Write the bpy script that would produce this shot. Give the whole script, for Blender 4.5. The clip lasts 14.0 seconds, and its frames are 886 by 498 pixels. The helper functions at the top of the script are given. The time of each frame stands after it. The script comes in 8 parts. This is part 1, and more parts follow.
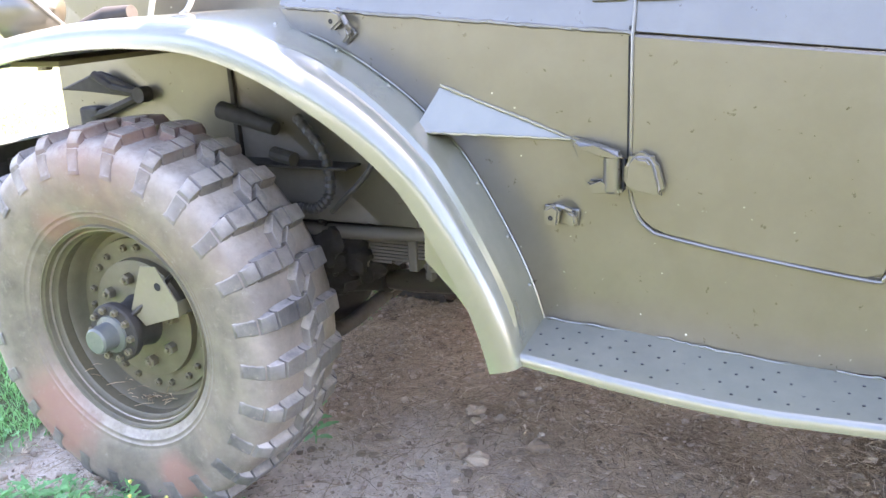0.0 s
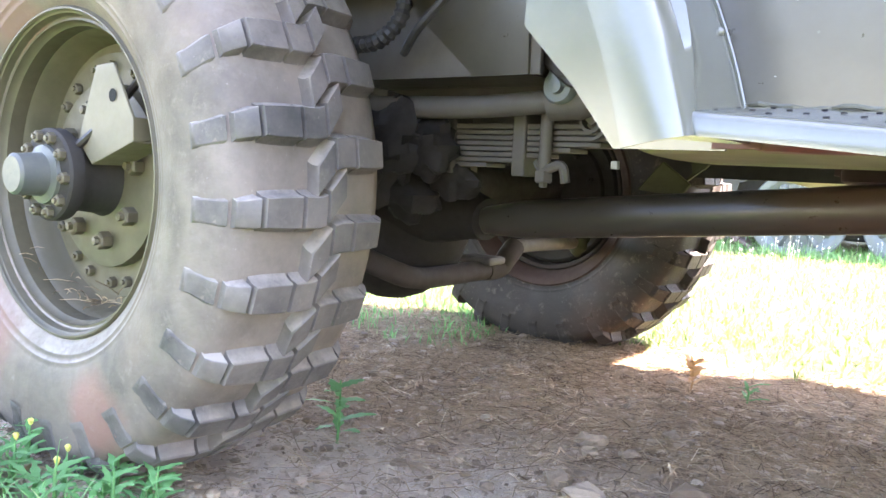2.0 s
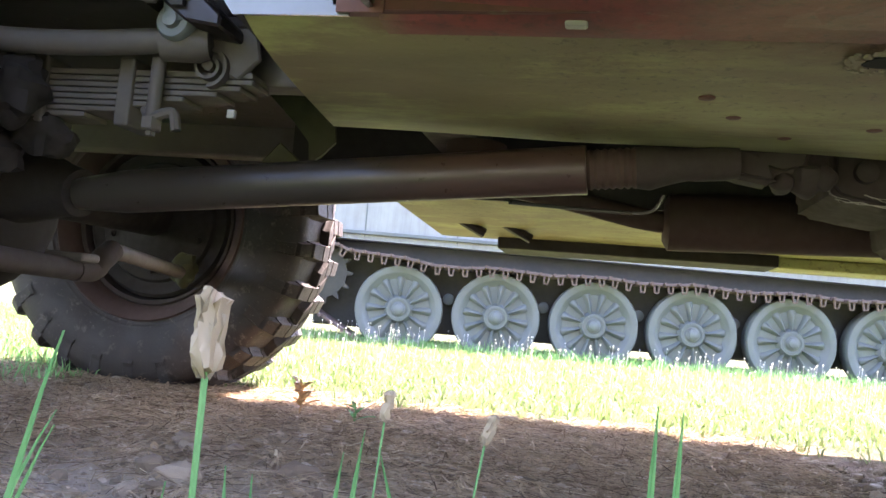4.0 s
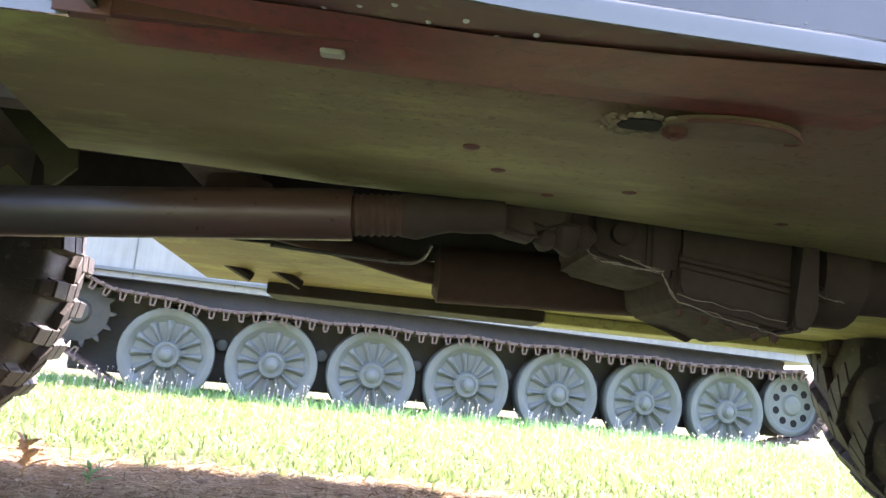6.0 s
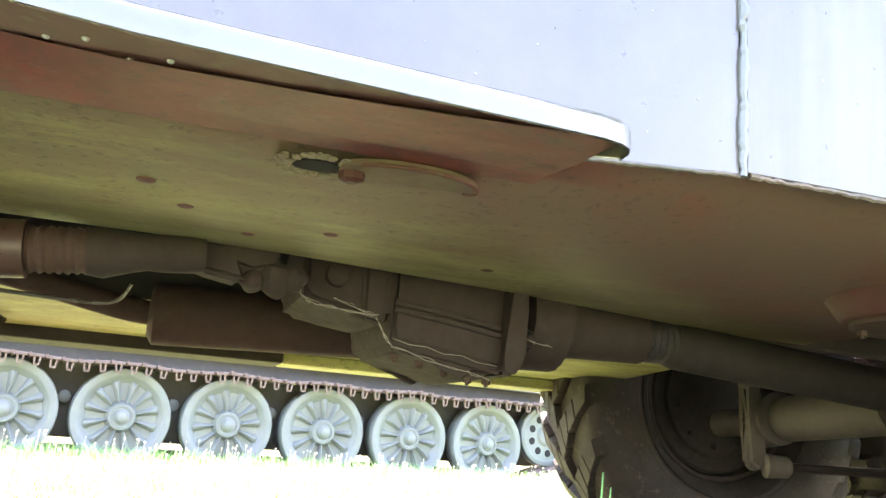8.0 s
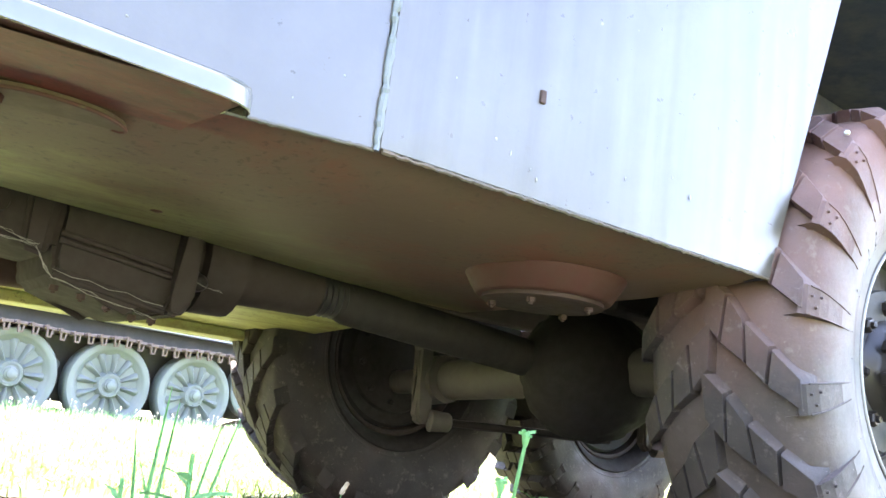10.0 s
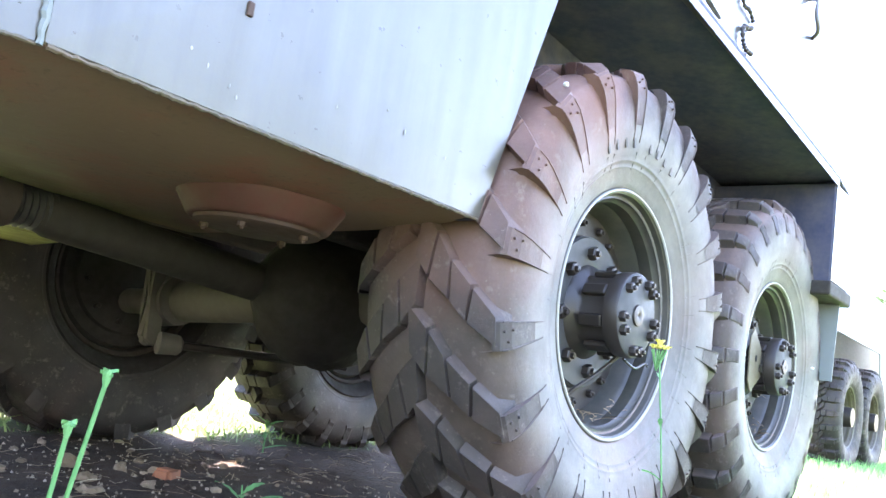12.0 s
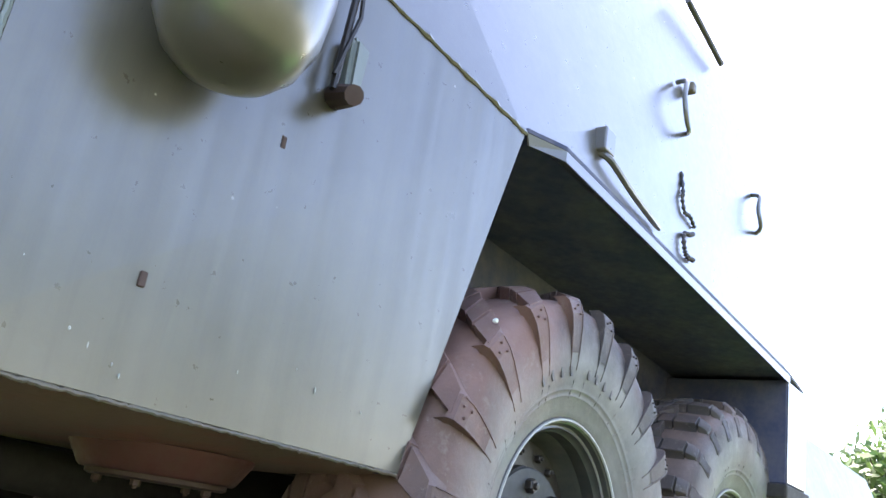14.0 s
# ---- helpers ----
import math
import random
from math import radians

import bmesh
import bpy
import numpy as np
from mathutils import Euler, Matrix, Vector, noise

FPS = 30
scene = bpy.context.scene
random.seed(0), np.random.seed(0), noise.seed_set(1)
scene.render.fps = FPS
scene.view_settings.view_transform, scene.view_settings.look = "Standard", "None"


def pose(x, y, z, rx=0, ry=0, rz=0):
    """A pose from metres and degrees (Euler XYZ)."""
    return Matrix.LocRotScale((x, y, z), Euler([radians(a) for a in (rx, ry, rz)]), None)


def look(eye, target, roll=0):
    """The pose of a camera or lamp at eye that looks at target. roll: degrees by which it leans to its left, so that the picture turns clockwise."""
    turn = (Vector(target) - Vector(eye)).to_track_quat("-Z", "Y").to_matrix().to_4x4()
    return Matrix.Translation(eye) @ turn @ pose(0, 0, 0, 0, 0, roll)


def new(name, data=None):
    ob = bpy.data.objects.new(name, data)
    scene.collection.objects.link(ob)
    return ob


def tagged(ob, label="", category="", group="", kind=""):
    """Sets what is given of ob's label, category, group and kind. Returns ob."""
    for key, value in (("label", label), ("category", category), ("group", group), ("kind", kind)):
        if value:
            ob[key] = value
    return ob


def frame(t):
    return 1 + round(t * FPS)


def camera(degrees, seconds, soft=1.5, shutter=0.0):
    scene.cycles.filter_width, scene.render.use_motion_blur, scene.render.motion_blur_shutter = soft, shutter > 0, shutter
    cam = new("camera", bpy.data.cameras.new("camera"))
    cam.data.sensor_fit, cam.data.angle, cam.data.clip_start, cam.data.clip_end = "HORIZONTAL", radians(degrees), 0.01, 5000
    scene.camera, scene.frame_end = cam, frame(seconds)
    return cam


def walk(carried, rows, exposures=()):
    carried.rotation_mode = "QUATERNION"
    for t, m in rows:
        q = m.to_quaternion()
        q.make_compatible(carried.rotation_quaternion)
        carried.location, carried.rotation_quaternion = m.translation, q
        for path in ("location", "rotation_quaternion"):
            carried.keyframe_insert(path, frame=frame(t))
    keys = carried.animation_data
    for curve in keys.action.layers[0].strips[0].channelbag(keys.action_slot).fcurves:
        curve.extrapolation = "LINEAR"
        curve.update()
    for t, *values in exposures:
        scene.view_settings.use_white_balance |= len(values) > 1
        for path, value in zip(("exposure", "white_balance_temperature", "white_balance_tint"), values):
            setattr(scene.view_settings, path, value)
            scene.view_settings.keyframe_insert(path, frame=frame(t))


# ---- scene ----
cam = camera(55.6, 14.0)
PATH = [
    (0, (1.683, -1.47, 1.342), (0.834, 0.237, 0.74), -3.0),
    (0.5, (1.716, -1.341, 1.294), (0.628, 0.209, 0.65), -1.9),
    (1, (1.607, -1.081, 1.182), (0.405, 0.349, 0.465), -0.3),
    (1.5, (1.483, -0.883, 0.9), (0.215, 0.548, 0.314), 1.4),
    (2, (1.413, -0.785, 0.559), (0.222, 0.81, 0.365), 2.5),
    (2.5, (1.4, -0.742, 0.43), (0.393, 0.984, 0.348), 3.5),
    (3, (1.384, -0.722, 0.354), (0.593, 1.115, 0.354), 4.0),
    (3.5, (1.383, -0.706, 0.312), (0.82, 1.208, 0.442), 4.4),
    (4, (1.393, -0.696, 0.278), (1.003, 1.259, 0.436), 5.0),
    (4.2, (1.401, -0.695, 0.261), (1.08, 1.274, 0.404), 5.0),
    (6.3, (1.44, -0.593, 0.303), (1.583, 1.369, 0.662), 6.0),
    (6.5, (1.452, -0.589, 0.311), (1.625, 1.365, 0.7), 6.1),
    (7, (1.485, -0.589, 0.323), (1.781, 1.336, 0.781), 6.0),
    (7.5, (1.52, -0.58, 0.325), (1.966, 1.315, 0.786), 5.2),
    (8, (1.548, -0.572, 0.326), (2.138, 1.288, 0.764), 4.4),
    (8.2, (1.556, -0.577, 0.327), (2.199, 1.266, 0.765), 4.2),
    (10.3, (1.626, -0.711, 0.307), (2.849, 0.823, 0.693), 7.2),
    (10.5, (1.636, -0.715, 0.312), (2.91, 0.784, 0.675), 7.2),
    (11, (1.667, -0.726, 0.325), (3.046, 0.687, 0.644), 7.1),
    (11.5, (1.69, -0.74, 0.331), (3.171, 0.573, 0.618), 7.5),
    (12, (1.718, -0.75, 0.335), (3.26, 0.487, 0.636), 8.3),
    (12.5, (1.735, -0.766, 0.347), (3.307, 0.431, 0.656), 9.4),
    (13, (1.752, -0.774, 0.361), (3.33, 0.414, 0.675), 9.5),
    (13.5, (1.773, -0.782, 0.419), (3.341, 0.365, 0.893), 9.3),
    (14, (1.775, -0.766, 0.529), (3.271, 0.399, 1.165), 8.9),
]
EXPOSURES = [(0, 3.82, 7100, 29), (0.7, 3.80, 7000, 23), (1.5, 3.99, 7100, 25), (2.5, 4.05, 7250, 29), (3.5, 3.43, 6800, 32), (4.2, 3.34, 6800, 33), (6.3, 3.22, 6700, 31), (7.0, 3.93, 7800, 30), (7.5, 4.3, 7750, 29),
             (8.2, 4.45, 7550, 29), (10.3, 4.16, 6900, 25), (12.5, 4.05, 6700, 23), (13, 3.87, 6700, 22), (13.5, 3.52, 6700, 22), (14, 3.05, 6800, 22)]
walk(cam, [(t, look(eye, target, roll)) for t, eye, target, roll in PATH], EXPOSURES)

# ---- light ----
SUN_EL, SUN_AZ = 53.0, 47.0          # sun stands over the far side of the truck, towards its tail
world = bpy.data.worlds.new("sky")
scene.world = world
world.use_nodes = True
wn = world.node_tree.nodes
wl = world.node_tree.links
sky = wn.new("ShaderNodeTexSky")
sky.sky_type = "NISHITA"
sky.sun_disc = False
sky.sun_elevation = radians(SUN_EL)
sky.sun_rotation = radians(90 - SUN_AZ)
sky.air_density, sky.dust_density, sky.ozone_density = 1.0, 1.0, 1.0
bg = wn["Background"]
bg.inputs["Strength"].default_value = 0.14
wl.new(sky.outputs["Color"], bg.inputs["Color"])
sun_data = bpy.data.lights.new("sun", "SUN")
sun_data.energy, sun_data.angle, sun_data.color = 5.0, radians(0.6), (1.0, 0.95, 0.86)
sun = new("sun", sun_data)
ce = math.cos(radians(SUN_EL))
sdir = Vector((ce * math.cos(radians(SUN_AZ)), ce * math.sin(radians(SUN_AZ)), math.sin(radians(SUN_EL))))
sun.matrix_world = look(sdir * 40, (0, 0, 0))

# ---- materials ----


def mat(name, rough=0.6, metal=0.0):
    m = bpy.data.materials.new(name)
    m.use_nodes = True
    b = m.node_tree.nodes["Principled BSDF"]
    b.inputs["Roughness"].default_value = rough
    b.inputs["Metallic"].default_value = metal
    return m, m.node_tree.nodes, m.node_tree.links, b


def nz(ns, ls, scale, detail=5, rough=0.6, stretch=None, coord="Object"):
    tc = ns.new("ShaderNodeTexCoord")
    n = ns.new("ShaderNodeTexNoise")
    n.inputs["Scale"].default_value = scale
    n.inputs["Detail"].default_value = detail
    n.inputs["Roughness"].default_value = rough
    if coord == "World":
        ls.new(ns.new("ShaderNodeNewGeometry").outputs["Position"], n.inputs["Vector"])
    elif stretch:
        mp = ns.new("ShaderNodeMapping")
        mp.inputs["Scale"].default_value = stretch
        ls.new(tc.outputs[coord], mp.inputs[0])
        ls.new(mp.outputs[0], n.inputs["Vector"])
    else:
        ls.new(tc.outputs[coord], n.inputs["Vector"])
    return n.outputs["Fac"]


def ramp(ns, ls, fac, stops):
    r = ns.new("ShaderNodeValToRGB")
    els = r.color_ramp.elements
    while len(els) < len(stops):
        els.new(0.5)
    for e, (p, c) in zip(els, stops):
        e.position = p
        e.color = (*c, 1) if len(c) == 3 else c
    ls.new(fac, r.inputs[0])
    return r.outputs[0]


def mixc(ns, ls, fac, a, b, mode="MIX"):
    n = ns.new("ShaderNodeMix")
    n.data_type = "RGBA"
    n.blend_type = mode
    for sock, v in ((n.inputs[0], fac), (n.inputs[6], a), (n.inputs[7], b)):
        if isinstance(v, (int, float)):
            sock.default_value = v
        elif isinstance(v, tuple):
            sock.default_value = (*v, 1)
        else:
            ls.new(v, sock)
    return n.outputs[2]


def g(v):
    return (v, v, v)


def bump(ns, ls, b, fac, strength=0.3, dist=0.004):
    n = ns.new("ShaderNodeBump")
    n.inputs["Strength"].default_value = strength
    n.inputs["Distance"].default_value = dist
    ls.new(fac, n.inputs["Height"])
    ls.new(n.outputs[0], b.inputs["Normal"])


def paint(name, base, dust=(0.30, 0.26, 0.18), rough=0.42, dusty=0.5, chips=0.0, streak=True, gloss=0.5):
    """Aged military paint: cloudy tone, dust, fine vertical streaks and pale chips."""
    m, ns, ls, b = mat(name, rough)
    b.inputs["Specular IOR Level"].default_value = min(gloss, 1.0)
    if gloss > 0.9:
        b.inputs["Coat Weight"].default_value = 0.6
        b.inputs["Coat Roughness"].default_value = rough * 0.8
    big = nz(ns, ls, 2.2, 4)
    fine = nz(ns, ls, 38, 6)
    c = mixc(ns, ls, ramp(ns, ls, big, [(0.3, g(0)), (0.7, g(1))]), tuple(v * 0.86 for v in base), tuple(min(1, v * 1.14) for v in base))
    df = ramp(ns, ls, nz(ns, ls, 7, 7, 0.7), [(0.42, g(0)), (0.8, g(dusty))])
    c = mixc(ns, ls, df, c, dust)
    if streak:
        st = ramp(ns, ls, nz(ns, ls, 5, 5, 0.7, (4.0, 4.0, 0.25)), [(0.45, g(0)), (0.7, g(0.5))])
        c = mixc(ns, ls, st, c, tuple(v * 0.55 for v in base))
        if gloss > 0.9:
            sheen = nz(ns, ls, 6, 5, 0.7, (5.0, 5.0, 0.16))
            ls.new(ramp(ns, ls, sheen, [(0.35, g(0.3)), (0.68, g(0.9))]), b.inputs["Coat Weight"])
    if chips:
        v = ns.new("ShaderNodeTexVoronoi")
        v.inputs["Scale"].default_value = 17
        tc = ns.new("ShaderNodeTexCoord")
        ls.new(tc.outputs["Object"], v.inputs["Vector"])
        cf = ramp(ns, ls, v.outputs["Distance"], [(0.0, g(1)), (chips, g(1)), (chips + 0.02, g(0))])
        gate = ramp(ns, ls, nz(ns, ls, 3.3, 2), [(0.52, g(0)), (0.6, g(1))])
        cf = mixc(ns, ls, 1.0, cf, gate, "MULTIPLY")
        c = mixc(ns, ls, cf, c, (0.6, 0.58, 0.5))
    ls.new(c, b.inputs["Base Color"])
    rr = ramp(ns, ls, fine, [(0.3, g(rough - 0.03 if gloss > 0.9 else rough - 0.08)), (0.7, g(rough + 0.05 if gloss > 0.9 else rough + 0.14))])
    ls.new(rr, b.inputs["Roughness"])
    bump(ns, ls, b, nz(ns, ls, 160, 4), 0.10, 0.0015)
    return m


OLIVE = paint("olive_paint", (0.064, 0.056, 0.038), dust=(0.20, 0.18, 0.14), rough=0.30, dusty=0.2, chips=0.03, streak=False, gloss=0.95)
OLIVE_REAR = paint("streaked_olive_paint", (0.082, 0.074, 0.054), dust=(0.20, 0.18, 0.14), rough=0.30, dusty=0.2, chips=0.03, gloss=0.95)
OLIVE_FENDER = paint("fender_paint", (0.12, 0.122, 0.088), rough=0.20, dusty=0.15, streak=False, gloss=1.0)
CHASSIS_GREY = paint("dusty_chassis_paint", (0.105, 0.093, 0.077), dust=(0.19, 0.165, 0.135), rough=0.6, dusty=0.5, streak=False)
# tone lowered to hold the shade under the hull as well as dirt
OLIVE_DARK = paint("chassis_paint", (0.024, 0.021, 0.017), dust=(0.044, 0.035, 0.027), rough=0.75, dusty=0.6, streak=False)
OLIVE_WHEEL = paint("wheel_paint", (0.085, 0.074, 0.045), dust=(0.165, 0.13, 0.085), rough=0.48, dusty=0.7, streak=False)
OLIVE_PLATE = paint("guard_paint", (0.135, 0.118, 0.076), rough=0.5, dusty=0.2, streak=False)
# dark blue copy of the olive: shade and sky tint put into the paint
WELL = paint("shaded_well_paint", (0.032, 0.038, 0.078), rough=0.6, dusty=0.3, streak=False)
# near-black tone: shade inside and under the hull is painted in
FLOOR_DARK = paint("shaded_floor_paint", (0.03, 0.027, 0.022), dust=(0.055, 0.046, 0.036), rough=0.7, dusty=0.6, streak=False)
STEEL_DARK = paint("oily_steel", (0.022, 0.018, 0.015), dust=(0.040, 0.029, 0.021), rough=0.38, dusty=0.6, streak=False)
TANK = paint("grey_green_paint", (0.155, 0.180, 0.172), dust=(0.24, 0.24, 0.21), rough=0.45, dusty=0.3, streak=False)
TANK_LIGHT = paint("pale_hull_tone", (0.36, 0.38, 0.36), rough=0.5, dusty=0.3)
SHAFT = paint("shaft_paint", (0.040, 0.034, 0.026), dust=(0.060, 0.049, 0.037), rough=0.30, dusty=0.3, streak=False)
RUST_BROWN = paint("rusty_brown_metal", (0.058, 0.032, 0.024), dust=(0.085, 0.054, 0.038), rough=0.75, dusty=0.7, streak=False)
TRACK = paint("rusty_track_steel", (0.14, 0.095, 0.08), dust=(0.25, 0.2, 0.17), rough=0.6, dusty=0.7, streak=False)
HUB_GREY = paint("hub_cap_paint", (0.075, 0.082, 0.076), rough=0.4, dusty=0.3, streak=False)
RIM_STEEL = paint("dull_rim_paint", (0.046, 0.047, 0.041), dust=(0.15, 0.13, 0.105), rough=0.36, dusty=0.6, streak=False)
# darker copy of the grey-green paint: shade behind the road wheels painted in
LOWER_HULL = paint("shaded_hull_paint", (0.06, 0.062, 0.056), dust=(0.10, 0.09, 0.075), rough=0.7, dusty=0.6, streak=False)
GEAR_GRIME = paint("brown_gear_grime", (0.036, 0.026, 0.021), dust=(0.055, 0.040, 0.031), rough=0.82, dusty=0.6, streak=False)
# grime taken darker, with the shade around the axles put into it
AXLE_SHADE_GRIME = paint("shaded_axle_grime", (0.016, 0.013, 0.011), dust=(0.032, 0.024, 0.018), rough=0.82, dusty=0.6, streak=False)
COBWEB = paint("dusty_cobweb", (0.30, 0.29, 0.26), rough=0.8, dusty=0.5, streak=False)
HATCH = paint("brown_cover_paint", (0.150, 0.105, 0.066), dust=(0.30, 0.25, 0.15), rough=0.7, dusty=0.9, streak=False)
HATCH_PALE = paint("crumbling_filler", (0.30, 0.25, 0.17), dust=(0.12, 0.07, 0.04), rough=0.85, dusty=0.8, streak=False)
MOSS_DARK = paint("dark_mossy_paint", (0.040, 0.042, 0.014), dust=(0.085, 0.085, 0.025), rough=0.7, dusty=0.7, streak=False)
HUB_FACE = paint("dark_hub_paint", (0.052, 0.055, 0.056), dust=(0.10, 0.085, 0.068), rough=0.6, dusty=0.5, streak=False)
EDGE_WELD = paint("mossy_weld_paint", (0.085, 0.080, 0.052), dust=(0.16, 0.10, 0.06), rough=0.55, dusty=0.9, streak=False)
BRIGHT_RIVET = paint("bare_rivet_heads", (0.62, 0.62, 0.58), rough=0.35, dusty=0.1, streak=False)
PALE_METAL = paint("worn_bare_metal", (0.34, 0.34, 0.31), rough=0.4, dusty=0.3, streak=False)


def redden(m, x0, x1, tone):
    """Reddish dust that thickens along the length of a shaft, with a ragged front."""
    ns, ls = m.node_tree.nodes, m.node_tree.links
    b = ns["Principled BSDF"]
    old = b.inputs["Base Color"].links[0].from_socket
    sp = ns.new("ShaderNodeSeparateXYZ")
    ls.new(ns.new("ShaderNodeNewGeometry").outputs["Position"], sp.inputs[0])
    ad = ns.new("ShaderNodeMath")
    ad.operation = "MULTIPLY_ADD"
    ls.new(nz(ns, ls, 14, 5, 0.65, None, "World"), ad.inputs[0])
    ad.inputs[1].default_value = 0.22
    ls.new(sp.outputs["X"], ad.inputs[2])
    mr = ns.new("ShaderNodeMapRange")
    ls.new(ad.outputs[0], mr.inputs[0])
    mr.inputs[1].default_value, mr.inputs[2].default_value = x0 + 0.11, x1 + 0.11
    ls.new(mixc(ns, ls, mr.outputs[0], old, tone), b.inputs["Base Color"])
    return m


SHAFT_REDDENED = redden(paint("reddened_shaft_paint", (0.040, 0.034, 0.026), dust=(0.060, 0.049, 0.037), rough=0.34, dusty=0.3, streak=False), 0.93, 1.14, (0.070, 0.041, 0.032))


def mat_belly():
    m, ns, ls, b = mat("belly_paint", 0.55)
    olive = mixc(ns, ls, ramp(ns, ls, nz(ns, ls, 3, 5, 0.6, (0.5, 1.6, 1)), [(0.3, g(0)), (0.7, g(1))]), (0.18, 0.150, 0.064), (0.31, 0.265, 0.108))
    moss = ramp(ns, ls, nz(ns, ls, 6, 8, 0.72, (0.6, 1.5, 1)), [(0.50, g(0)), (0.66, g(0.8))])
    c = mixc(ns, ls, moss, olive, (0.43, 0.44, 0.15))
    tc = ns.new("ShaderNodeTexCoord")
    sp = ns.new("ShaderNodeSeparateXYZ")
    ls.new(tc.outputs["Object"], sp.inputs[0])
    # yellow-green towards the middle: moss, plus light off the grass painted in
    moss_and_bounce = ns.new("ShaderNodeMapRange")
    ls.new(sp.outputs["Y"], moss_and_bounce.inputs[0])
    moss_and_bounce.inputs[1].default_value, moss_and_bounce.inputs[2].default_value = 0.36, 0.66
    fore = ns.new("ShaderNodeMapRange")
    ls.new(sp.outputs["X"], fore.inputs[0])
    fore.inputs[1].default_value, fore.inputs[2].default_value = 1.20, 1.55
    strip = mixc(ns, ls, 1.0, mixc(ns, ls, 1.0, moss_and_bounce.outputs[0], fore.outputs[0], "MULTIPLY"), ramp(ns, ls, nz(ns, ls, 9, 8, 0.75, (0.35, 1.6, 1)), [(0.38, g(0.1)), (0.60, g(0.9))]), "MULTIPLY")
    c = mixc(ns, ls, strip, c, (0.46, 0.49, 0.20))

    def edge(fac, k, base, lo, hi):
        """Ragged mask: 1 where base + k * fac lies under lo, 0 over hi."""
        e = ns.new("ShaderNodeMath")
        e.operation = "MULTIPLY_ADD"
        ls.new(fac, e.inputs[0])
        e.inputs[1].default_value = k
        ls.new(base, e.inputs[2])
        r = ns.new("ShaderNodeMapRange")
        ls.new(e.outputs[0], r.inputs[0])
        r.inputs[1].default_value, r.inputs[2].default_value = hi, lo
        return r.outputs[0]
    # brown towards the tail
    tail = ns.new("ShaderNodeMath")
    tail.operation = "MULTIPLY_ADD"
    ls.new(sp.outputs["X"], tail.inputs[0])
    tail.inputs[1].default_value = -0.55
    ls.new(sp.outputs["Y"], tail.inputs[2])
    c = mixc(ns, ls, edge(nz(ns, ls, 5, 6, 0.7), 0.35, tail.outputs[0], -0.58, -0.22), c, (0.200, 0.135, 0.090))
    # red primer along the outer side, with a masked edge
    redc = mixc(ns, ls, ramp(ns, ls, nz(ns, ls, 14, 7, 0.7), [(0.35, g(0)), (0.65, g(1))]), (0.25, 0.056, 0.040), (0.135, 0.050, 0.038))
    redc = mixc(ns, ls, ramp(ns, ls, nz(ns, ls, 9, 6, 0.7), [(0.60, g(0)), (0.70, g(0.6))]), redc, (0.15, 0.12, 0.065))
    start = ns.new("ShaderNodeMapRange")
    ls.new(sp.outputs["X"], start.inputs[0])
    start.inputs[1].default_value, start.inputs[2].default_value = 1.08, 1.16
    stop = ns.new("ShaderNodeMapRange")
    ls.new(sp.outputs["X"], stop.inputs[0])
    stop.inputs[1].default_value, stop.inputs[2].default_value = 2.02, 1.87
    redf = mixc(ns, ls, 1.0, edge(nz(ns, ls, 30, 6, 0.7), 0.05, sp.outputs["Y"], 0.226, 0.240), mixc(ns, ls, 1.0, start.outputs[0], stop.outputs[0], "MULTIPLY"), "MULTIPLY")
    c = mixc(ns, ls, redf, c, redc)
    # rusty red patches and pale scuffs over the tail
    rust = mixc(ns, ls, 1.0, ramp(ns, ls, nz(ns, ls, 4.2, 7, 0.7), [(0.50, g(0)), (0.66, g(0.75))]), edge(nz(ns, ls, 4, 5, 0.6), 0.4, tail.outputs[0], -0.62, -0.20), "MULTIPLY")
    c = mixc(ns, ls, rust, c, (0.27, 0.100, 0.066))
    scuff = ramp(ns, ls, nz(ns, ls, 55, 7, 0.75, (0.5, 1.4, 1)), [(0.63, g(0)), (0.74, g(0.6))])
    c = mixc(ns, ls, scuff, c, (0.36, 0.31, 0.20))
    # crusty pits towards the outer rear edge
    pit = ramp(ns, ls, nz(ns, ls, 70, 5, 0.7), [(0.56, g(0)), (0.64, g(0.5))])
    gate = ramp(ns, ls, nz(ns, ls, 2.6, 3, 0.5), [(0.44, g(0)), (0.56, g(1))])
    c = mixc(ns, ls, mixc(ns, ls, 1.0, pit, gate, "MULTIPLY"), c, (0.07, 0.045, 0.03))
    spots = ramp(ns, ls, nz(ns, ls, 30, 6, 0.75), [(0.62, g(0)), (0.72, g(0.35))])
    c = mixc(ns, ls, spots, c, (0.10, 0.05, 0.03))
    ls.new(c, b.inputs["Base Color"])
    bump(ns, ls, b, nz(ns, ls, 22, 7), 0.35, 0.004)
    return m


BELLY = mat_belly()


def mat_primer():
    m, ns, ls, b = mat("red_primer", 0.6)
    c = mixc(ns, ls, ramp(ns, ls, nz(ns, ls, 10, 7, 0.7), [(0.35, g(0)), (0.7, g(1))]), (0.17, 0.062, 0.045), (0.10, 0.048, 0.036))
    c = mixc(ns, ls, ramp(ns, ls, nz(ns, ls, 24, 6), [(0.6, g(0)), (0.7, g(0.7))]), c, (0.17, 0.15, 0.08))
    ls.new(c, b.inputs["Base Color"])
    bump(ns, ls, b, nz(ns, ls, 40, 6), 0.3, 0.003)
    return m


PRIMER = mat_primer()
DRAIN = paint("brown_red_flange_paint", (0.092, 0.030, 0.022), dust=(0.062, 0.046, 0.029), rough=0.6, dusty=0.9, streak=False)


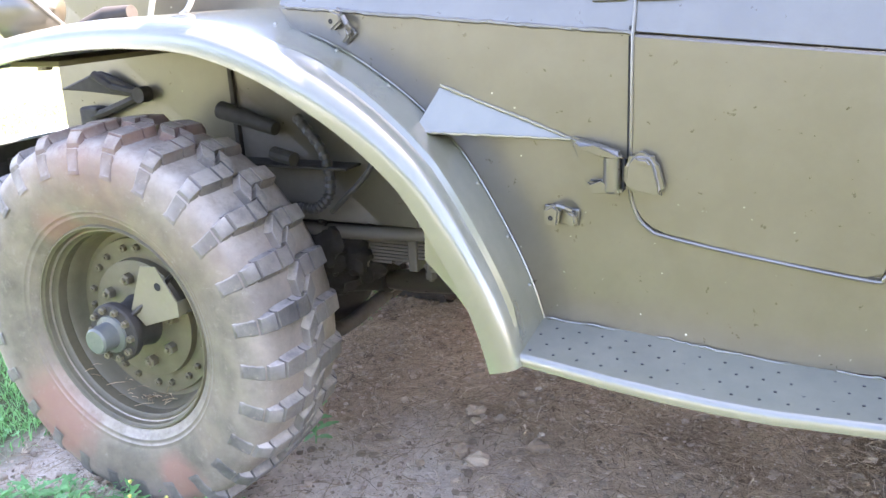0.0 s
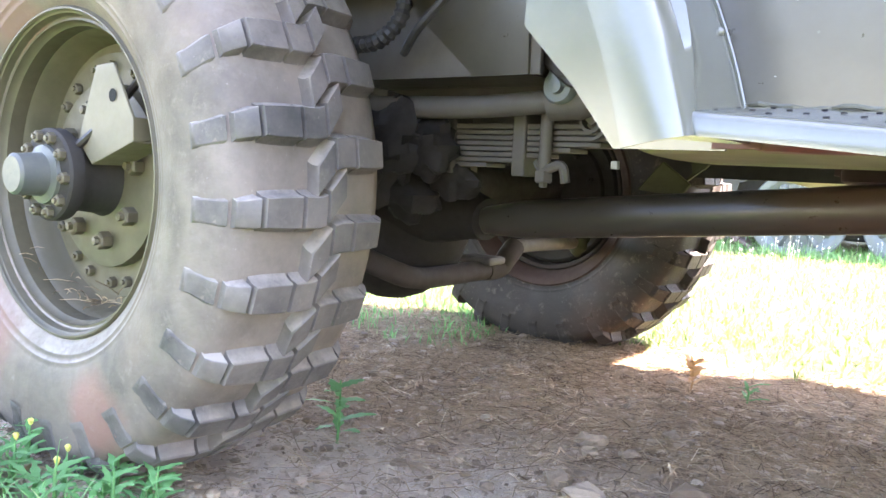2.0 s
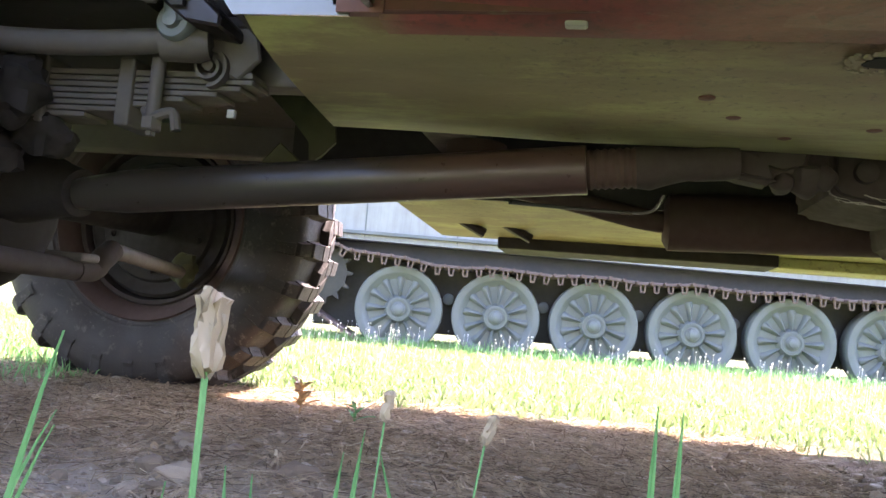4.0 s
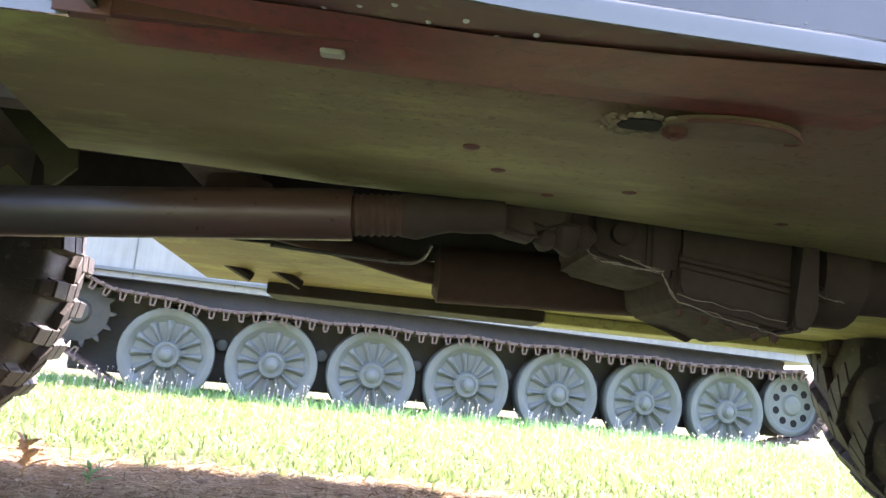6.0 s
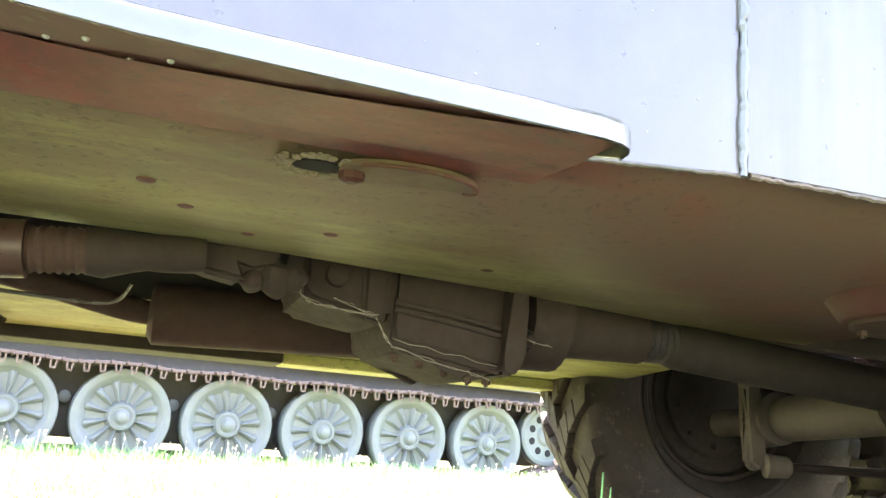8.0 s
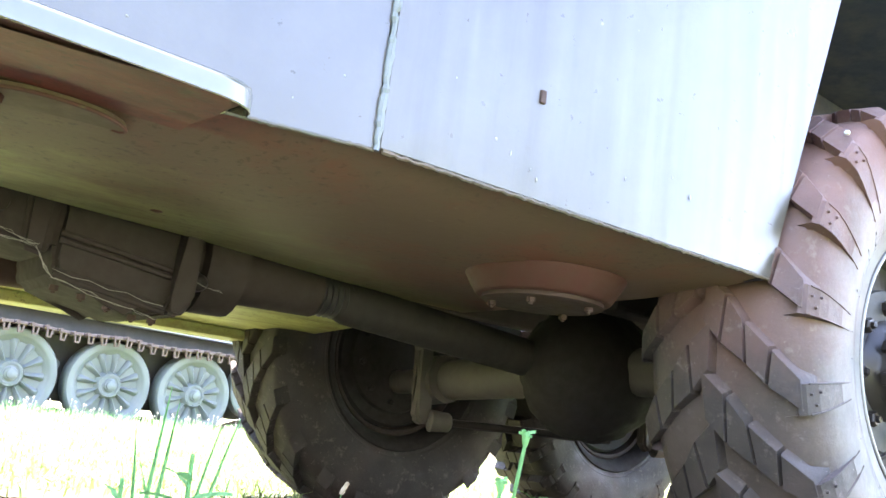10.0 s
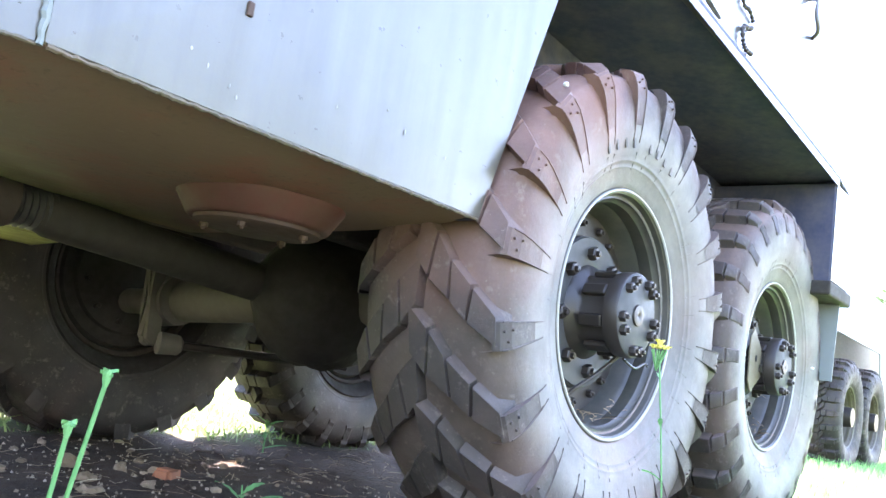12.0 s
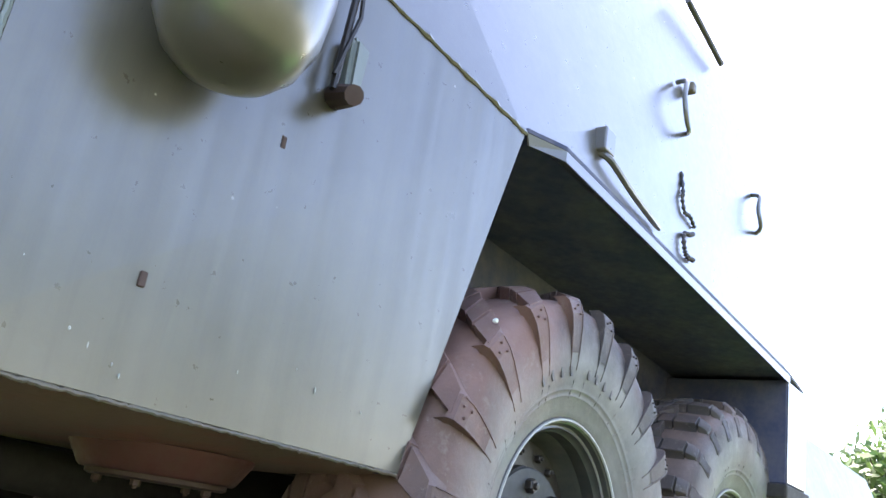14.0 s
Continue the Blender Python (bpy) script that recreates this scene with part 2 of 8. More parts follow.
def mat_rubber(name, red, lo, hi, crown_lo=None, crown_hi=None, stains=(), dust=0.75, dust_tone=(0.40, 0.35, 0.30)):
    """Old rubber: cloudy sidewall, its own tone on the crown, stains of red soil, dust lying on the upper faces."""
    m, ns, ls, b = mat(name, 0.7)
    cloud = ramp(ns, ls, nz(ns, ls, 7, 6, 0.65, None, "World"), [(0.32, g(0)), (0.68, g(1))])
    c = mixc(ns, ls, cloud, lo, hi)
    if crown_lo:
        # the crown of the carcass, away from the sidewall
        tc = ns.new("ShaderNodeTexCoord")
        flat = ns.new("ShaderNodeVectorMath")
        flat.operation = "MULTIPLY"
        flat.inputs[1].default_value = (1, 0, 1)
        ls.new(tc.outputs["Object"], flat.inputs[0])
        ln = ns.new("ShaderNodeVectorMath")
        ln.operation = "LENGTH"
        ls.new(flat.outputs[0], ln.inputs[0])
        ad = ns.new("ShaderNodeMath")
        ad.operation = "MULTIPLY_ADD"
        ls.new(nz(ns, ls, 11, 5, 0.65, None, "World"), ad.inputs[0])
        ad.inputs[1].default_value = 0.08
        ls.new(ln.outputs["Value"], ad.inputs[2])
        mr = ns.new("ShaderNodeMapRange")
        ls.new(ad.outputs[0], mr.inputs[0])
        mr.inputs[1].default_value, mr.inputs[2].default_value = 0.43, 0.51
        c = mixc(ns, ls, mr.outputs[0], c, mixc(ns, ls, cloud, crown_lo, crown_hi))
    rf = ramp(ns, ls, nz(ns, ls, 3.4, 4, 0.5, None, "World"), [(0.50, g(0)), (0.68, g(red))])
    c = mixc(ns, ls, rf, c, (0.20, 0.115, 0.090))
    # stains of red dust, each with its place and reach
    for (px, py, pz, reach, amount) in stains:
        dn = ns.new("ShaderNodeVectorMath")
        dn.operation = "DISTANCE"
        ls.new(ns.new("ShaderNodeNewGeometry").outputs["Position"], dn.inputs[0])
        dn.inputs[1].default_value = (px, py, pz)
        ad = ns.new("ShaderNodeMath")
        ad.operation = "MULTIPLY_ADD"
        ls.new(nz(ns, ls, 9, 5, 0.65, None, "World"), ad.inputs[0])
        ad.inputs[1].default_value = 0.8 * reach
        ls.new(dn.outputs["Value"], ad.inputs[2])
        mr = ns.new("ShaderNodeMapRange")
        ls.new(ad.outputs[0], mr.inputs[0])
        mr.inputs[1].default_value, mr.inputs[2].default_value = reach * 1.4, reach * 0.9
        mr.inputs[3].default_value, mr.inputs[4].default_value = 0.0, amount
        c = mixc(ns, ls, mr.outputs[0], c, (0.225, 0.115, 0.088))
    # dust that has settled on faces that look upwards
    sp = ns.new("ShaderNodeSeparateXYZ")
    ls.new(ns.new("ShaderNodeNewGeometry").outputs["Normal"], sp.inputs[0])
    up = ns.new("ShaderNodeMapRange")
    ls.new(sp.outputs["Z"], up.inputs[0])
    up.inputs[1].default_value, up.inputs[2].default_value = 0.22, 0.72
    lie = mixc(ns, ls, 1.0, up.outputs[0], ramp(ns, ls, nz(ns, ls, 22, 6, 0.7, None, "World"), [(0.32, g(0.15)), (0.58, g(dust))]), "MULTIPLY")
    c = mixc(ns, ls, lie, c, dust_tone)
    df = ramp(ns, ls, nz(ns, ls, 30, 8, 0.75, None, "World"), [(0.56, g(0)), (0.76, g(0.5))])
    c = mixc(ns, ls, df, c, (0.31, 0.27, 0.23))
    specks = ramp(ns, ls, nz(ns, ls, 130, 5, 0.7, None, "World"), [(0.66, g(0)), (0.72, g(0.6))])
    c = mixc(ns, ls, specks, c, (0.38, 0.34, 0.29))
    ls.new(c, b.inputs["Base Color"])
    ls.new(ramp(ns, ls, nz(ns, ls, 15, 5, 0.6, None, "World"), [(0.3, g(0.5)), (0.7, g(0.8))]), b.inputs["Roughness"])
    bump(ns, ls, b, nz(ns, ls, 90, 7, 0.7, None, "World"), 0.5, 0.0025)
    return m


RED_TOP = (0.0, 0.1, 1.06, 0.30)
RUBBER = mat_rubber("dusty_rubber", 0.25, (0.080, 0.068, 0.051), (0.175, 0.143, 0.107), (0.120, 0.099, 0.083), (0.255, 0.212, 0.179), ((-0.27, -0.05, 0.22, 0.17, 0.9), RED_TOP + (0.6,), (0.17, -0.04, 0.13, 0.09, 0.8), (-0.13, -0.05, 0.78, 0.10, 0.6)))
# darker copy of the tyre rubber: shade on the far wheels put into colour
RUBBER_FAR = mat_rubber("shaded_far_rubber", 0.2, (0.018, 0.015, 0.013), (0.038, 0.030, 0.025), dust=0.25, dust_tone=(0.09, 0.07, 0.058))
RUBBER_BLOCK = mat_rubber("worn_block_rubber", 0.12, (0.058, 0.054, 0.052), (0.185, 0.163, 0.147), stains=(RED_TOP + (0.5,),))
RUBBER_BLOCK_RED = mat_rubber("red_dusted_block_rubber", 0.3, (0.024, 0.021, 0.020), (0.058, 0.047, 0.041), stains=((3.0, 0.05, 0.98, 0.36, 0.65), (2.9, 0.15, 0.62, 0.22, 0.45)), dust=0.4, dust_tone=(0.20, 0.14, 0.115))
RUBBER_RED = mat_rubber("red_dusted_rubber", 0.3, (0.125, 0.122, 0.112), (0.215, 0.205, 0.185), (0.046, 0.036, 0.031), (0.100, 0.075, 0.063), ((3.0, 0.05, 0.98, 0.30, 0.75), (2.9, 0.15, 0.62, 0.22, 0.5)), dust=0.5, dust_tone=(0.26, 0.16, 0.125))
RUBBER_BLACK, ns_, ls_, b_ = mat("black_rubber", 0.6)
ls_.new(ramp(ns_, ls_, nz(ns_, ls_, 40, 4), [(0.3, (0.02, 0.02, 0.02)), (0.8, (0.06, 0.055, 0.05))]), b_.inputs["Base Color"])
BLACK, ns_, ls_, b_ = mat("black_hole", 0.9)
b_.inputs["Base Color"].default_value = (0.01, 0.01, 0.01, 1)


def mat_ground():
    m, ns, ls, b = mat("ground_soil", 0.95)
    att = ns.new("ShaderNodeAttribute")
    att.attribute_name = "bare"
    soil = mixc(ns, ls, ramp(ns, ls, nz(ns, ls, 3, 6, 0.65), [(0.36, g(0)), (0.64, g(1))]), (0.25, 0.16, 0.095), (0.62, 0.46, 0.305))
    soil = mixc(ns, ls, ramp(ns, ls, nz(ns, ls, 45, 8, 0.75), [(0.45, g(0)), (0.75, g(0.85))]), soil, (0.72, 0.54, 0.35))
    soil = mixc(ns, ls, ramp(ns, ls, nz(ns, ls, 120, 6, 0.7), [(0.56, g(0)), (0.70, g(0.6))]), soil, (0.07, 0.047, 0.030))
    # pale dust outside the drip line, with open-sky light painted into its tone
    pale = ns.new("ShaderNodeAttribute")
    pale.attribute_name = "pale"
    skylit_dust = mixc(ns, ls, ramp(ns, ls, nz(ns, ls, 34, 8, 0.75), [(0.40, g(0)), (0.66, g(1))]), (0.62, 0.485, 0.36), (0.86, 0.75, 0.61))
    soil = mixc(ns, ls, pale.outputs["Fac"], soil, skylit_dust)
    # soil multiplied darker towards the tail: shade under the hull put into its colour
    tail_shade = ns.new("ShaderNodeAttribute")
    tail_shade.attribute_name = "tail_shade"
    soil = mixc(ns, ls, tail_shade.outputs["Fac"], soil, mixc(ns, ls, 1.0, soil, (0.110, 0.084, 0.072), "MULTIPLY"))
    turf = mixc(ns, ls, nz(ns, ls, 1.3, 5), (0.05, 0.07, 0.022), (0.10, 0.115, 0.04))
    turf = mixc(ns, ls, ramp(ns, ls, nz(ns, ls, 30, 6), [(0.4, g(0)), (0.75, g(0.7))]), turf, (0.11, 0.11, 0.05))
    c = mixc(ns, ls, att.outputs["Fac"], turf, soil)
    ls.new(c, b.inputs["Base Color"])
    bump(ns, ls, b, nz(ns, ls, 60, 9, 0.75), 1.0, 0.02)
    return m


GROUND = mat_ground()


def mat_leaf(name, dark, light, tips=None):
    m, ns, ls, b = mat(name, 0.55)
    gi = ns.new("ShaderNodeNewGeometry")
    c = ramp(ns, ls, gi.outputs["Random Per Island"], [(0.0, dark), (0.6, light), (0.93, tuple(v * 1.1 for v in light)), (1.0, tips or light)])
    ls.new(c, b.inputs["Base Color"])
    tr = ns.new("ShaderNodeBsdfTranslucent")
    ls.new(c, tr.inputs["Color"])
    mx = ns.new("ShaderNodeMixShader")
    mx.inputs[0].default_value = 0.4
    out = ns["Material Output"]
    ls.new(b.outputs[0], mx.inputs[1])
    ls.new(tr.outputs[0], mx.inputs[2])
    ls.new(mx.outputs[0], out.inputs[0])
    return m


GRASS = mat_leaf("grass_blades", (0.12, 0.29, 0.095), (0.24, 0.52, 0.18), (0.48, 0.50, 0.25))
# yellower copy of the grass: its sunlit look put into the blade colour
LAWN = mat_leaf("sunlit_lawn_blades", (0.12, 0.21, 0.06), (0.26, 0.36, 0.13), (0.45, 0.42, 0.22))
WEED = mat_leaf("weed_leaves", (0.11, 0.30, 0.10), (0.19, 0.45, 0.17))
STRAW = mat_leaf("dry_straw", (0.12, 0.075, 0.045), (0.50, 0.37, 0.235), (0.82, 0.70, 0.50))
DRY_LEAF = mat_leaf("dry_leaf", (0.42, 0.25, 0.11), (0.60, 0.38, 0.18))
SEEDHEAD = mat_leaf("seed_head", (0.36, 0.28, 0.18), (0.46, 0.37, 0.25))
YELLOW = mat_leaf("yellow_petals", (0.62, 0.56, 0.10), (0.78, 0.72, 0.22))
WHITEFLOWER = mat_leaf("white_petals", (0.7, 0.7, 0.62), (0.8, 0.8, 0.75))
TREE = mat_leaf("tree_leaves", (0.035, 0.075, 0.02), (0.09, 0.16, 0.04))


def mat_stone():
    m, ns, ls, b = mat("pebble", 0.9)
    oi = ns.new("ShaderNodeObjectInfo")
    c = ramp(ns, ls, oi.outputs["Random"], [(0.0, (0.24, 0.17, 0.11)), (0.6, (0.36, 0.27, 0.185)), (1.0, (0.50, 0.39, 0.28))])
    c = mixc(ns, ls, ramp(ns, ls, nz(ns, ls, 60, 6), [(0.4, g(0)), (0.7, g(0.6))]), c, (0.17, 0.13, 0.10))
    ls.new(c, b.inputs["Base Color"])
    bump(ns, ls, b, nz(ns, ls, 80, 6), 0.5, 0.003)
    return m


STONE = mat_stone()
CLOD = mat_leaf("soil_clod", (0.22, 0.155, 0.10), (0.60, 0.475, 0.345), (0.80, 0.70, 0.56))
GRIT = mat_leaf("soil_grit", (0.24, 0.18, 0.125), (0.60, 0.485, 0.365), (0.75, 0.66, 0.53))
BARK, ns_, ls_, b_ = mat("tree_bark", 0.9)
ls_.new(ramp(ns_, ls_, nz(ns_, ls_, 9, 7), [(0.3, (0.05, 0.04, 0.03)), (0.7, (0.14, 0.11, 0.08))]), b_.inputs["Base Color"])

# ---- building helpers ----


def finish(bm, name, material, smooth=False):
    bmesh.ops.recalc_face_normals(bm, faces=bm.faces)
    me = bpy.data.meshes.new(name)
    if smooth:
        for f in bm.faces:
            f.smooth = True
        for e in bm.edges:
            if len(e.link_faces) == 2 and e.calc_face_angle(0) > 0.7:
                e.smooth = False
    bm.to_mesh(me)
    bm.free()
    me.materials.append(material)
    return me


def part(name, bm, material, parent, label="", smooth=False, m=None):
    ob = new(name, finish(bm, name, material, smooth))
    ob.parent = parent
    if m is not None:
        ob.matrix_basis = m
    if label:
        tagged(ob, label)
    return ob


def shared(name, me, parent, m):
    ob = new(name, me)
    ob.parent = parent
    ob.matrix_basis = m
    return ob


def root(name, label, category, m=None, group="", kind=""):
    ob = new(name)
    if m is not None:
        ob.matrix_basis = m
    return tagged(ob, label, category, group, kind)


def add_box(bm, x0, x1, y0, y1, z0, z1, bev=0.0, m=None):
    vs = [bm.verts.new((x, y, z)) for x in (x0, x1) for y in (y0, y1) for z in (z0, z1)]
    fs = [bm.faces.new([vs[i] for i in q]) for q in ((0, 1, 3, 2), (4, 6, 7, 5), (0, 4, 5, 1), (2, 3, 7, 6), (0, 2, 6, 4), (1, 5, 7, 3))]
    if m is not None:
        for v in vs:
            v.co = m @ v.co
    if bev:
        es = {e for f in fs for e in f.edges}
        bmesh.ops.bevel(bm, geom=list(es), offset=bev, segments=2, profile=0.5, affect="EDGES")
    return vs


def box(x0, x1, y0, y1, z0, z1, bev=0.004, m=None):
    bm = bmesh.new()
    add_box(bm, x0, x1, y0, y1, z0, z1, bev, m)
    return bm


def add_lathe(bm, prof, seg=48, m=None, a0=0.0, a1=2 * math.pi):
    """Turns (radius, along) points about the local y axis."""
    full = abs(a1 - a0 - 2 * math.pi) < 1e-6
    n = seg if full else seg + 1
    rings = []
    for r, u in prof:
        ring = []
        for i in range(n):
            a = a0 + (a1 - a0) * i / seg
            co = Vector((r * math.cos(a), u, r * math.sin(a)))
            ring.append(bm.verts.new(m @ co if m is not None else co))
        rings.append(ring)
    for A, B in zip(rings, rings[1:]):
        for i in range(seg):
            j = (i + 1) % n
            bm.faces.new((A[i], A[j], B[j], B[i]))
    return rings


def lathe(prof, seg=48, m=None, cap=False):
    bm = bmesh.new()
    rs = add_lathe(bm, prof, seg, m)
    if cap:
        for ring in (rs[0], rs[-1]):
            bm.faces.new(ring)
    return bm


def add_tube(bm, pts, rad, seg=12, cap=True):
    pts = [Vector(p) for p in pts]
    rads = rad if isinstance(rad, (list, tuple)) else [rad] * len(pts)
    rings = []
    up = None
    for i, p in enumerate(pts):
        d = (pts[min(i + 1, len(pts) - 1)] - pts[max(i - 1, 0)]).normalized()
        if up is None:
            up = d.orthogonal().normalized()
        up = (up - d * up.dot(d)).normalized()
        side = d.cross(up)
        rings.append([bm.verts.new(p + (up * math.cos(2 * math.pi * k / seg) + side * math.sin(2 * math.pi * k / seg)) * rads[i]) for k in range(seg)])
    for A, B in zip(rings, rings[1:]):
        for k in range(seg):
            j = (k + 1) % seg
            bm.faces.new((A[k], A[j], B[j], B[k]))
    if cap:
        bm.faces.new(rings[0])
        bm.faces.new(rings[-1])


def tube(pts, rad, seg=12):
    bm = bmesh.new()
    add_tube(bm, pts, rad, seg)
    return bm


def smooth_path(pts, n=6):
    out = []
    P = [Vector(p) for p in pts]
    for i in range(len(P) - 1):
        a, b, c, d = P[max(i - 1, 0)], P[i], P[i + 1], P[min(i + 2, len(P) - 1)]
        for k in range(n):
            t = k / n
            out.append(0.5 * ((2 * b) + (c - a) * t + (2 * a - 5 * b + 4 * c - d) * t * t + (3 * b - a - 3 * c + d) * t ** 3))
    out.append(P[-1])
    return out


def add_prism(bm, outline, offset):
    """A flat polygon of 3D points, thickened by offset."""
    o = Vector(offset)
    A = [bm.verts.new(Vector(p)) for p in outline]
    B = [bm.verts.new(Vector(p) + o) for p in outline]
    bm.faces.new(A)
    bm.faces.new(B[::-1])
    for i in range(len(A)):
        j = (i + 1) % len(A)
        bm.faces.new((A[i], B[i], B[j], A[j]))


def prism(outline, offset, bev=0.0):
    bm = bmesh.new()
    add_prism(bm, outline, offset)
    if bev:
        bmesh.ops.bevel(bm, geom=bm.edges[:], offset=bev, segments=3 if bev > 0.006 else 1, affect="EDGES")
    return bm


def add_nut(bm, c, axis, r, h, seg=6):
    """A nut or bolt head with a smaller threaded end."""
    q = Vector((0, 1, 0)).rotation_difference(Vector(axis)).to_matrix().to_4x4()
    m = Matrix.Translation(c) @ q
    prof = [(r, 0), (r, h * 0.85), (r * 0.82, h), (r * 0.5, h), (r * 0.45, h * 1.35), (0.0005, h * 1.4)]
    add_lathe(bm, prof, seg, m)


def nut_mesh(name, r, h, material, seg=6):
    bm = bmesh.new()
    add_nut(bm, (0, 0, 0), (0, -1, 0), r, h, seg)
    return finish(bm, name, material)


def turn_y(a):
    return Matrix.Rotation(a, 4, "Y")

# ---- wheels (axle along local y, outer side towards -y) ----
TYRE_PROF = [(0.268, -0.105), (0.284, -0.122), (0.300, -0.134), (0.3100, -0.1393), (0.3115, -0.1410), (0.3140, -0.1422), (0.3158, -0.1418), (0.3235, -0.1450), (0.3250, -0.1467), (0.3275, -0.1479), (0.3292, -0.1476), (0.335, -0.150), (0.385, -0.162), (0.430, -0.163), (0.468, -0.157), (0.494, -0.145),
             (0.506, -0.120), (0.512, -0.060), (0.514, 0.0)]
TYRE_PROF = TYRE_PROF + [(r, -u) for r, u in TYRE_PROF[-2::-1]]


def crown(u):
    a = abs(u)
    pts = [(0.0, 0.514), (0.06, 0.512), (0.12, 0.506), (0.145, 0.494), (0.157, 0.468), (0.163, 0.43)]
    for (a0, r0), (a1, r1) in zip(pts, pts[1:]):
        if a <= a1:
            return r0 + (r1 - r0) * (a - a0) / (a1 - a0)
    return 0.43


def shoulder(u):
    """Top of the square-shouldered chevron lugs."""
    return 0.5385 - 0.16 * max(0.0, abs(u) - 0.05) - 0.8 * max(0.0, abs(u) - 0.145)


def add_block(bm, sides, h, r_mid=0.51, top=None):
    """A rubber block on the crown. sides: two or more pairs of (across, middle of the lug along the arc, half width, skew)."""
    ring0 = [(u - e, dm, -w) for u, dm, w, e in sides] + [(u + e, dm, w) for u, dm, w, e in sides[::-1]]
    cu = sum(c[0] for c in ring0) / len(ring0)
    cd = sum(c[1] for c in ring0) / len(ring0)
    rings = []
    edge = abs(cu) > 0.13
    for iu, idd, lift in ((1.0, 1.30 if edge else 1.55, -0.006), (1.0, 1.16 if edge else 1.26, 0.003), (1.0, 1.08, h * 0.45), (1.0, 1.02, h - 0.005), (0.985, 0.985, h - 0.0016), (0.945, 0.91, h)) if top is None else ((1.0, 1.22, -0.006), (1.0, 1.10, 0.004), (1.0, 1.02, h - 0.004), (0.96, 0.94, h)):
        ring = []
        for u, dm, w in ring0:
            uu, dd = cu + (u - cu) * iu, cd + (dm - cd) * iu + w * idd
            low = max(0.22, min(1.0, (0.172 - abs(uu)) / 0.052)) if lift > 0 else 1.0    # the lugs run out on the shoulder
            r = crown(uu) + lift * low if top is None or lift < 0 else top(uu) + lift - h
            a = dd / r_mid
            ring.append(bm.verts.new((r * math.cos(a), uu, r * math.sin(a))))
        rings.append(ring)
    n = len(ring0)
    for A, B in zip(rings, rings[1:]):
        for i in range(n):
            j = (i + 1) % n
            bm.faces.new((A[i], A[j], B[j], B[i]))
    bm.faces.new(rings[-1])


def lerp_table(tab, x):
    for (x0, y0), (x1, y1) in zip(tab, tab[1:]):
        if x <= x1:
            return y0 + (y1 - y0) * (x - x0) / (x1 - x0)
    return tab[-1][1]


def ndt_blocks(s):
    """One lug of the cross-country pattern: blocks from the shoulder to past the middle."""
    us = [(-0.1660, -0.1520), (-0.1475, -0.1245), (-0.1200, -0.0560), (-0.0510, -0.0090), (-0.0045, 0.0300)]
    wide = [(-0.170, 0.0165), (-0.13, 0.0200), (-0.09, 0.0225), (0.0, 0.0230), (0.04, 0.0205)]
    out = []

    def d(u):
        return max(0.0, u + 0.012) - max(0.0, -0.12 - u) * 0.18
    for u0, u1 in us:
        out.append([(s * u, s * d(u), lerp_table(wide, u), 0.0) for u in (u0, u0 + (u1 - u0) / 3, u1 - (u1 - u0) / 3, u1)])
    return out


NDT_SHIFT = -0.306      # the other side's lugs lie between these


def chevron_blocks(s):
    us = [-0.160, -0.112, -0.072, -0.032, 0.010]
    skew = [0.0, 0.004, -0.002, 0.004, -0.002]
    out = []
    for k in range(4):
        ws = (0.0245, 0.0290, 0.0345, 0.0390, 0.0410)
        out.append([(s * u, -(u + 0.165) * 0.95, w, s * e) for u, e, w in ((us[k] + 0.0024, skew[k], ws[k]), (us[k + 1] - 0.0024, skew[k + 1], ws[k + 1]))])
    return out


def add_flank(bm, s):
    """A lug's blunt foot on the shoulder, three small studs on it and two thin ridges down the sidewall."""
    prof = [(0.5140, -0.152, 0.0250), (0.506, -0.1625, 0.0242), (0.480, -0.1690, 0.0225), (0.452, -0.1690, 0.0205), (0.425, -0.1665, 0.0185), (0.400, -0.1640, 0.0165)]
    rows = []
    for r, u, w in prof:
        rows.append([bm.verts.new((r * math.cos(d / r), s * -(u + k), r * math.sin(d / r))) for d, k in ((-w * 1.10, 0.026), (-w, 0.0), (w, 0.0), (w * 1.10, 0.026))])
    for A, B in zip(rows, rows[1:]):
        for i in range(3):
            bm.faces.new((A[i], A[i + 1], B[i + 1], B[i]))
    for e in (-1, 1):
        ridge = [(0.500, -0.1645, 0.0238), (0.478, -0.1694, 0.0224), (0.452, -0.1692, 0.0205), (0.425, -0.1666, 0.0185), (0.400, -0.1640, 0.0165), (0.365, -0.1580, 0.0140)]
        pts = [(r * math.cos(e * w / r), s * -u, r * math.sin(e * w / r)) for r, u, w in ridge]
        add_tube(bm, pts, [0.0016, 0.0017, 0.0017, 0.0017, 0.0016, 0.0012], 5)
    for r, d in ((0.497, -0.008), (0.488, 0.010), (0.478, -0.010)):
        u = 0.1625 + (0.506 - r) * 0.25
        c = Vector((r * math.cos(d / 0.5), s * u, r * math.sin(d / 0.5)))
        add_tube(bm, [c, c + Vector((0, s * 0.004, 0))], [0.003, 0.002], 6)


WHITE_CAP, ns_, ls_, b_ = mat("white_plastic", 0.4)
b_.inputs["Base Color"].default_value = (0.75, 0.75, 0.72, 1)
BLOCK_MESH = {}


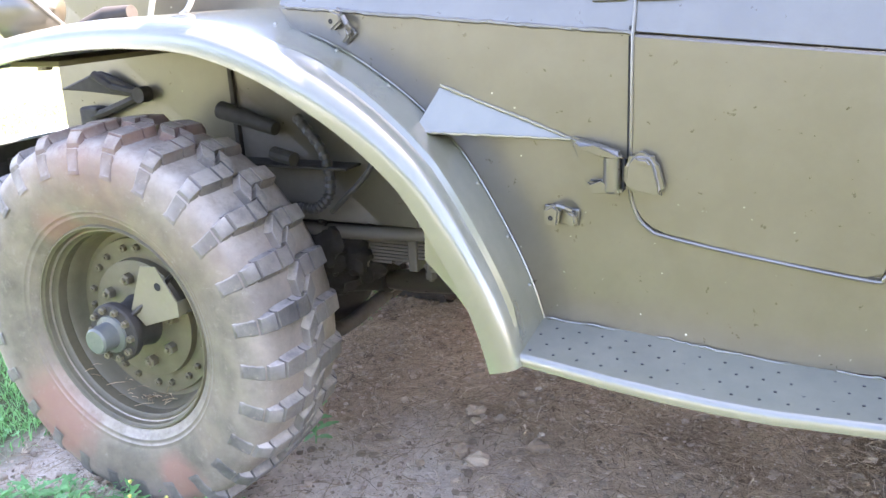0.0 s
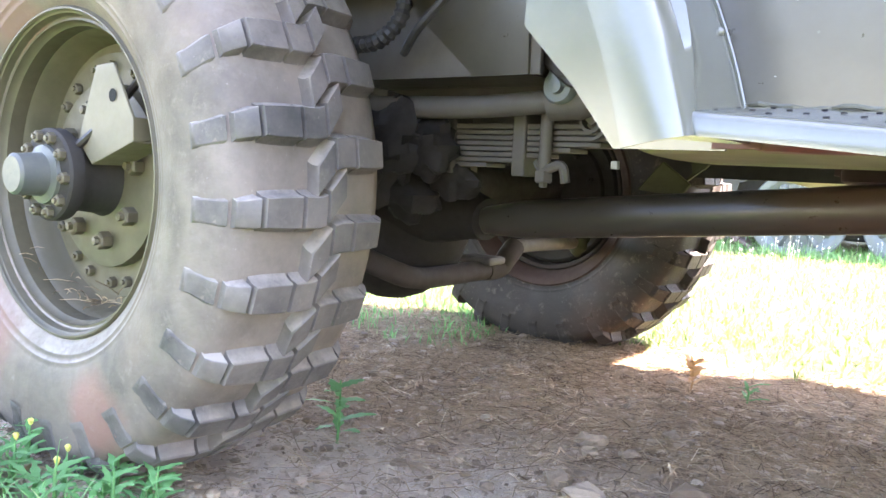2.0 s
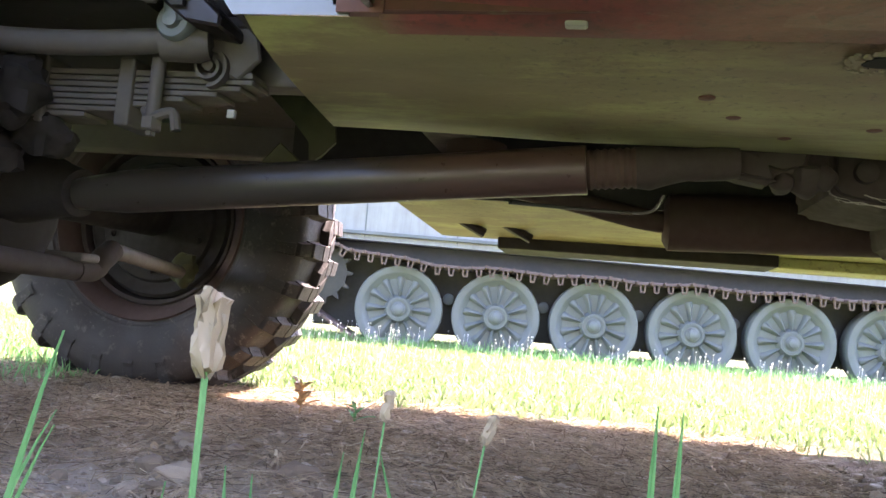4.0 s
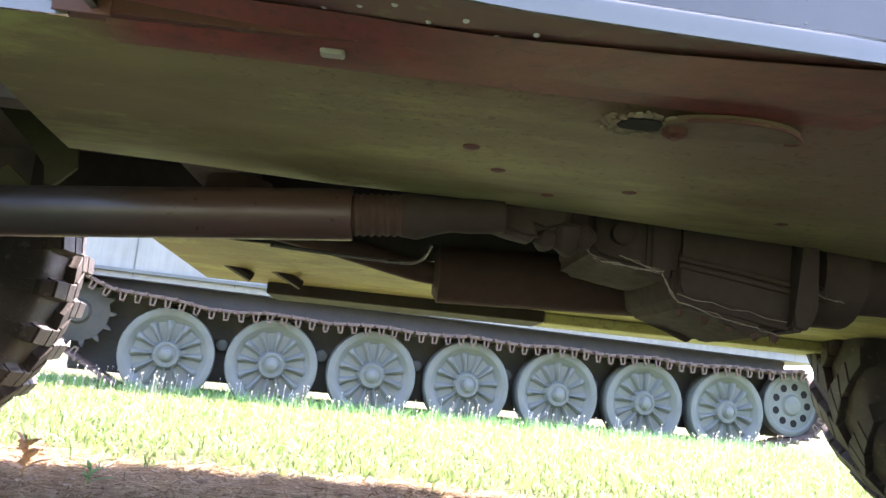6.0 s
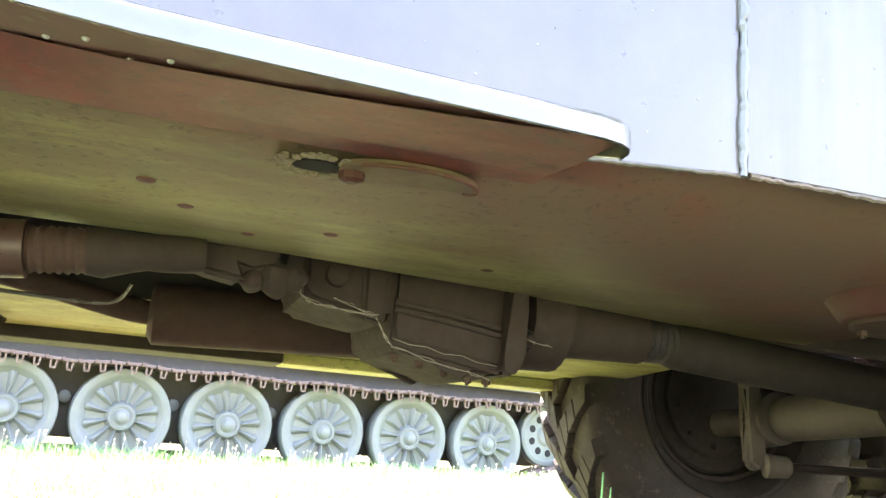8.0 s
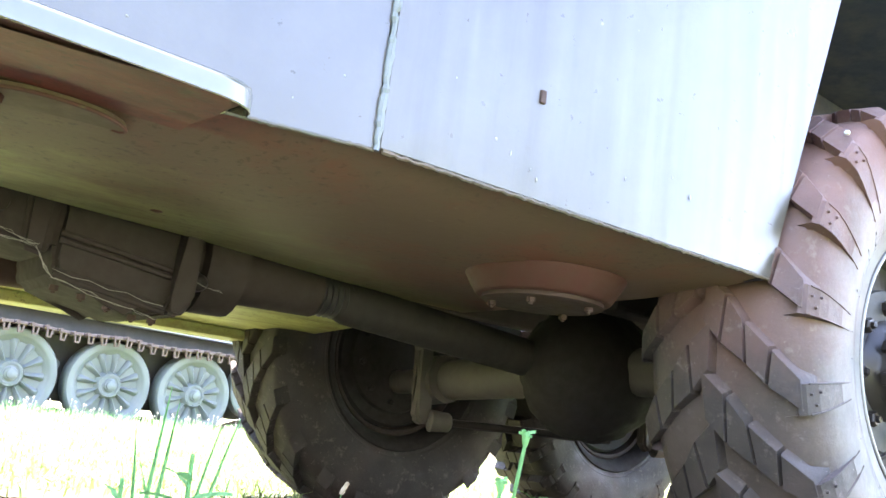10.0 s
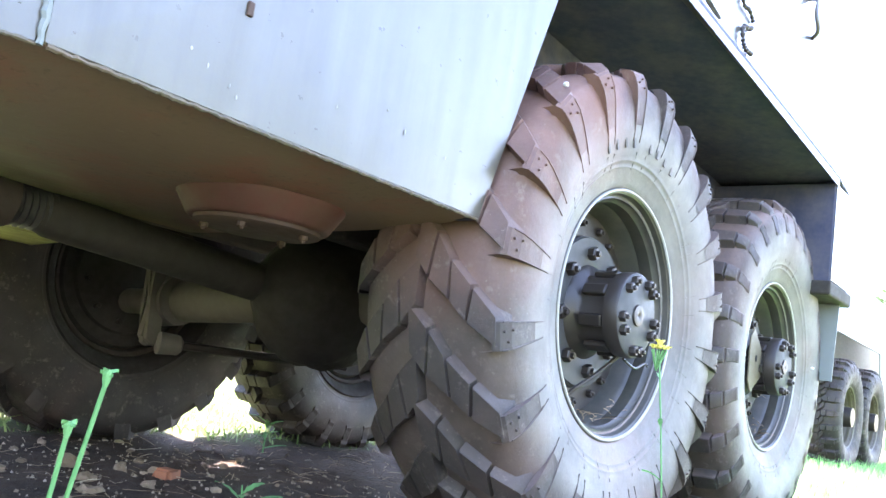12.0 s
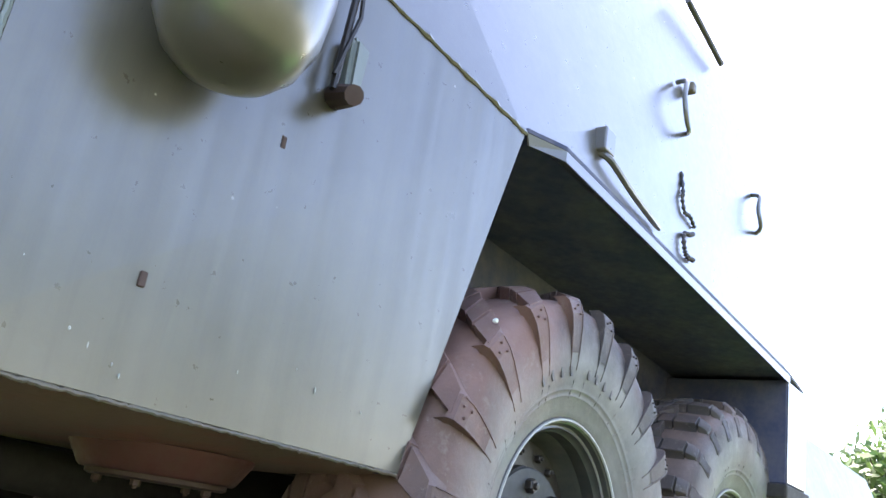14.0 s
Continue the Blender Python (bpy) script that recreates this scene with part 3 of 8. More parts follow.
def block_meshes(kind, material):
    key = (kind, material.name)
    if key not in BLOCK_MESH:
        out = []
        for s in (1, -1):
            for c in (ndt_blocks(s) if kind == "ndt" else chevron_blocks(s)):
                bm = bmesh.new()
                add_block(bm, c, 0.024 if kind == "ndt" else 0.029, 0.51, None if kind == "ndt" else shoulder)
                out.append((s, finish(bm, "tread_block", material, True)))
            if kind != "ndt":
                bm = bmesh.new()
                add_flank(bm, -s)
                out.append((s, finish(bm, "tread_lug_foot", material)))
        BLOCK_MESH[key] = out
    return BLOCK_MESH[key]


def tyre_mesh(material, bead=0.0):
    bm = bmesh.new()
    n = len(TYRE_PROF)
    add_lathe(bm, [(r - (bead if min(i, n - 1 - i) < 3 else 0.0), u) for i, (r, u) in enumerate(TYRE_PROF)], 72)
    return finish(bm, "tyre", material, True)


def tread_mesh(material, joined, lugs):
    """All blocks of a far tyre in one mesh."""
    bm = bmesh.new()
    if joined:
        step = 2 * math.pi / lugs
        for i in range(lugs):
            for s in (1, -1):
                for c in (ndt_blocks(s) if joined == "ndt" else chevron_blocks(s)):
                    off = (i + ((NDT_SHIFT if joined == "ndt" else 0.5) if s < 0 else 0)) * step * 0.51
                    add_block(bm, [(u, d + off, w, e) for u, d, w, e in c], 0.029, 0.51, None if joined == "ndt" else shoulder)
    return finish(bm, "tread", material)


RIM_PROF = [(0.150, 0.0), (0.236, 0.004), (0.250, 0.02), (0.258, 0.085), (0.276, 0.106), (0.288, 0.122), (0.270, 0.100), (0.270, -0.100), (0.276, -0.122), (0.286, -0.128), (0.291, -0.122), (0.288, -0.112),
            (0.276, -0.106), (0.266, -0.108), (0.2640, -0.098), (0.2585, -0.093), (0.2570, -0.070), (0.2580, -0.064), (0.2510, -0.054), (0.2480, -0.026), (0.240, -0.012), (0.226, -0.010), (0.20, -0.008), (0.150, -0.008)]
DISC_PROF = [(0.001, 0.05), (0.12, 0.05), (0.155, -0.004), (0.218, -0.006), (0.224, -0.014), (0.222, -0.022), (0.168, -0.022), (0.166, -0.042), (0.150, -0.046), (0.085, -0.046), (0.064, -0.05), (0.001, -0.05)]


def rim_mesh(shrink=0.0, material=OLIVE_WHEEL):
    bm = bmesh.new()
    add_lathe(bm, [(r - (shrink if r > 0.227 else 0.0), u) for r, u in RIM_PROF], 64)
    return finish(bm, "wheel", material, True)


DISC_FRONT = finish(lathe(DISC_PROF, 64), "wheel_disc", OLIVE_WHEEL, True)
DISC_REAR = finish(lathe(DISC_PROF, 64), "wheel_disc", STEEL_DARK, True)
NUT_S = nut_mesh("nut", 0.0105, 0.012, OLIVE_WHEEL)
NUT_L = nut_mesh("wheel_nut", 0.0165, 0.022, OLIVE_WHEEL)
NUT_DARK = nut_mesh("nut", 0.0092, 0.013, STEEL_DARK)
NUT_BIG_DARK = nut_mesh("wheel_nut", 0.0155, 0.020, STEEL_DARK)
NUT_IN = nut_mesh("bolt", 0.011, 0.014, AXLE_SHADE_GRIME)
RIM_MESH = rim_mesh()
RIM_FAR = rim_mesh(0.0, RUST_BROWN)
RIM_REAR = rim_mesh(0.018, RIM_STEEL)
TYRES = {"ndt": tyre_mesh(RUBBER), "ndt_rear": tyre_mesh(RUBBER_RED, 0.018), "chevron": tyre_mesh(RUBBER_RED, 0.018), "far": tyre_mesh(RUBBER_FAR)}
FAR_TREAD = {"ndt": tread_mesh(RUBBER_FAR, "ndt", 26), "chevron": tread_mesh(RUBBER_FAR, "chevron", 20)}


HUB_RIB = finish(box(0.078, 0.0915, -0.128, -0.074, -0.013, 0.013, 0.004), "hub_rib", STEEL_DARK)


def make_wheel(truck, x, yc, z, kind, near, hub_kind, spin=0.0, guard=False):
    m = Matrix.Translation((x, yc, z))
    if not near:
        m = m @ Matrix.Rotation(math.pi, 4, "Z")
    m = m @ turn_y(spin)
    w = shared("wheel", RIM_FAR if not near else (RIM_MESH if hub_kind == "front" else RIM_REAR), truck, m)
    shared("wheel_disc", DISC_FRONT if hub_kind == "front" and near else DISC_REAR, w, Matrix())
    if near:
        sh = 0.0 if hub_kind == "front" else 0.018
        part("lock_ring", lathe([(0.286 - sh, -0.1275), (0.2845 - sh, -0.1305), (0.2815 - sh, -0.1305), (0.2790 - sh, -0.1270)], 64), PALE_METAL if hub_kind == "rear" else OLIVE_WHEEL, w, "bright rim lock ring" if hub_kind == "rear" else "", True)
    else:
        # the side towards the axle: rolled rim flange, dark barrel and the brake drum with its back plate
        part("rim_flange", lathe([(0.262, 0.092), (0.270, 0.112), (0.282, 0.128), (0.296, 0.140), (0.306, 0.146), (0.312, 0.140), (0.306, 0.128), (0.290, 0.118), (0.272, 0.098)], 56), RUST_BROWN if hub_kind == "front" else AXLE_SHADE_GRIME, w, "rusty brown rim flange" if hub_kind == "front" else "oily rim flange darkened for shade", True)
        part("rim_step", lathe([(0.262, 0.060), (0.262, 0.090), (0.256, 0.096), (0.246, 0.092), (0.240, 0.060)], 48), GEAR_GRIME, w, "", True)
        drum = part("brake_drum", lathe([(0.238, 0.01), (0.236, 0.070), (0.226, 0.080), (0.216, 0.076), (0.190, 0.074), (0.182, 0.086), (0.120, 0.092), (0.110, 0.100), (0.0005, 0.104)], 48), AXLE_SHADE_GRIME, w, "oily brake drum darkened for shade", True)
        for i in range(10):
            a = 2 * math.pi * i / 10
            shared("bolt", NUT_IN, drum, Matrix.Translation((0.152 * math.cos(a), 0.088, 0.152 * math.sin(a))) @ Matrix.Rotation(math.pi, 4, "Z"))
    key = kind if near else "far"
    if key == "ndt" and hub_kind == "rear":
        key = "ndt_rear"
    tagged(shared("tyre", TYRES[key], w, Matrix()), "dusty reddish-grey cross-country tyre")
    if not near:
        tagged(shared("tread", FAR_TREAD[kind], w, Matrix()), "tread blocks darkened for the shade under the hull", kind="stuff")
    else:
        lugs = 26 if kind == "ndt" else 20
        rub = RUBBER_BLOCK if hub_kind == "front" else RUBBER_BLOCK_RED
        for i in range(lugs):
            for s, me in block_meshes(kind, rub):
                a = (i + ((NDT_SHIFT if kind == "ndt" else 0.5) if s < 0 else 0)) * 2 * math.pi / lugs
                shared("tread_block", me, w, turn_y(-a))
    ns = 20 if hub_kind == "front" else 18
    nm, nl = (NUT_S, NUT_L) if hub_kind == "front" else (NUT_DARK, NUT_BIG_DARK)
    for i in range(ns):
        a = 2 * math.pi * (i + 0.2 * (i % 2)) / ns
        shared("nut", nm, w, Matrix.Translation((0.197 * math.cos(a), -0.022, 0.197 * math.sin(a))))
    k = 8
    rr = 0.118 if hub_kind == "front" else 0.128
    for i in range(k):
        a = 2 * math.pi * (i + 0.3) / k
        shared("wheel_nut", nl, w, Matrix.Translation((rr * math.cos(a), -0.046, rr * math.sin(a))))
    if hub_kind == "front":
        part("hub", lathe([(0.075, -0.045), (0.068, -0.06), (0.062, -0.105), (0.066, -0.112), (0.066, -0.122), (0.078, -0.122), (0.080, -0.126), (0.080, -0.146), (0.076, -0.150), (0.05, -0.152), (0.001, -0.152)], 32), OLIVE_DARK, w, "dark olive hub drum", True)
        part("hub_cap", lathe([(0.052, -0.150), (0.050, -0.158), (0.037, -0.162), (0.035, -0.205), (0.030, -0.210), (0.001, -0.210)], 28), HUB_GREY, w, "grey-green hub cap", True)
        for i in range(10):
            a = 2 * math.pi * i / 10
            shared("nut", NUT_S, w, Matrix.Translation((0.066 * math.cos(a), -0.150, 0.066 * math.sin(a))))
    else:
        bm = bmesh.new()
        rings = add_lathe(bm, [(0.105, -0.044), (0.098, -0.056), (0.084, -0.064), (0.082, -0.075), (0.082, -0.125), (0.090, -0.130), (0.091, -0.158), (0.088, -0.163), (0.001, -0.163)], 40)
        for ring in rings[3:5]:
            for i, v in enumerate(ring):
                f = 1.0 - 0.07 * (0.5 + 0.5 * math.cos(10 * 2 * math.pi * i / 40))
                v.co.x *= f
                v.co.z *= f
        hub = part("hub", bm, STEEL_DARK, w, "black scalloped hub drum", True)
        for i in range(8):
            shared("hub_rib", HUB_RIB, hub, turn_y(2 * math.pi * (i + 0.5) / 8))
        part("hub_face", lathe([(0.0895, -0.1628), (0.086, -0.1655), (0.001, -0.1655)], 36), HUB_FACE, w, "dark grey hub face", True)
        part("disc_face", lathe([(0.1655, -0.0415), (0.1625, -0.0475), (0.150, -0.0490), (0.107, -0.0490), (0.100, -0.046)], 48), HUB_FACE, w, "dark grey-blue inner disc", True)
        if near:
            ribs = bmesh.new()
            for i in range(30):
                a = 2 * math.pi * (i + 0.3 * math.sin(i * 2.7)) / 30
                add_tube(ribs, [(r * math.cos(a + t), u, r * math.sin(a + t)) for r, u, t in ((0.3, -0.1348, 0.0), (0.318, -0.1432, 0.004), (0.345, -0.1532, 0.012 * math.sin(i)))], 0.0008, 4)
            tagged(part("sidewall_ribs", ribs, RUBBER_BLOCK, w, "fine moulded ribs round the bead"), kind="stuff")
        part("hub_cap", lathe([(0.024, -0.162), (0.022, -0.170), (0.010, -0.172), (0.001, -0.168)], 16), STEEL_DARK, w, "", True)
        for i in range(10):
            a = 2 * math.pi * (i + 0.4 * (i % 2)) / 10
            shared("nut", NUT_DARK, w, Matrix.Translation((0.076 * math.cos(a), -0.163, 0.076 * math.sin(a))) @ Matrix.Scale(1.25, 4))
    if near and hub_kind == "rear":
        part("valve_cap", lathe([(0.0005, -0.006), (0.004, -0.004), (0.005, 0.0), (0.0035, 0.004), (0.0005, 0.005)], 12, turn_y(-spin) @ Matrix.Translation((-0.37, -0.150, 0.375) if kind == "chevron" else (0.20, -0.20, 0.02))), WHITE_CAP, w, "white valve cap", True)
        if kind == "chevron":
            pipe = smooth_path([(0.02, -0.125, -0.085), (-0.03, -0.105, -0.13), (-0.075, -0.085, -0.165), (-0.10, -0.06, -0.20)], 5)
            part("air_pipe", tube([turn_y(-spin) @ p for p in pipe], 0.0045, 8), STEEL_DARK, w, "thin dark air pipe", True)
            pipe = smooth_path([(0.05, -0.12, -0.09), (0.10, -0.125, -0.105), (0.16, -0.12, -0.09), (0.20, -0.11, -0.095)], 5)
            part("air_pipe", tube([turn_y(-spin) @ p for p in pipe], 0.0028, 8), SHAFT, w, "", True)
            for i in range(9):
                if i != 4:
                    a = radians(58 + 6.2 * i)
                    part("sidewall_marking", box(-0.004, 0.004, -0.1592, -0.156, 0.352, 0.378, 0.0005, turn_y(-spin) @ turn_y(a - math.pi / 2)), RUBBER_BLOCK, w)
    if near:
        rg = np.random.default_rng(int(x * 100) + 7)
        bm = bmesh.new()
        for i in range(42):
            a, r = rg.normal(-1.62, 0.42), rg.uniform(0.215, 0.243)
            p = Vector((r * math.cos(a), rg.uniform(-0.095, -0.030), r * math.sin(a)))
            q = p + Vector((rg.normal(0, 0.022), rg.normal(0, 0.018), abs(rg.normal(0, 0.008))))
            add_tube(bm, [p, (p + q) / 2 + Vector((0, 0, 0.003)), q], 0.0008, 4)
        tagged(part("chaff", bm, STRAW, w, "dry straw and chaff caught in the rim", False, turn_y(-spin)), kind="stuff")
    if guard:
        # a plate that shields the tyre's air pipe, from the hub to the rim; it keeps its slant whatever way the wheel stands
        a = turn_y(-spin)
        y = -0.118
        if hub_kind == "front":
            out = [(0.045, y, 0.06), (0.10, y, 0.185), (0.150, y, 0.188), (0.205, y, 0.10), (0.205, y, 0.062), (0.085, y, 0.022)]
        else:
            out = [(-0.155, y, 0.10), (-0.06, y, 0.03), (-0.05, y, -0.03), (-0.155, y, -0.095), (-0.185, y, -0.06), (-0.185, y, 0.07)]
        pl = part("guard_plate", prism(out, (0, 0.005, 0), 0.001), OLIVE_PLATE, w, "pale olive guard plate", False, a)
        if hub_kind == "front":
            part("plate_fold", prism([(0.207, y, 0.100), (0.207, y, 0.060), (0.205, y + 0.06, 0.066), (0.205, y + 0.06, 0.098)], (-0.004, 0, 0), 0.001), OLIVE_PLATE, pl)
            part("plate_fold", prism([(0.205, y, 0.060), (0.086, y, 0.020), (0.100, y + 0.06, 0.020), (0.205, y + 0.06, 0.056)], (0, 0, 0.004), 0.001), OLIVE_PLATE, pl)
        hx, hz = (0.150, 0.135) if hub_kind == "front" else (-0.13, 0.01)
        part("plate_hole", lathe([(0.011, y - 0.0012), (0.0005, y - 0.0012)], 16, Matrix.Translation((hx, 0, hz))), BLACK, pl, "round black hole")
        part("air_pipe", tube(smooth_path([(hx * 0.3, -0.13, hz * 0.3), (hx * 0.8, -0.10, hz * 0.8), (hx * 1.45, -0.085, hz * 1.45)]), 0.007, 8), STEEL_DARK, pl)
    return w


# ---- the truck ----
truck = root("armoured_truck", "olive drab six-wheeled armoured truck on dusty tyres", "truck")
HY = 0.145                       # near side plate below the seam
CY = 0.98                        # middle line


def fy(y):
    return 2 * CY - y


# near and far side plates
side_outline = [(1.08, 0.600), (1.86, 0.606), (2.10, 0.622), (2.10, 1.160), (0.50, 1.308), (0.54, 1.245), (0.82, 1.06), (0.94, 0.92), (1.03, 0.775)]
part("side_plate", prism([(x, HY, z) for x, z in side_outline], (0, 0.02, 0), 0.0015), OLIVE, truck, "olive armour side plate with pale chips")
rear_side = [(2.106, HY - 0.004, 0.624), (2.835, 0.078, 0.606), (3.02, 0.045, 1.285), (2.106, HY - 0.004, 1.42)]
part("rear_side_plate", prism(rear_side, (0, 0.02, 0), 0.0015), OLIVE_REAR, truck, "olive side plate with rain streaks")
part("side_plate", prism([(x, fy(HY) - 0.02, z if z > 0.62 else 0.53) for x, z in side_outline], (0, 0.02, 0)), OLIVE, truck)
part("rear_side_plate", prism([(2.106, fy(HY), 0.53), (2.835, fy(0.078), 0.53), (3.02, fy(0.045), 1.285), (2.106, fy(HY), 1.285)], (0, -0.02, 0)), OLIVE, truck)


def weld_bead(p0, p1, r, n, seed):
    rnd = random.Random(seed)
    P0, P1 = Vector(p0), Vector(p1)
    pts, rads = [], []
    for i in range(n + 1):
        t = i / n
        pts.append(P0.lerp(P1, t) + Vector((rnd.uniform(-1, 1), 0, rnd.uniform(-1, 1))) * r * 0.25)
        rads.append(r * rnd.uniform(0.65, 1.2))
    return tube(pts, rads, 7)


part("weld_seam", weld_bead((2.103, HY - 0.002, 0.620), (2.103, HY - 0.002, 1.42), 0.0052, 110, 3), TANK, truck, "grey lumpy weld seam")
part("edge_weld", weld_bead((1.90, HY + 0.003, 0.608), (2.10, HY + 0.001, 0.621), 0.003, 30, 4), EDGE_WELD, truck)
part("edge_weld", weld_bead((2.11, HY - 0.003, 0.621), (2.83, 0.079, 0.604), 0.0036, 130, 5), EDGE_WELD, truck)
part("seam_weld", weld_bead((0.52, HY - 0.002, 1.309), (1.298, HY - 0.002, 1.236), 0.005, 60, 6), OLIVE, truck)
part("seam_weld", weld_bead((2.11, HY - 0.006, 1.423), (3.02, 0.045, 1.288), 0.006, 70, 7), OLIVE, truck)

# upper plates lean inwards
up_out = [(0.50, HY, 1.312), (2.11, HY, 1.163), (2.11, 0.34, 2.02), (0.62, 0.42, 2.02)]
part("upper_side_plate", prism(up_out, (0, 0.02, 0.004), 0.0015), OLIVE, truck, "olive upper plate leaning inwards")
up_rear = [(2.112, HY - 0.002, 1.424), (3.02, 0.05, 1.289), (4.98, 0.05, 1.289), (4.93, 0.162, 2.31), (2.112, 0.27, 2.31)]
part("upper_side_plate", prism(up_rear, (0, 0.02, 0.004)), OLIVE, truck)
part("upper_side_plate", prism([(x, fy(y), z) for x, y, z in [(0.50, HY, 1.289), (4.98, 0.10, 1.289), (4.90, 0.17, 2.31), (2.11, 0.17, 2.31), (2.10, 0.20, 2.02), (0.62, 0.22, 2.02)]], (0, -0.02, 0.004)), OLIVE, truck)
# unseen roof plates, added to keep light from leaking into the hull
part("roof", prism([(0.62, 0.42, 2.005), (2.10, 0.34, 2.005), (2.10, fy(0.225), 2.005), (0.62, fy(0.225), 2.005)], (0, 0, 0.012)), OLIVE, truck)
part("roof", prism([(2.112, 0.28, 2.298), (4.92, 0.172, 2.298), (4.92, fy(0.18), 2.298), (2.112, fy(0.18), 2.298)], (0, 0, 0.012)), OLIVE, truck)
part("step_plate", prism([(2.106, 0.33, 2.0), (2.106, fy(0.225), 2.0), (2.106, fy(0.18), 2.30), (2.106, 0.275, 2.30)], (0.006, 0, 0)), OLIVE, truck)
part("rear_plate", prism([(4.96, 0.08, 0.80), (4.96, fy(0.08), 0.80), (4.91, fy(0.17), 2.3), (4.91, 0.17, 2.3)], (0.02, 0, 0)), OLIVE, truck)
# front plate in the dark floor tone, painted as a shaded cavity
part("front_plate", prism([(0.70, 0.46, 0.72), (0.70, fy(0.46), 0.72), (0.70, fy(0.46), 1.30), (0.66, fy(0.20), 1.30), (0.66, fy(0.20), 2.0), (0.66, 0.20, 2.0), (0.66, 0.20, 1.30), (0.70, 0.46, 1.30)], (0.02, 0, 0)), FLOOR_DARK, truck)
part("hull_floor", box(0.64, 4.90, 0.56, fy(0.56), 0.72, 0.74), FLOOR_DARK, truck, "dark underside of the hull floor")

# engine housing in front
nose = bmesh.new()
add_prism(nose, [(-0.62, 0.46, 0.86), (-0.60, 0.46, 1.40), (0.66, 0.40, 1.52), (0.66, 0.44, 0.72), (0.2, 0.46, 0.72)], (0, 2 * (CY - 0.46), 0))
part("engine_housing", nose, OLIVE, truck, "olive armoured engine housing")
part("seam_strip", box(-0.60, 0.62, 0.452, 0.460, 1.255, 1.275, 0.002), OLIVE, truck)
part("inner_rib", box(0.085, 0.10, 0.435, 0.46, 0.75, 1.15, 0.002), OLIVE_DARK, truck)
part("inner_plate", box(0.105, 0.68, 0.445, 0.457, 0.72, 1.21, 0.002), CHASSIS_GREY, truck, "dusty plate behind the hoses")
part("inner_shelf", box(0.10, 0.50, 0.36, 0.446, 0.885, 0.892, 0.002), OLIVE_DARK, truck)

# door with its bead and hinge
door_out = [(1.303, 0.95), (1.309, 0.905), (1.324, 0.878), (1.346, 0.860), (1.374, 0.849), (1.504, 0.826), (1.73, 0.796), (1.760, 0.806), (1.775, 0.85), (1.775, 1.188), (1.303, 1.231)]
door = part("door", prism([(x, HY - 0.006, z) for x, z in door_out], (0, 0.006, 0), 0.002), OLIVE, truck, "olive armoured side door")
bead = smooth_path([(1.300, HY - 0.006, 0.94), (1.307, HY - 0.007, 0.906), (1.321, HY - 0.007, 0.876), (1.342, HY - 0.007, 0.857), (1.37, HY - 0.007, 0.846), (1.504, HY - 0.007, 0.823), (1.73, HY - 0.007, 0.793), (1.762, HY - 0.007, 0.800), (1.778, HY - 0.007, 0.84), (1.778, HY - 0.007, 0.95)], 5)
part("door_bead", tube(bead, 0.0042, 8), OLIVE, door, "", True)
part("door_gap", box(1.2925, 1.297, HY - 0.0015, HY + 0.002, 0.95, 1.233, 0), BLACK, door, "dark gap beside the door")
part("door_edge", tube([(1.3015, HY - 0.007, 0.95), (1.3015, HY - 0.007, 1.233), (1.3015, HY + 0.075, 1.50)], 0.0035, 8), OLIVE, door, "", True)
part("door_gap", prism([(1.2925, HY - 0.0015, 1.236), (1.297, HY - 0.0015, 1.236), (1.297, HY + 0.080, 1.50), (1.2925, HY + 0.080, 1.50)], (0, 0.003, 0)), BLACK, door)


def cast(outline, y0, y1, bev):
    """A casting: an (x, z) outline between two depths, its edges well rounded."""
    bm = bmesh.new()
    add_prism(bm, [(x, y0, z) for x, z in outline], (0, y1 - y0, 0))
    bmesh.ops.bevel(bm, geom=bm.edges[:], offset=bev, segments=3, affect="EDGES")
    return bm


hinge = part("hinge", cast([(1.180, 1.040), (1.262, 1.020), (1.268, 0.930), (1.222, 0.928), (1.206, 0.972)], HY - 0.001, HY - 0.016, 0.005), OLIVE, truck, "heavy cast door hinge", True)
part("hinge_arm", cast([(1.192, 1.036), (1.240, 1.028), (1.292, 1.014), (1.292, 0.996), (1.250, 1.000), (1.206, 1.016)], HY - 0.012, HY - 0.044, 0.008), OLIVE, hinge, "", True)
part("hinge_arm", cast([(1.220, 0.958), (1.250, 0.950), (1.292, 0.948), (1.292, 0.928), (1.226, 0.926)], HY - 0.012, HY - 0.040, 0.007), OLIVE, hinge, "", True)
part("hinge_barrel", tube([(1.270, HY - 0.026, 0.932), (1.270, HY - 0.026, 0.938), (1.270, HY - 0.026, 1.004), (1.270, HY - 0.026, 1.010)], [0.012, 0.0175, 0.0175, 0.012], 18), OLIVE, hinge, "", True)
part("hinge_leaf", cast([(1.296, 0.996), (1.312, 1.016), (1.342, 1.015), (1.358, 1.000), (1.374, 0.938), (1.360, 0.926), (1.304, 0.938), (1.292, 0.950)], HY - 0.007, HY - 0.040, 0.010), OLIVE, hinge, "", True)
part("leaf_step", cast([(1.318, 1.008), (1.342, 1.006), (1.352, 0.992), (1.322, 0.990)], HY - 0.036, HY - 0.045, 0.004), OLIVE, hinge, "", True)
part("pin_gap", box(1.2915, 1.2955, HY - 0.030, HY - 0.004, 0.940, 1.000, 0.0), BLACK, hinge)
hinge2 = part("hinge", prism([(1.198, HY + 0.034, 1.335), (1.288, HY + 0.034, 1.335), (1.288, HY + 0.020, 1.297), (1.218, HY + 0.020, 1.297)], (0, -0.016, -0.004), 0.004), OLIVE, truck, "upper door hinge")
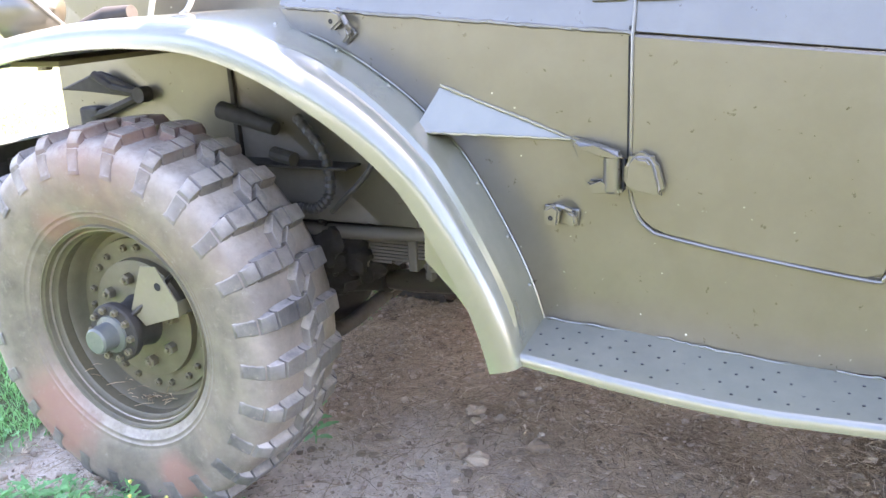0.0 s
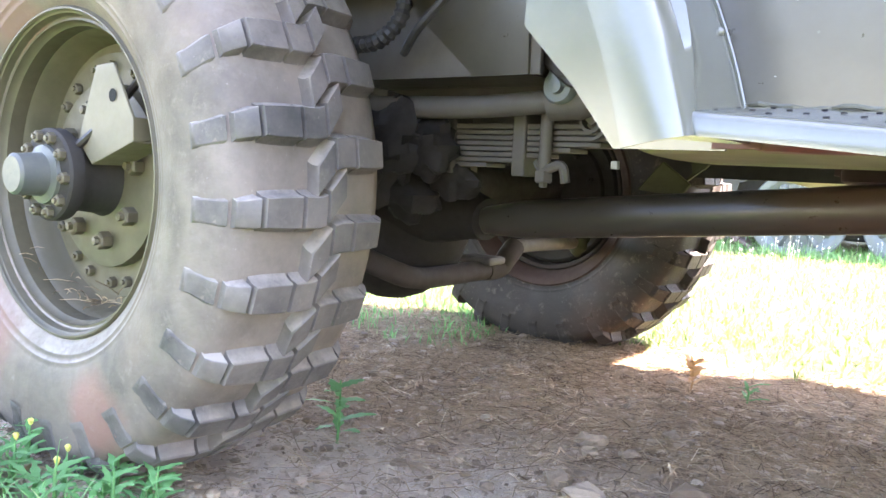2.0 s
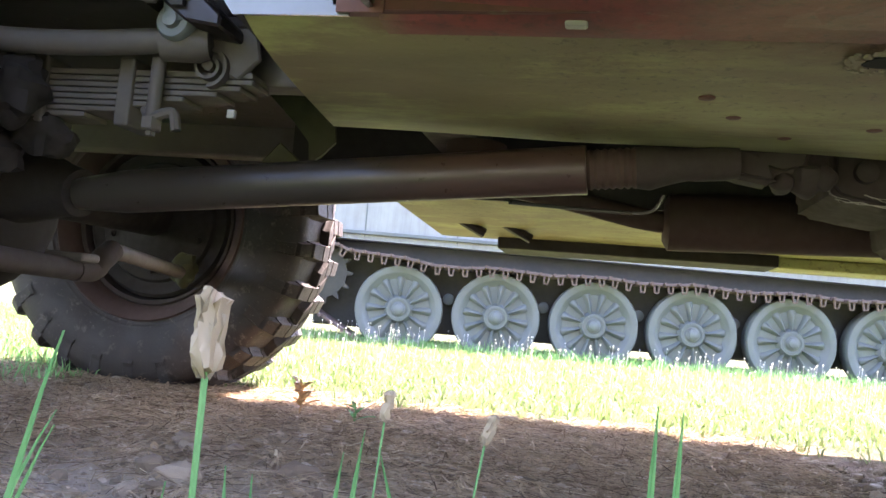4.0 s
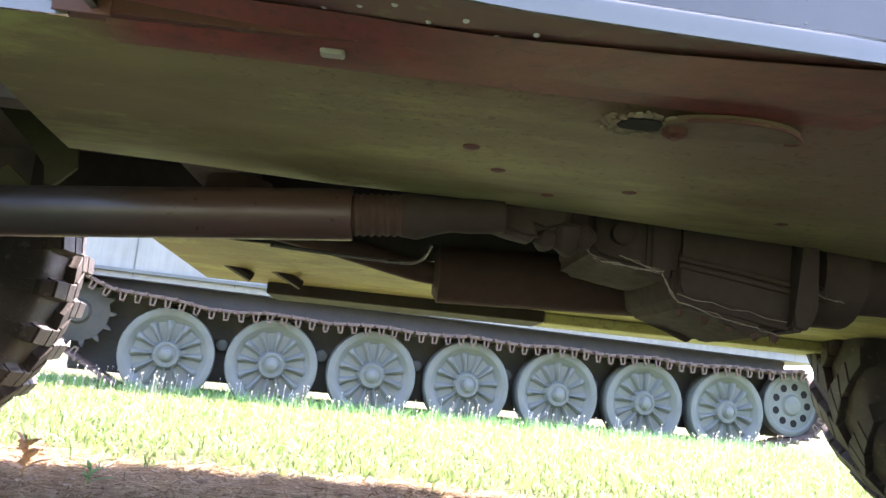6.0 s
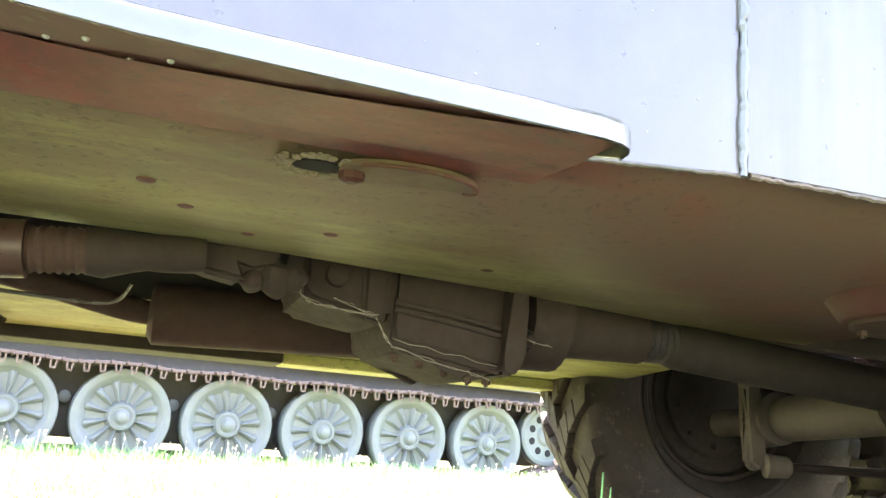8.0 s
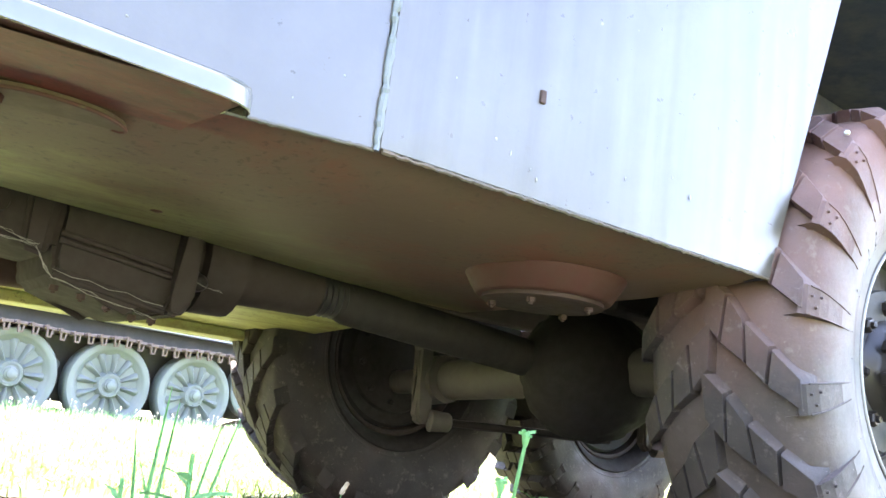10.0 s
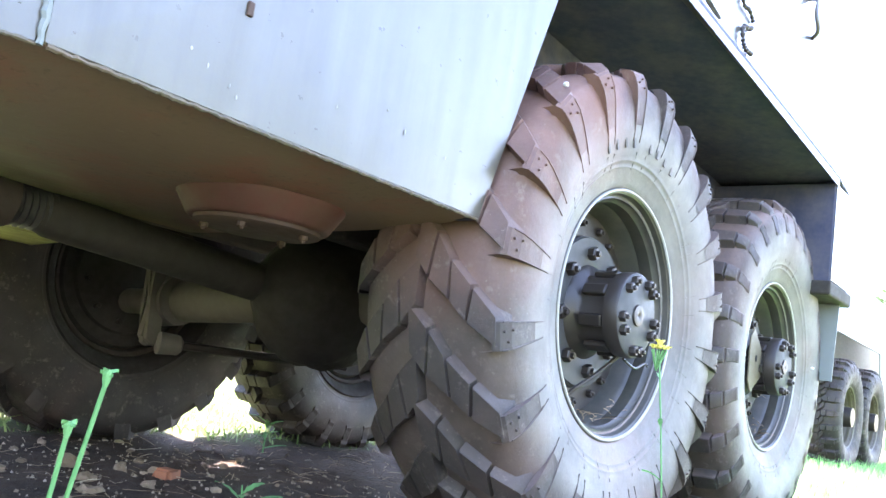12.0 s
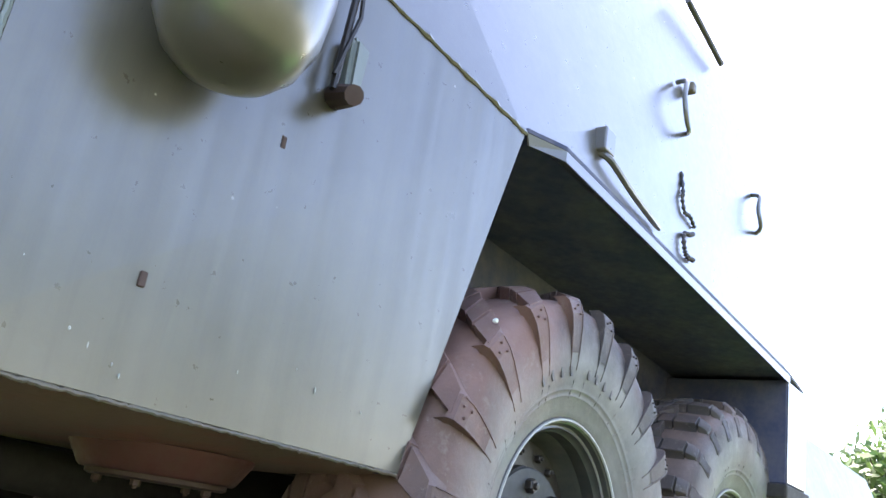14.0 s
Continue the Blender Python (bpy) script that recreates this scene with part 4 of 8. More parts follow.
part("hinge_leaf", prism([(1.303, HY + 0.030, 1.335), (1.388, HY + 0.030, 1.335), (1.388, HY + 0.018, 1.297), (1.303, HY + 0.018, 1.297)], (0, -0.016, -0.004), 0.004), OLIVE, hinge2)


def bracket(x, z, tilt):
    """A small clamp: a foot plate, two ears with a pin hole and a tongue, roughly cast."""
    m = Matrix.Translation((x, HY, z)) @ Matrix.Rotation(tilt, 4, "Y")
    b = part("bracket", box(-0.036, 0.040, -0.007, 0.0, -0.020, 0.018, 0.004), OLIVE, truck, "small cast tool bracket", False, m)
    part("bracket_ear", cast([(-0.032, 0.012), (-0.012, 0.026), (0.004, 0.016), (0.002, -0.018), (-0.026, -0.024)], -0.006, -0.030, 0.005), OLIVE, b, "", True)
    part("bracket_ear", cast([(0.016, 0.016), (0.036, 0.010), (0.040, -0.014), (0.020, -0.020)], -0.006, -0.026, 0.005), OLIVE, b, "", True)
    part("bracket_tongue", tube([(-0.004, -0.024, 0.024), (0.014, -0.026, 0.022), (0.024, -0.018, 0.016)], 0.006, 8), OLIVE, b, "", True)
    part("bracket_hole", lathe([(0.0055, -0.0305), (0.0005, -0.0305)], 12, Matrix.Translation((-0.014, 0, -0.003))), BLACK, b)


bracket(1.158, 0.874, 0.08)
bracket(0.664, 1.267, 0.9)

# deflector wedge behind the fender
wedge = bmesh.new()
wv = [wedge.verts.new(c) for c in ((0.895, HY - 0.001, 1.135), (1.175, HY - 0.001, 1.034), (0.86, 0.075, 1.050), (0.86, HY - 0.001, 1.050))]
for f in ((0, 2, 1), (0, 3, 2), (2, 3, 1), (0, 1, 3)):
    wedge.faces.new([wv[i] for i in f])
part("deflector", wedge, OLIVE_FENDER, truck, "triangular deflector welded behind the fender")
for k, (p, q) in enumerate((((0.895, HY - 0.003, 1.137), (1.18, HY - 0.003, 1.034)), ((0.862, 0.074, 1.050), (1.18, HY - 0.003, 1.032)))):
    part("deflector_weld", weld_bead(p, q, 0.0035, 30, 20 + k), OLIVE_FENDER, truck)

# front fender: a strip that follows the wheel, creased near its outer edge and turned down
FEND = [(-0.335, 1.150), (-0.26, 1.186), (-0.16, 1.216), (0.0, 1.237), (0.14, 1.247), (0.28, 1.247), (0.41, 1.236), (0.52, 1.208), (0.63, 1.163), (0.72, 1.11), (0.80, 1.052),
        (0.875, 0.982), (0.94, 0.904), (0.995, 0.826), (1.042, 0.75), (1.075, 0.682), (1.098, 0.618), (1.106, 0.592)]
fend = [Vector((p.x, 0, p.y)) for p in smooth_path([(x, z, 0) for x, z in FEND], 3)]
lift = []
for i, p in enumerate(fend):
    d = (fend[min(i + 1, len(fend) - 1)] - fend[max(i - 1, 0)]).normalized()
    lift.append(p + Vector((-d.z, 0, d.x)) * (0.056 if p.x < 0.9 else 0.056 - 0.032 * (p.x - 0.9) / 0.2))
fend = lift


def fender_mesh(y_in, sgn):
    bm = bmesh.new()
    rows = []
    n = len(fend)
    for i, p in enumerate(fend):
        d = (fend[min(i + 1, n - 1)] - fend[max(i - 1, 0)]).normalized()
        nrm = Vector((-d.z, 0, d.x))
        yin = y_in if p.x < 0.60 else HY + 0.002
        # section from the hull outwards: flat, crease, drop, rolled lip
        am = 0.011 * min(1.0, max(0.0, (p.x - 0.60) / 0.14)) * min(1.0, max(0.0, (1.115 - p.x) / 0.02))
        sec = [(yin, 0.0), (0.04, 0.0), (0.014, am * 0.1), (0.006, am), (-0.003, am), (-0.011, 0.0), (-0.045, -0.002), (-0.060, -0.006), (-0.072, -0.013), (-0.081, -0.023), (-0.086, -0.036), (-0.087, -0.062), (-0.080, -0.064), (-0.078, -0.038), (-0.064, -0.020), (yin, -0.006)]
        narrow = 1.0 - 0.40 * min(1.0, max(0.0, (p.x - 0.70) / 0.38))
        sec = [(y if y > 0 else y * narrow, h) for y, h in sec]
        row = []
        for y, h in sec:
            yy = y if sgn > 0 else fy(y)
            row.append(bm.verts.new(p + nrm * h + Vector((0, yy, 0))))
        rows.append(row)
    for A, B in zip(rows, rows[1:]):
        for k in range(len(A)):
            j = (k + 1) % len(A)
            bm.faces.new((A[k], A[j], B[j], B[k]))
    bm.faces.new(rows[0])
    bm.faces.new(rows[-1])
    return bm


fender = part("fender", fender_mesh(0.46, 1), OLIVE_FENDER, truck, "glossy olive front fender with a pressed crease", True)
part("fender", fender_mesh(0.46, -1), OLIVE_FENDER, truck, "", True)
# stiffening skirt under the rear end of the fender and its end bracket
part("inner_flap", prism([(0.835, HY, 0.805), (0.832, HY, 0.742), (0.905, HY, 0.667), (0.965, HY, 0.590), (1.10, HY, 0.590), (1.085, HY, 0.72), (1.0, HY, 0.90), (0.90, HY, 1.02)], (0, 0.004, 0)), OLIVE_FENDER, fender)
part("end_flange", prism([(1.072, -0.01, 0.668), (1.106, -0.012, 0.610), (1.106, HY, 0.610), (1.078, HY, 0.668)], (0.004, 0, 0.003), 0.001), OLIVE_FENDER, fender)
rivet_bm = bmesh.new()
add_lathe(rivet_bm, [(0.0085, 0), (0.0075, -0.004), (0.004, -0.0065), (0.0005, -0.0075)], 10)
RIVET = finish(rivet_bm, "rivet", BRIGHT_RIVET, True)
rivet_bm = bmesh.new()
add_lathe(rivet_bm, [(0.0052, 0), (0.0046, -0.0022), (0.0026, -0.0038), (0.0005, -0.0044)], 10)
RIVET_OLIVE = finish(rivet_bm, "rivet", OLIVE_FENDER, True)
for i in range(4, len(fend) - 2, 4):
    p = fend[i]
    if p.x > 0.45:
        d = (fend[i + 1] - fend[i - 1]).normalized()
        nrm = Vector((-d.z, 0, d.x))
        q = Vector((0, -1, 0)).rotation_difference(nrm).to_matrix().to_4x4()
        shared("rivet", RIVET_OLIVE, fender, Matrix.Translation(p + Vector((0, HY - 0.02, 0))) @ q)
for y in (0.01, 0.06, 0.115):
    shared("rivet", RIVET_OLIVE, fender, Matrix.Translation((1.094, y, 0.648)) @ Matrix.Rotation(radians(-90), 4, "Z"))
part("rub_strip", tube([p + Vector((0, HY - 0.004, 0.004)) for p in fend if p.x > 0.55], 0.0022, 6), OLIVE_FENDER, fender, "ragged olive sealing bead")

# running board: falls a little towards the tail, its lip turned down
RB0 = 1.100


BOARD_IN = [(1.10, 0.640), (1.35, 0.629), (1.50, 0.613), (1.65, 0.604), (1.88, 0.600)]
BOARD_OUT = [(1.10, 0.622), (1.29, 0.606), (1.45, 0.590), (1.60, 0.586), (1.89, 0.587)]


def board_z(x, y):
    g_ = (HY - y) / (HY + 0.035)
    return lerp_table(BOARD_IN, x) * (1 - g_) + lerp_table(BOARD_OUT, x) * g_


def board_y(x):
    return lerp_table([(1.10, -0.020), (1.30, -0.032), (1.60, -0.032), (1.90, -0.012)], x)


rb = bmesh.new()
rows = []
for x, sy in [(RB0, 0.0), (1.2, 0.0), (1.3, 0.0), (1.4, 0.0), (1.5, 0.0), (1.6, 0.0), (1.75, 0.0), (1.850, 0.0), (1.869, 0.004), (1.883, 0.014), (1.890, 0.028), (1.893, 0.045)]:
    yo = board_y(x) + sy
    zo = board_z(x, yo)
    rows.append([rb.verts.new(c) for c in ((x, HY, board_z(x, HY)), (x, yo + 0.012, board_z(x, yo + 0.012)), (x, yo + 0.004, zo - 0.002), (x, yo, zo - 0.008), (x, yo, zo - 0.0235),
                                           (x, yo + 0.004, zo - 0.0235), (x, yo + 0.005, zo - 0.009), (x, HY, board_z(x, HY) - 0.007))])
for A, B in zip(rows, rows[1:]):
    for k in range(len(A)):
        j = (k + 1) % len(A)
        rb.faces.new((A[k], A[j], B[j], B[k]))
rb.faces.new(rows[0])
rb.faces.new(rows[-1])
board = part("running_board", rb, OLIVE_FENDER, truck, "pressed steel running board with punched holes", True)
und = bmesh.new()
rows = []
for x, y0 in ((RB0 + 0.006, board_y(RB0) + 0.010), (1.3, board_y(1.3) + 0.010), (1.45, board_y(1.45) + 0.010), (1.6, board_y(1.6) + 0.010), (1.859, board_y(1.844) + 0.010), (1.887, 0.034)):
    rows.append([und.verts.new((x, y, board_z(x, y) - d)) for y, d in ((y0, 0.0085), (0.08, 0.0085), (HY - 0.003, 0.0085), (HY - 0.003, 0.0115), (0.08, 0.0115), (y0, 0.0115))])
for A, B in zip(rows, rows[1:]):
    for k in range(6):
        und.faces.new((A[k], A[(k + 1) % 6], B[(k + 1) % 6], B[k]))
und.faces.new(rows[0])
und.faces.new(rows[-1])
part("board_underside", und, PRIMER, board, "red primed underside")
ye = board_y(1.893) + 0.043
part("end_lip", prism([(1.8895, ye, board_z(1.893, ye) - 0.002), (1.8895, ye + 0.06, board_z(1.893, ye + 0.06) - 0.002), (1.8895, ye + 0.05, board_z(1.893, ye + 0.05) - 0.010), (1.8895, ye, board_z(1.893, ye) - 0.0235)], (0.0035, 0, 0), 0.001), OLIVE_FENDER, board)
rnd = random.Random(21)
for k in range(9):
    x0 = RB0 + 0.01 + 0.084 * k
    if k in (2, 6):
        continue
    part("sealing_bead", tube([(x0 + 0.012 * q, HY - 0.004 + rnd.uniform(-0.003, 0.002), board_z(x0 + 0.012 * q, HY) + rnd.uniform(-0.001, 0.003)) for q in range(8)], [rnd.uniform(0.0012, 0.0028) for q in range(8)], 6), OLIVE_FENDER, board)
holes = bmesh.new()
for i in range(17):
    for j in range(4):
        x = 1.135 + i * 0.049 + (0.024 if j % 2 else 0)
        y = 0.004 + j * 0.034
        if x < 1.85:
            add_lathe(holes, [(0.0032, 0.0), (0.0028, 0.0012), (0.0005, 0.0010)], 8, Matrix.Translation((x, y, board_z(x, y))) @ Matrix.Rotation(radians(90), 4, "X"))
tagged(part("punched_holes", holes, BLACK, board, "rows of small punched holes"), kind="stuff")
down = Matrix.Rotation(radians(90), 4, "X")
for j, (x0, y0, dy, n) in enumerate(((1.158, 0.040, 0.055, 7), (1.127, 0.066, 0.055, 7), (1.154, 0.100, 0.040, 5))):
    for i in range(n):
        x = x0 + 0.0605 * i
        y = y0 + dy * (x - x0)
        shared("rivet", RIVET, board, Matrix.Translation((x, y, board_z(x, y) - 0.0115)) @ Matrix.Rotation(radians(90), 4, "X") @ Matrix.Scale(0.36, 4))

# red lip of the sill: it comes out under the running board, further towards the tail
lip = bmesh.new()
rows = []
for x in [1.13 + 0.05 * i for i in range(15)] + [1.855, 1.872, 1.882, 1.886]:
    yf = lerp_table([(1.12, 0.132), (1.27, 0.122), (1.40, 0.100), (1.59, 0.055), (1.75, 0.030), (1.855, 0.012), (1.872, 0.022), (1.882, 0.045), (1.886, 0.10)], x)
    z = board_z(x, yf) - 0.0140
    rows.append([lip.verts.new(c) for c in ((x, yf, z), (x, 0.5 * (yf + 0.16), 0.5 * (z + 0.5915)), (x, 0.16, 0.5915), (x, 0.20, 0.5900), (x, 0.20, 0.594), (x, yf + 0.006, z + 0.0015))])
for A, B in zip(rows, rows[1:]):
    for k in range(6):
        lip.faces.new((A[k], A[(k + 1) % 6], B[(k + 1) % 6], B[k]))
lip.faces.new(rows[0])
lip.faces.new(rows[-1])
part("sill_lip", lip, BELLY, truck, "red primed lip of the sill", True)
part("seam_strip", box(RB0 - 0.01, 1.88, HY + 0.0006, 0.1665, 0.5966, 0.5998, 0.001), PRIMER, truck, "red primed strip below the running board")
part("seam_strip", prism([(RB0, HY - 0.0026, 0.5966), (1.87, HY - 0.0026, 0.5966), (1.87, HY - 0.0026, 0.604), (1.65, HY - 0.0026, 0.600), (1.5, HY - 0.0026, 0.603), (1.35, HY - 0.0026, 0.618), (RB0, HY - 0.0026, 0.629)], (0, 0.0022, 0)), PRIMER, truck)
part("sill_end", box(1.086, 1.140, HY - 0.0055, HY - 0.0028, 0.592, 0.628, 0.001), PRIMER, truck)
# belly plates
belly = bmesh.new()
xs = [0.965, 1.1, 1.3, 1.5, 1.7, 1.9, 2.1, 2.3, 2.5, 2.66, 2.835]
OUTER = [(0.0, 0.147), (2.10, 0.147), (2.84, 0.082)]
INNER = [(0.0, 0.66), (1.0, 0.665), (1.35, 0.715), (1.60, 0.70), (1.77, 0.735), (2.10, 0.79), (2.50, 0.90), (2.66, 0.95), (2.84, 0.95)]
EDGE = [(0.0, 0.0), (1.86, 0.0), (2.10, 0.015), (2.84, 0.0)]      # the outer edge rises towards the weld seam
rows = []
for x in xs:
    yo, yi = lerp_table(OUTER, x), lerp_table(INNER, x)
    row = []
    for t, z in ((0.0, 0.609), (0.05, 0.603), (0.14, 0.594), (0.3, 0.587), (0.5, 0.584), (0.75, 0.583), (0.97, 0.583), (1.0, 0.588), (0.96, 0.597), (0.3, 0.604), (0.03, 0.613)):
        y = yo + (yi - yo) * t
        z += lerp_table(EDGE, x) * max(0.0, 1 - t / 0.3)
        xx = x
        if x < 1.0:
            xx = x - 0.05 * t
        if x > 2.8:
            xx = x + 0.03 * t
        row.append(belly.verts.new((xx, y, z)))
    rows.append(row)
for A, B in zip(rows, rows[1:]):
    for k in range(len(A)):
        j = (k + 1) % len(A)
        belly.faces.new((A[k], A[j], B[j], B[k]))
belly.faces.new(rows[0])
belly.faces.new(rows[-1])
belly_plate = part("belly_plate", belly, BELLY, truck, "mossy olive and red primed belly plate", True)
part("belly_plate", prism([(0.84, 1.27, 0.565), (2.86, 1.27, 0.565), (2.86, 1.87, 0.525), (0.88, 1.84, 0.525)], (0, 0, 0.02), 0.002), BELLY, truck, "mossy belly plate with yellow-green grass light painted in")
part("running_board", box(1.06, 1.86, 1.80, 2.0, 0.495, 0.53, 0.004), OLIVE_DARK, truck, "running board on the far side")
part("belly_edge", box(1.862, 2.88, 1.82, 1.98, 0.495, 0.527, 0.006), BELLY, truck, "mossy lower edge of the far side, grass light painted in")
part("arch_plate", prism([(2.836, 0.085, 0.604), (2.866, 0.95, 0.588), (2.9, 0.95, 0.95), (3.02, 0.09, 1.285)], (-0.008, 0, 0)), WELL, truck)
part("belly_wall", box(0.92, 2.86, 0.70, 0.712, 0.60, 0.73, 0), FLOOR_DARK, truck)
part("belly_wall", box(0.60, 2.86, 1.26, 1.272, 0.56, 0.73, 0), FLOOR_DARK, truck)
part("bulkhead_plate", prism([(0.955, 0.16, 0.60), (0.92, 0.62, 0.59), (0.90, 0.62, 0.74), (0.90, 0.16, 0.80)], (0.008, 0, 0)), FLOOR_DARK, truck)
# oval access hole with its swung cover, bolts and clip
drop = [(1.688, 0.222), (1.705, 0.208), (1.735, 0.196), (1.772, 0.194), (1.805, 0.202), (1.828, 0.219), (1.838, 0.236), (1.834, 0.246), (1.818, 0.246), (1.780, 0.252), (1.740, 0.262), (1.712, 0.268), (1.692, 0.262)]
drop = [(p.x, p.y, 0.5885) for p in smooth_path([(x, y, 0) for x, y in drop + drop[:1]], 3)[:-1]]
cover = part("hole_cover", prism(drop, (0, 0, -0.0065), 0.0012), HATCH, belly_plate, "rusty tear-shaped cover swung aside")
# red bead drawn along the cover's upper edge as its shadow line
part("cover_shadow_line", tube([(x, y, 0.5822) for x, y, z in drop[3:24]], 0.0022, 6), PRIMER, cover)
part("cover_bolt", lathe([(0.014, 0), (0.013, 0.008), (0.006, 0.011), (0.0005, 0.011)], 8, Matrix.Translation((1.702, 0.240, 0.5825)) @ Matrix.Rotation(radians(-90), 4, "X")), DRAIN, cover, "red bolt of the cover")
hole = [(1.668 + 0.024 * math.cos(a) * (1 + 0.12 * math.sin(3 * a)), 0.246 + 0.021 * math.sin(a) * (1 + 0.15 * math.cos(2 * a)), 0.5868) for a in [2 * math.pi * i / 20 for i in range(20)]]
part("access_hole", prism(hole, (0, 0, -0.0022)), BLACK, belly_plate, "black access hole")
rnd = random.Random(35)
crust = bmesh.new()
for i in range(64):
    a = rnd.uniform(0.6, 5.9)
    q = rnd.uniform(0.95, 1.55)
    c = Vector((1.668 + 0.029 * q * math.cos(a), 0.248 + 0.027 * q * math.sin(a), 0.5862))
    r = rnd.uniform(0.003, 0.007) * (1.25 - 0.4 * q)
    bmesh.ops.create_icosphere(crust, subdivisions=1, radius=r, matrix=Matrix.Translation(c) @ Matrix.Diagonal((rnd.uniform(0.8, 1.6), 1, 0.5, 1)))
tagged(part("hole_crust", crust, HATCH_PALE, belly_plate, "pale crumbling filler round the hole"), kind="stuff")
BOLT_FLAT = finish(lathe([(0.015, 0), (0.014, -0.004), (0.008, -0.006), (0.0005, -0.006)], 12), "bolt", PRIMER, True)
for x, y in ((1.546, 0.494), (1.738, 0.535), (1.634, 0.603), (1.50, 0.40), (1.58, 0.185), (2.0, 0.62)):
    shared("bolt", BOLT_FLAT, belly_plate, Matrix.Translation((x, y, 0.586 if y > 0.3 else 0.596)) @ Matrix.Rotation(radians(90), 4, "X") @ Matrix.Scale(0.75, 4))
part("clip", box(1.330, 1.354, 0.156, 0.172, 0.588, 0.602, 0.003), PALE_METAL, belly_plate, "small bright clip")
drain = part("drain_flange", lathe([(0.148, -0.004), (0.143, 0.006), (0.124, 0.036), (0.119, 0.040), (0.10, 0.040)], 40, Matrix.Translation((2.64, 0.405, 0.588)) @ Matrix.Rotation(radians(-90), 4, "X")), DRAIN, belly_plate, "red flared drain flange", True)
part("drain_cap", lathe([(0.110, 0.036), (0.110, 0.047), (0.104, 0.050), (0.0005, 0.050)], 36, Matrix.Translation((2.64, 0.405, 0.588)) @ Matrix.Rotation(radians(-90), 4, "X")), RUST_BROWN, drain, "flat drain cap", True)
BOLT_HEX = nut_mesh("bolt", 0.008, 0.010, RUST_BROWN)
for a in (215, 292, 20, 140):
    shared("bolt", BOLT_HEX, drain, Matrix.Translation((2.64 + 0.09 * math.cos(radians(a)), 0.405 + 0.09 * math.sin(radians(a)), 0.539)) @ down)

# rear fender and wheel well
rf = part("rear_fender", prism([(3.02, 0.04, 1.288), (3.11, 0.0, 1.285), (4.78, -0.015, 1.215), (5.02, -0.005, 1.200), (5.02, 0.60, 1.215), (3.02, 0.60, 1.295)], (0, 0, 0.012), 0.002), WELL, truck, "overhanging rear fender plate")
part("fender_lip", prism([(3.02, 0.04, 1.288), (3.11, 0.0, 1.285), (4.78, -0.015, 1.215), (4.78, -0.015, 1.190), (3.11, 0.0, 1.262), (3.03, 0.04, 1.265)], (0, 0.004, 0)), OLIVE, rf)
part("well_wall", prism([(2.90, 0.42, 0.70), (4.95, 0.42, 0.70), (4.95, 0.42, 1.215), (3.02, 0.42, 1.29)], (0, 0.01, 0)), WELL, truck, "inner wall of the wheel well, darkened for shade")
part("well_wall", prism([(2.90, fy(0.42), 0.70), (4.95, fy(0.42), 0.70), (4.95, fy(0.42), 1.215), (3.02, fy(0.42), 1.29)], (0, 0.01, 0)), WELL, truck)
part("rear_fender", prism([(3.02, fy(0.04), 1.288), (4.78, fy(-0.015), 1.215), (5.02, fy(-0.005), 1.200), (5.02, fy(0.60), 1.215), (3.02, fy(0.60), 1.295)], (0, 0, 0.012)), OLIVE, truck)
# tail box in the well's painted shade, its outer face in plain olive
tail = part("tail_plate", prism([(4.765, -0.01, 1.20), (4.765, 0.50, 1.20), (4.765, 0.50, 0.85), (4.765, -0.01, 0.85)], (0.25, 0, 0), 0.004), WELL, truck, "tail box darkened for the shade behind the wheels")
part("tail_side", box(4.768, 5.012, -0.0135, -0.0105, 0.855, 1.195, 0.001), OLIVE, tail, "pale olive outer face of the tail box")
part("step_box", box(4.74, 5.05, -0.02, 0.35, 0.80, 0.85, 0.008), OLIVE_DARK, tail, "dark step under the tail box")
part("mud_flap", prism([(4.97, 0.0, 0.80), (4.97, 0.36, 0.80), (4.93, 0.36, 0.52), (4.93, 0.0, 0.52)], (0.006, 0, 0)), TANK, tail, "grey mud flap")

for pts in ([(3.955, 0.125, 1.945), (3.93, 0.085, 1.925), (3.885, 0.07, 1.845), (3.90, 0.065, 1.775), (3.95, 0.075, 1.765), (4.015, 0.108, 1.795)], [(4.71, 0.118, 1.885), (4.69, 0.08, 1.865), (4.645, 0.07, 1.795), (4.665, 0.065, 1.735), (4.725, 0.100, 1.735)]):
    part("grab_handle", tube(smooth_path(pts, 5), 0.008, 8), OLIVE_REAR, truck, "dark grab handle", True)
part("handle_lug", box(4.015, 4.045, 0.095, 0.13, 1.945, 1.98, 0.006), OLIVE_WHEEL, truck)
part("tool_rail", tube(smooth_path([(3.37, 0.065, 1.415), (3.39, 0.043, 1.402), (3.525, 0.040, 1.370), (3.705, 0.045, 1.352)], 4), [0.009] * 12 + [0.006], 8), OLIVE, truck, "", True)
part("rail_bracket", box(3.352, 3.405, 0.040, 0.078, 1.415, 1.475, 0.004), OLIVE, truck)
part("tie_chain", tube(smooth_path([(3.933, 0.085, 1.624), (3.922, 0.072, 1.555), (3.908, 0.068, 1.528), (3.925, 0.064, 1.489), (3.96, 0.062, 1.492), (4.003, 0.064, 1.476)], 5), [0.007 if i % 2 else 0.0035 for i in range(26)], 7), STEEL_DARK, truck, "hanging chain")
part("tie_chain", tube(smooth_path([(3.986, 0.060, 1.447), (3.95, 0.055, 1.43), (3.903, 0.054, 1.415), (3.895, 0.048, 1.37), (3.91, 0.046, 1.352), (3.963, 0.048, 1.358)], 5), [0.008 if i % 2 else 0.004 for i in range(26)], 7), STEEL_DARK, truck, "hanging chain")
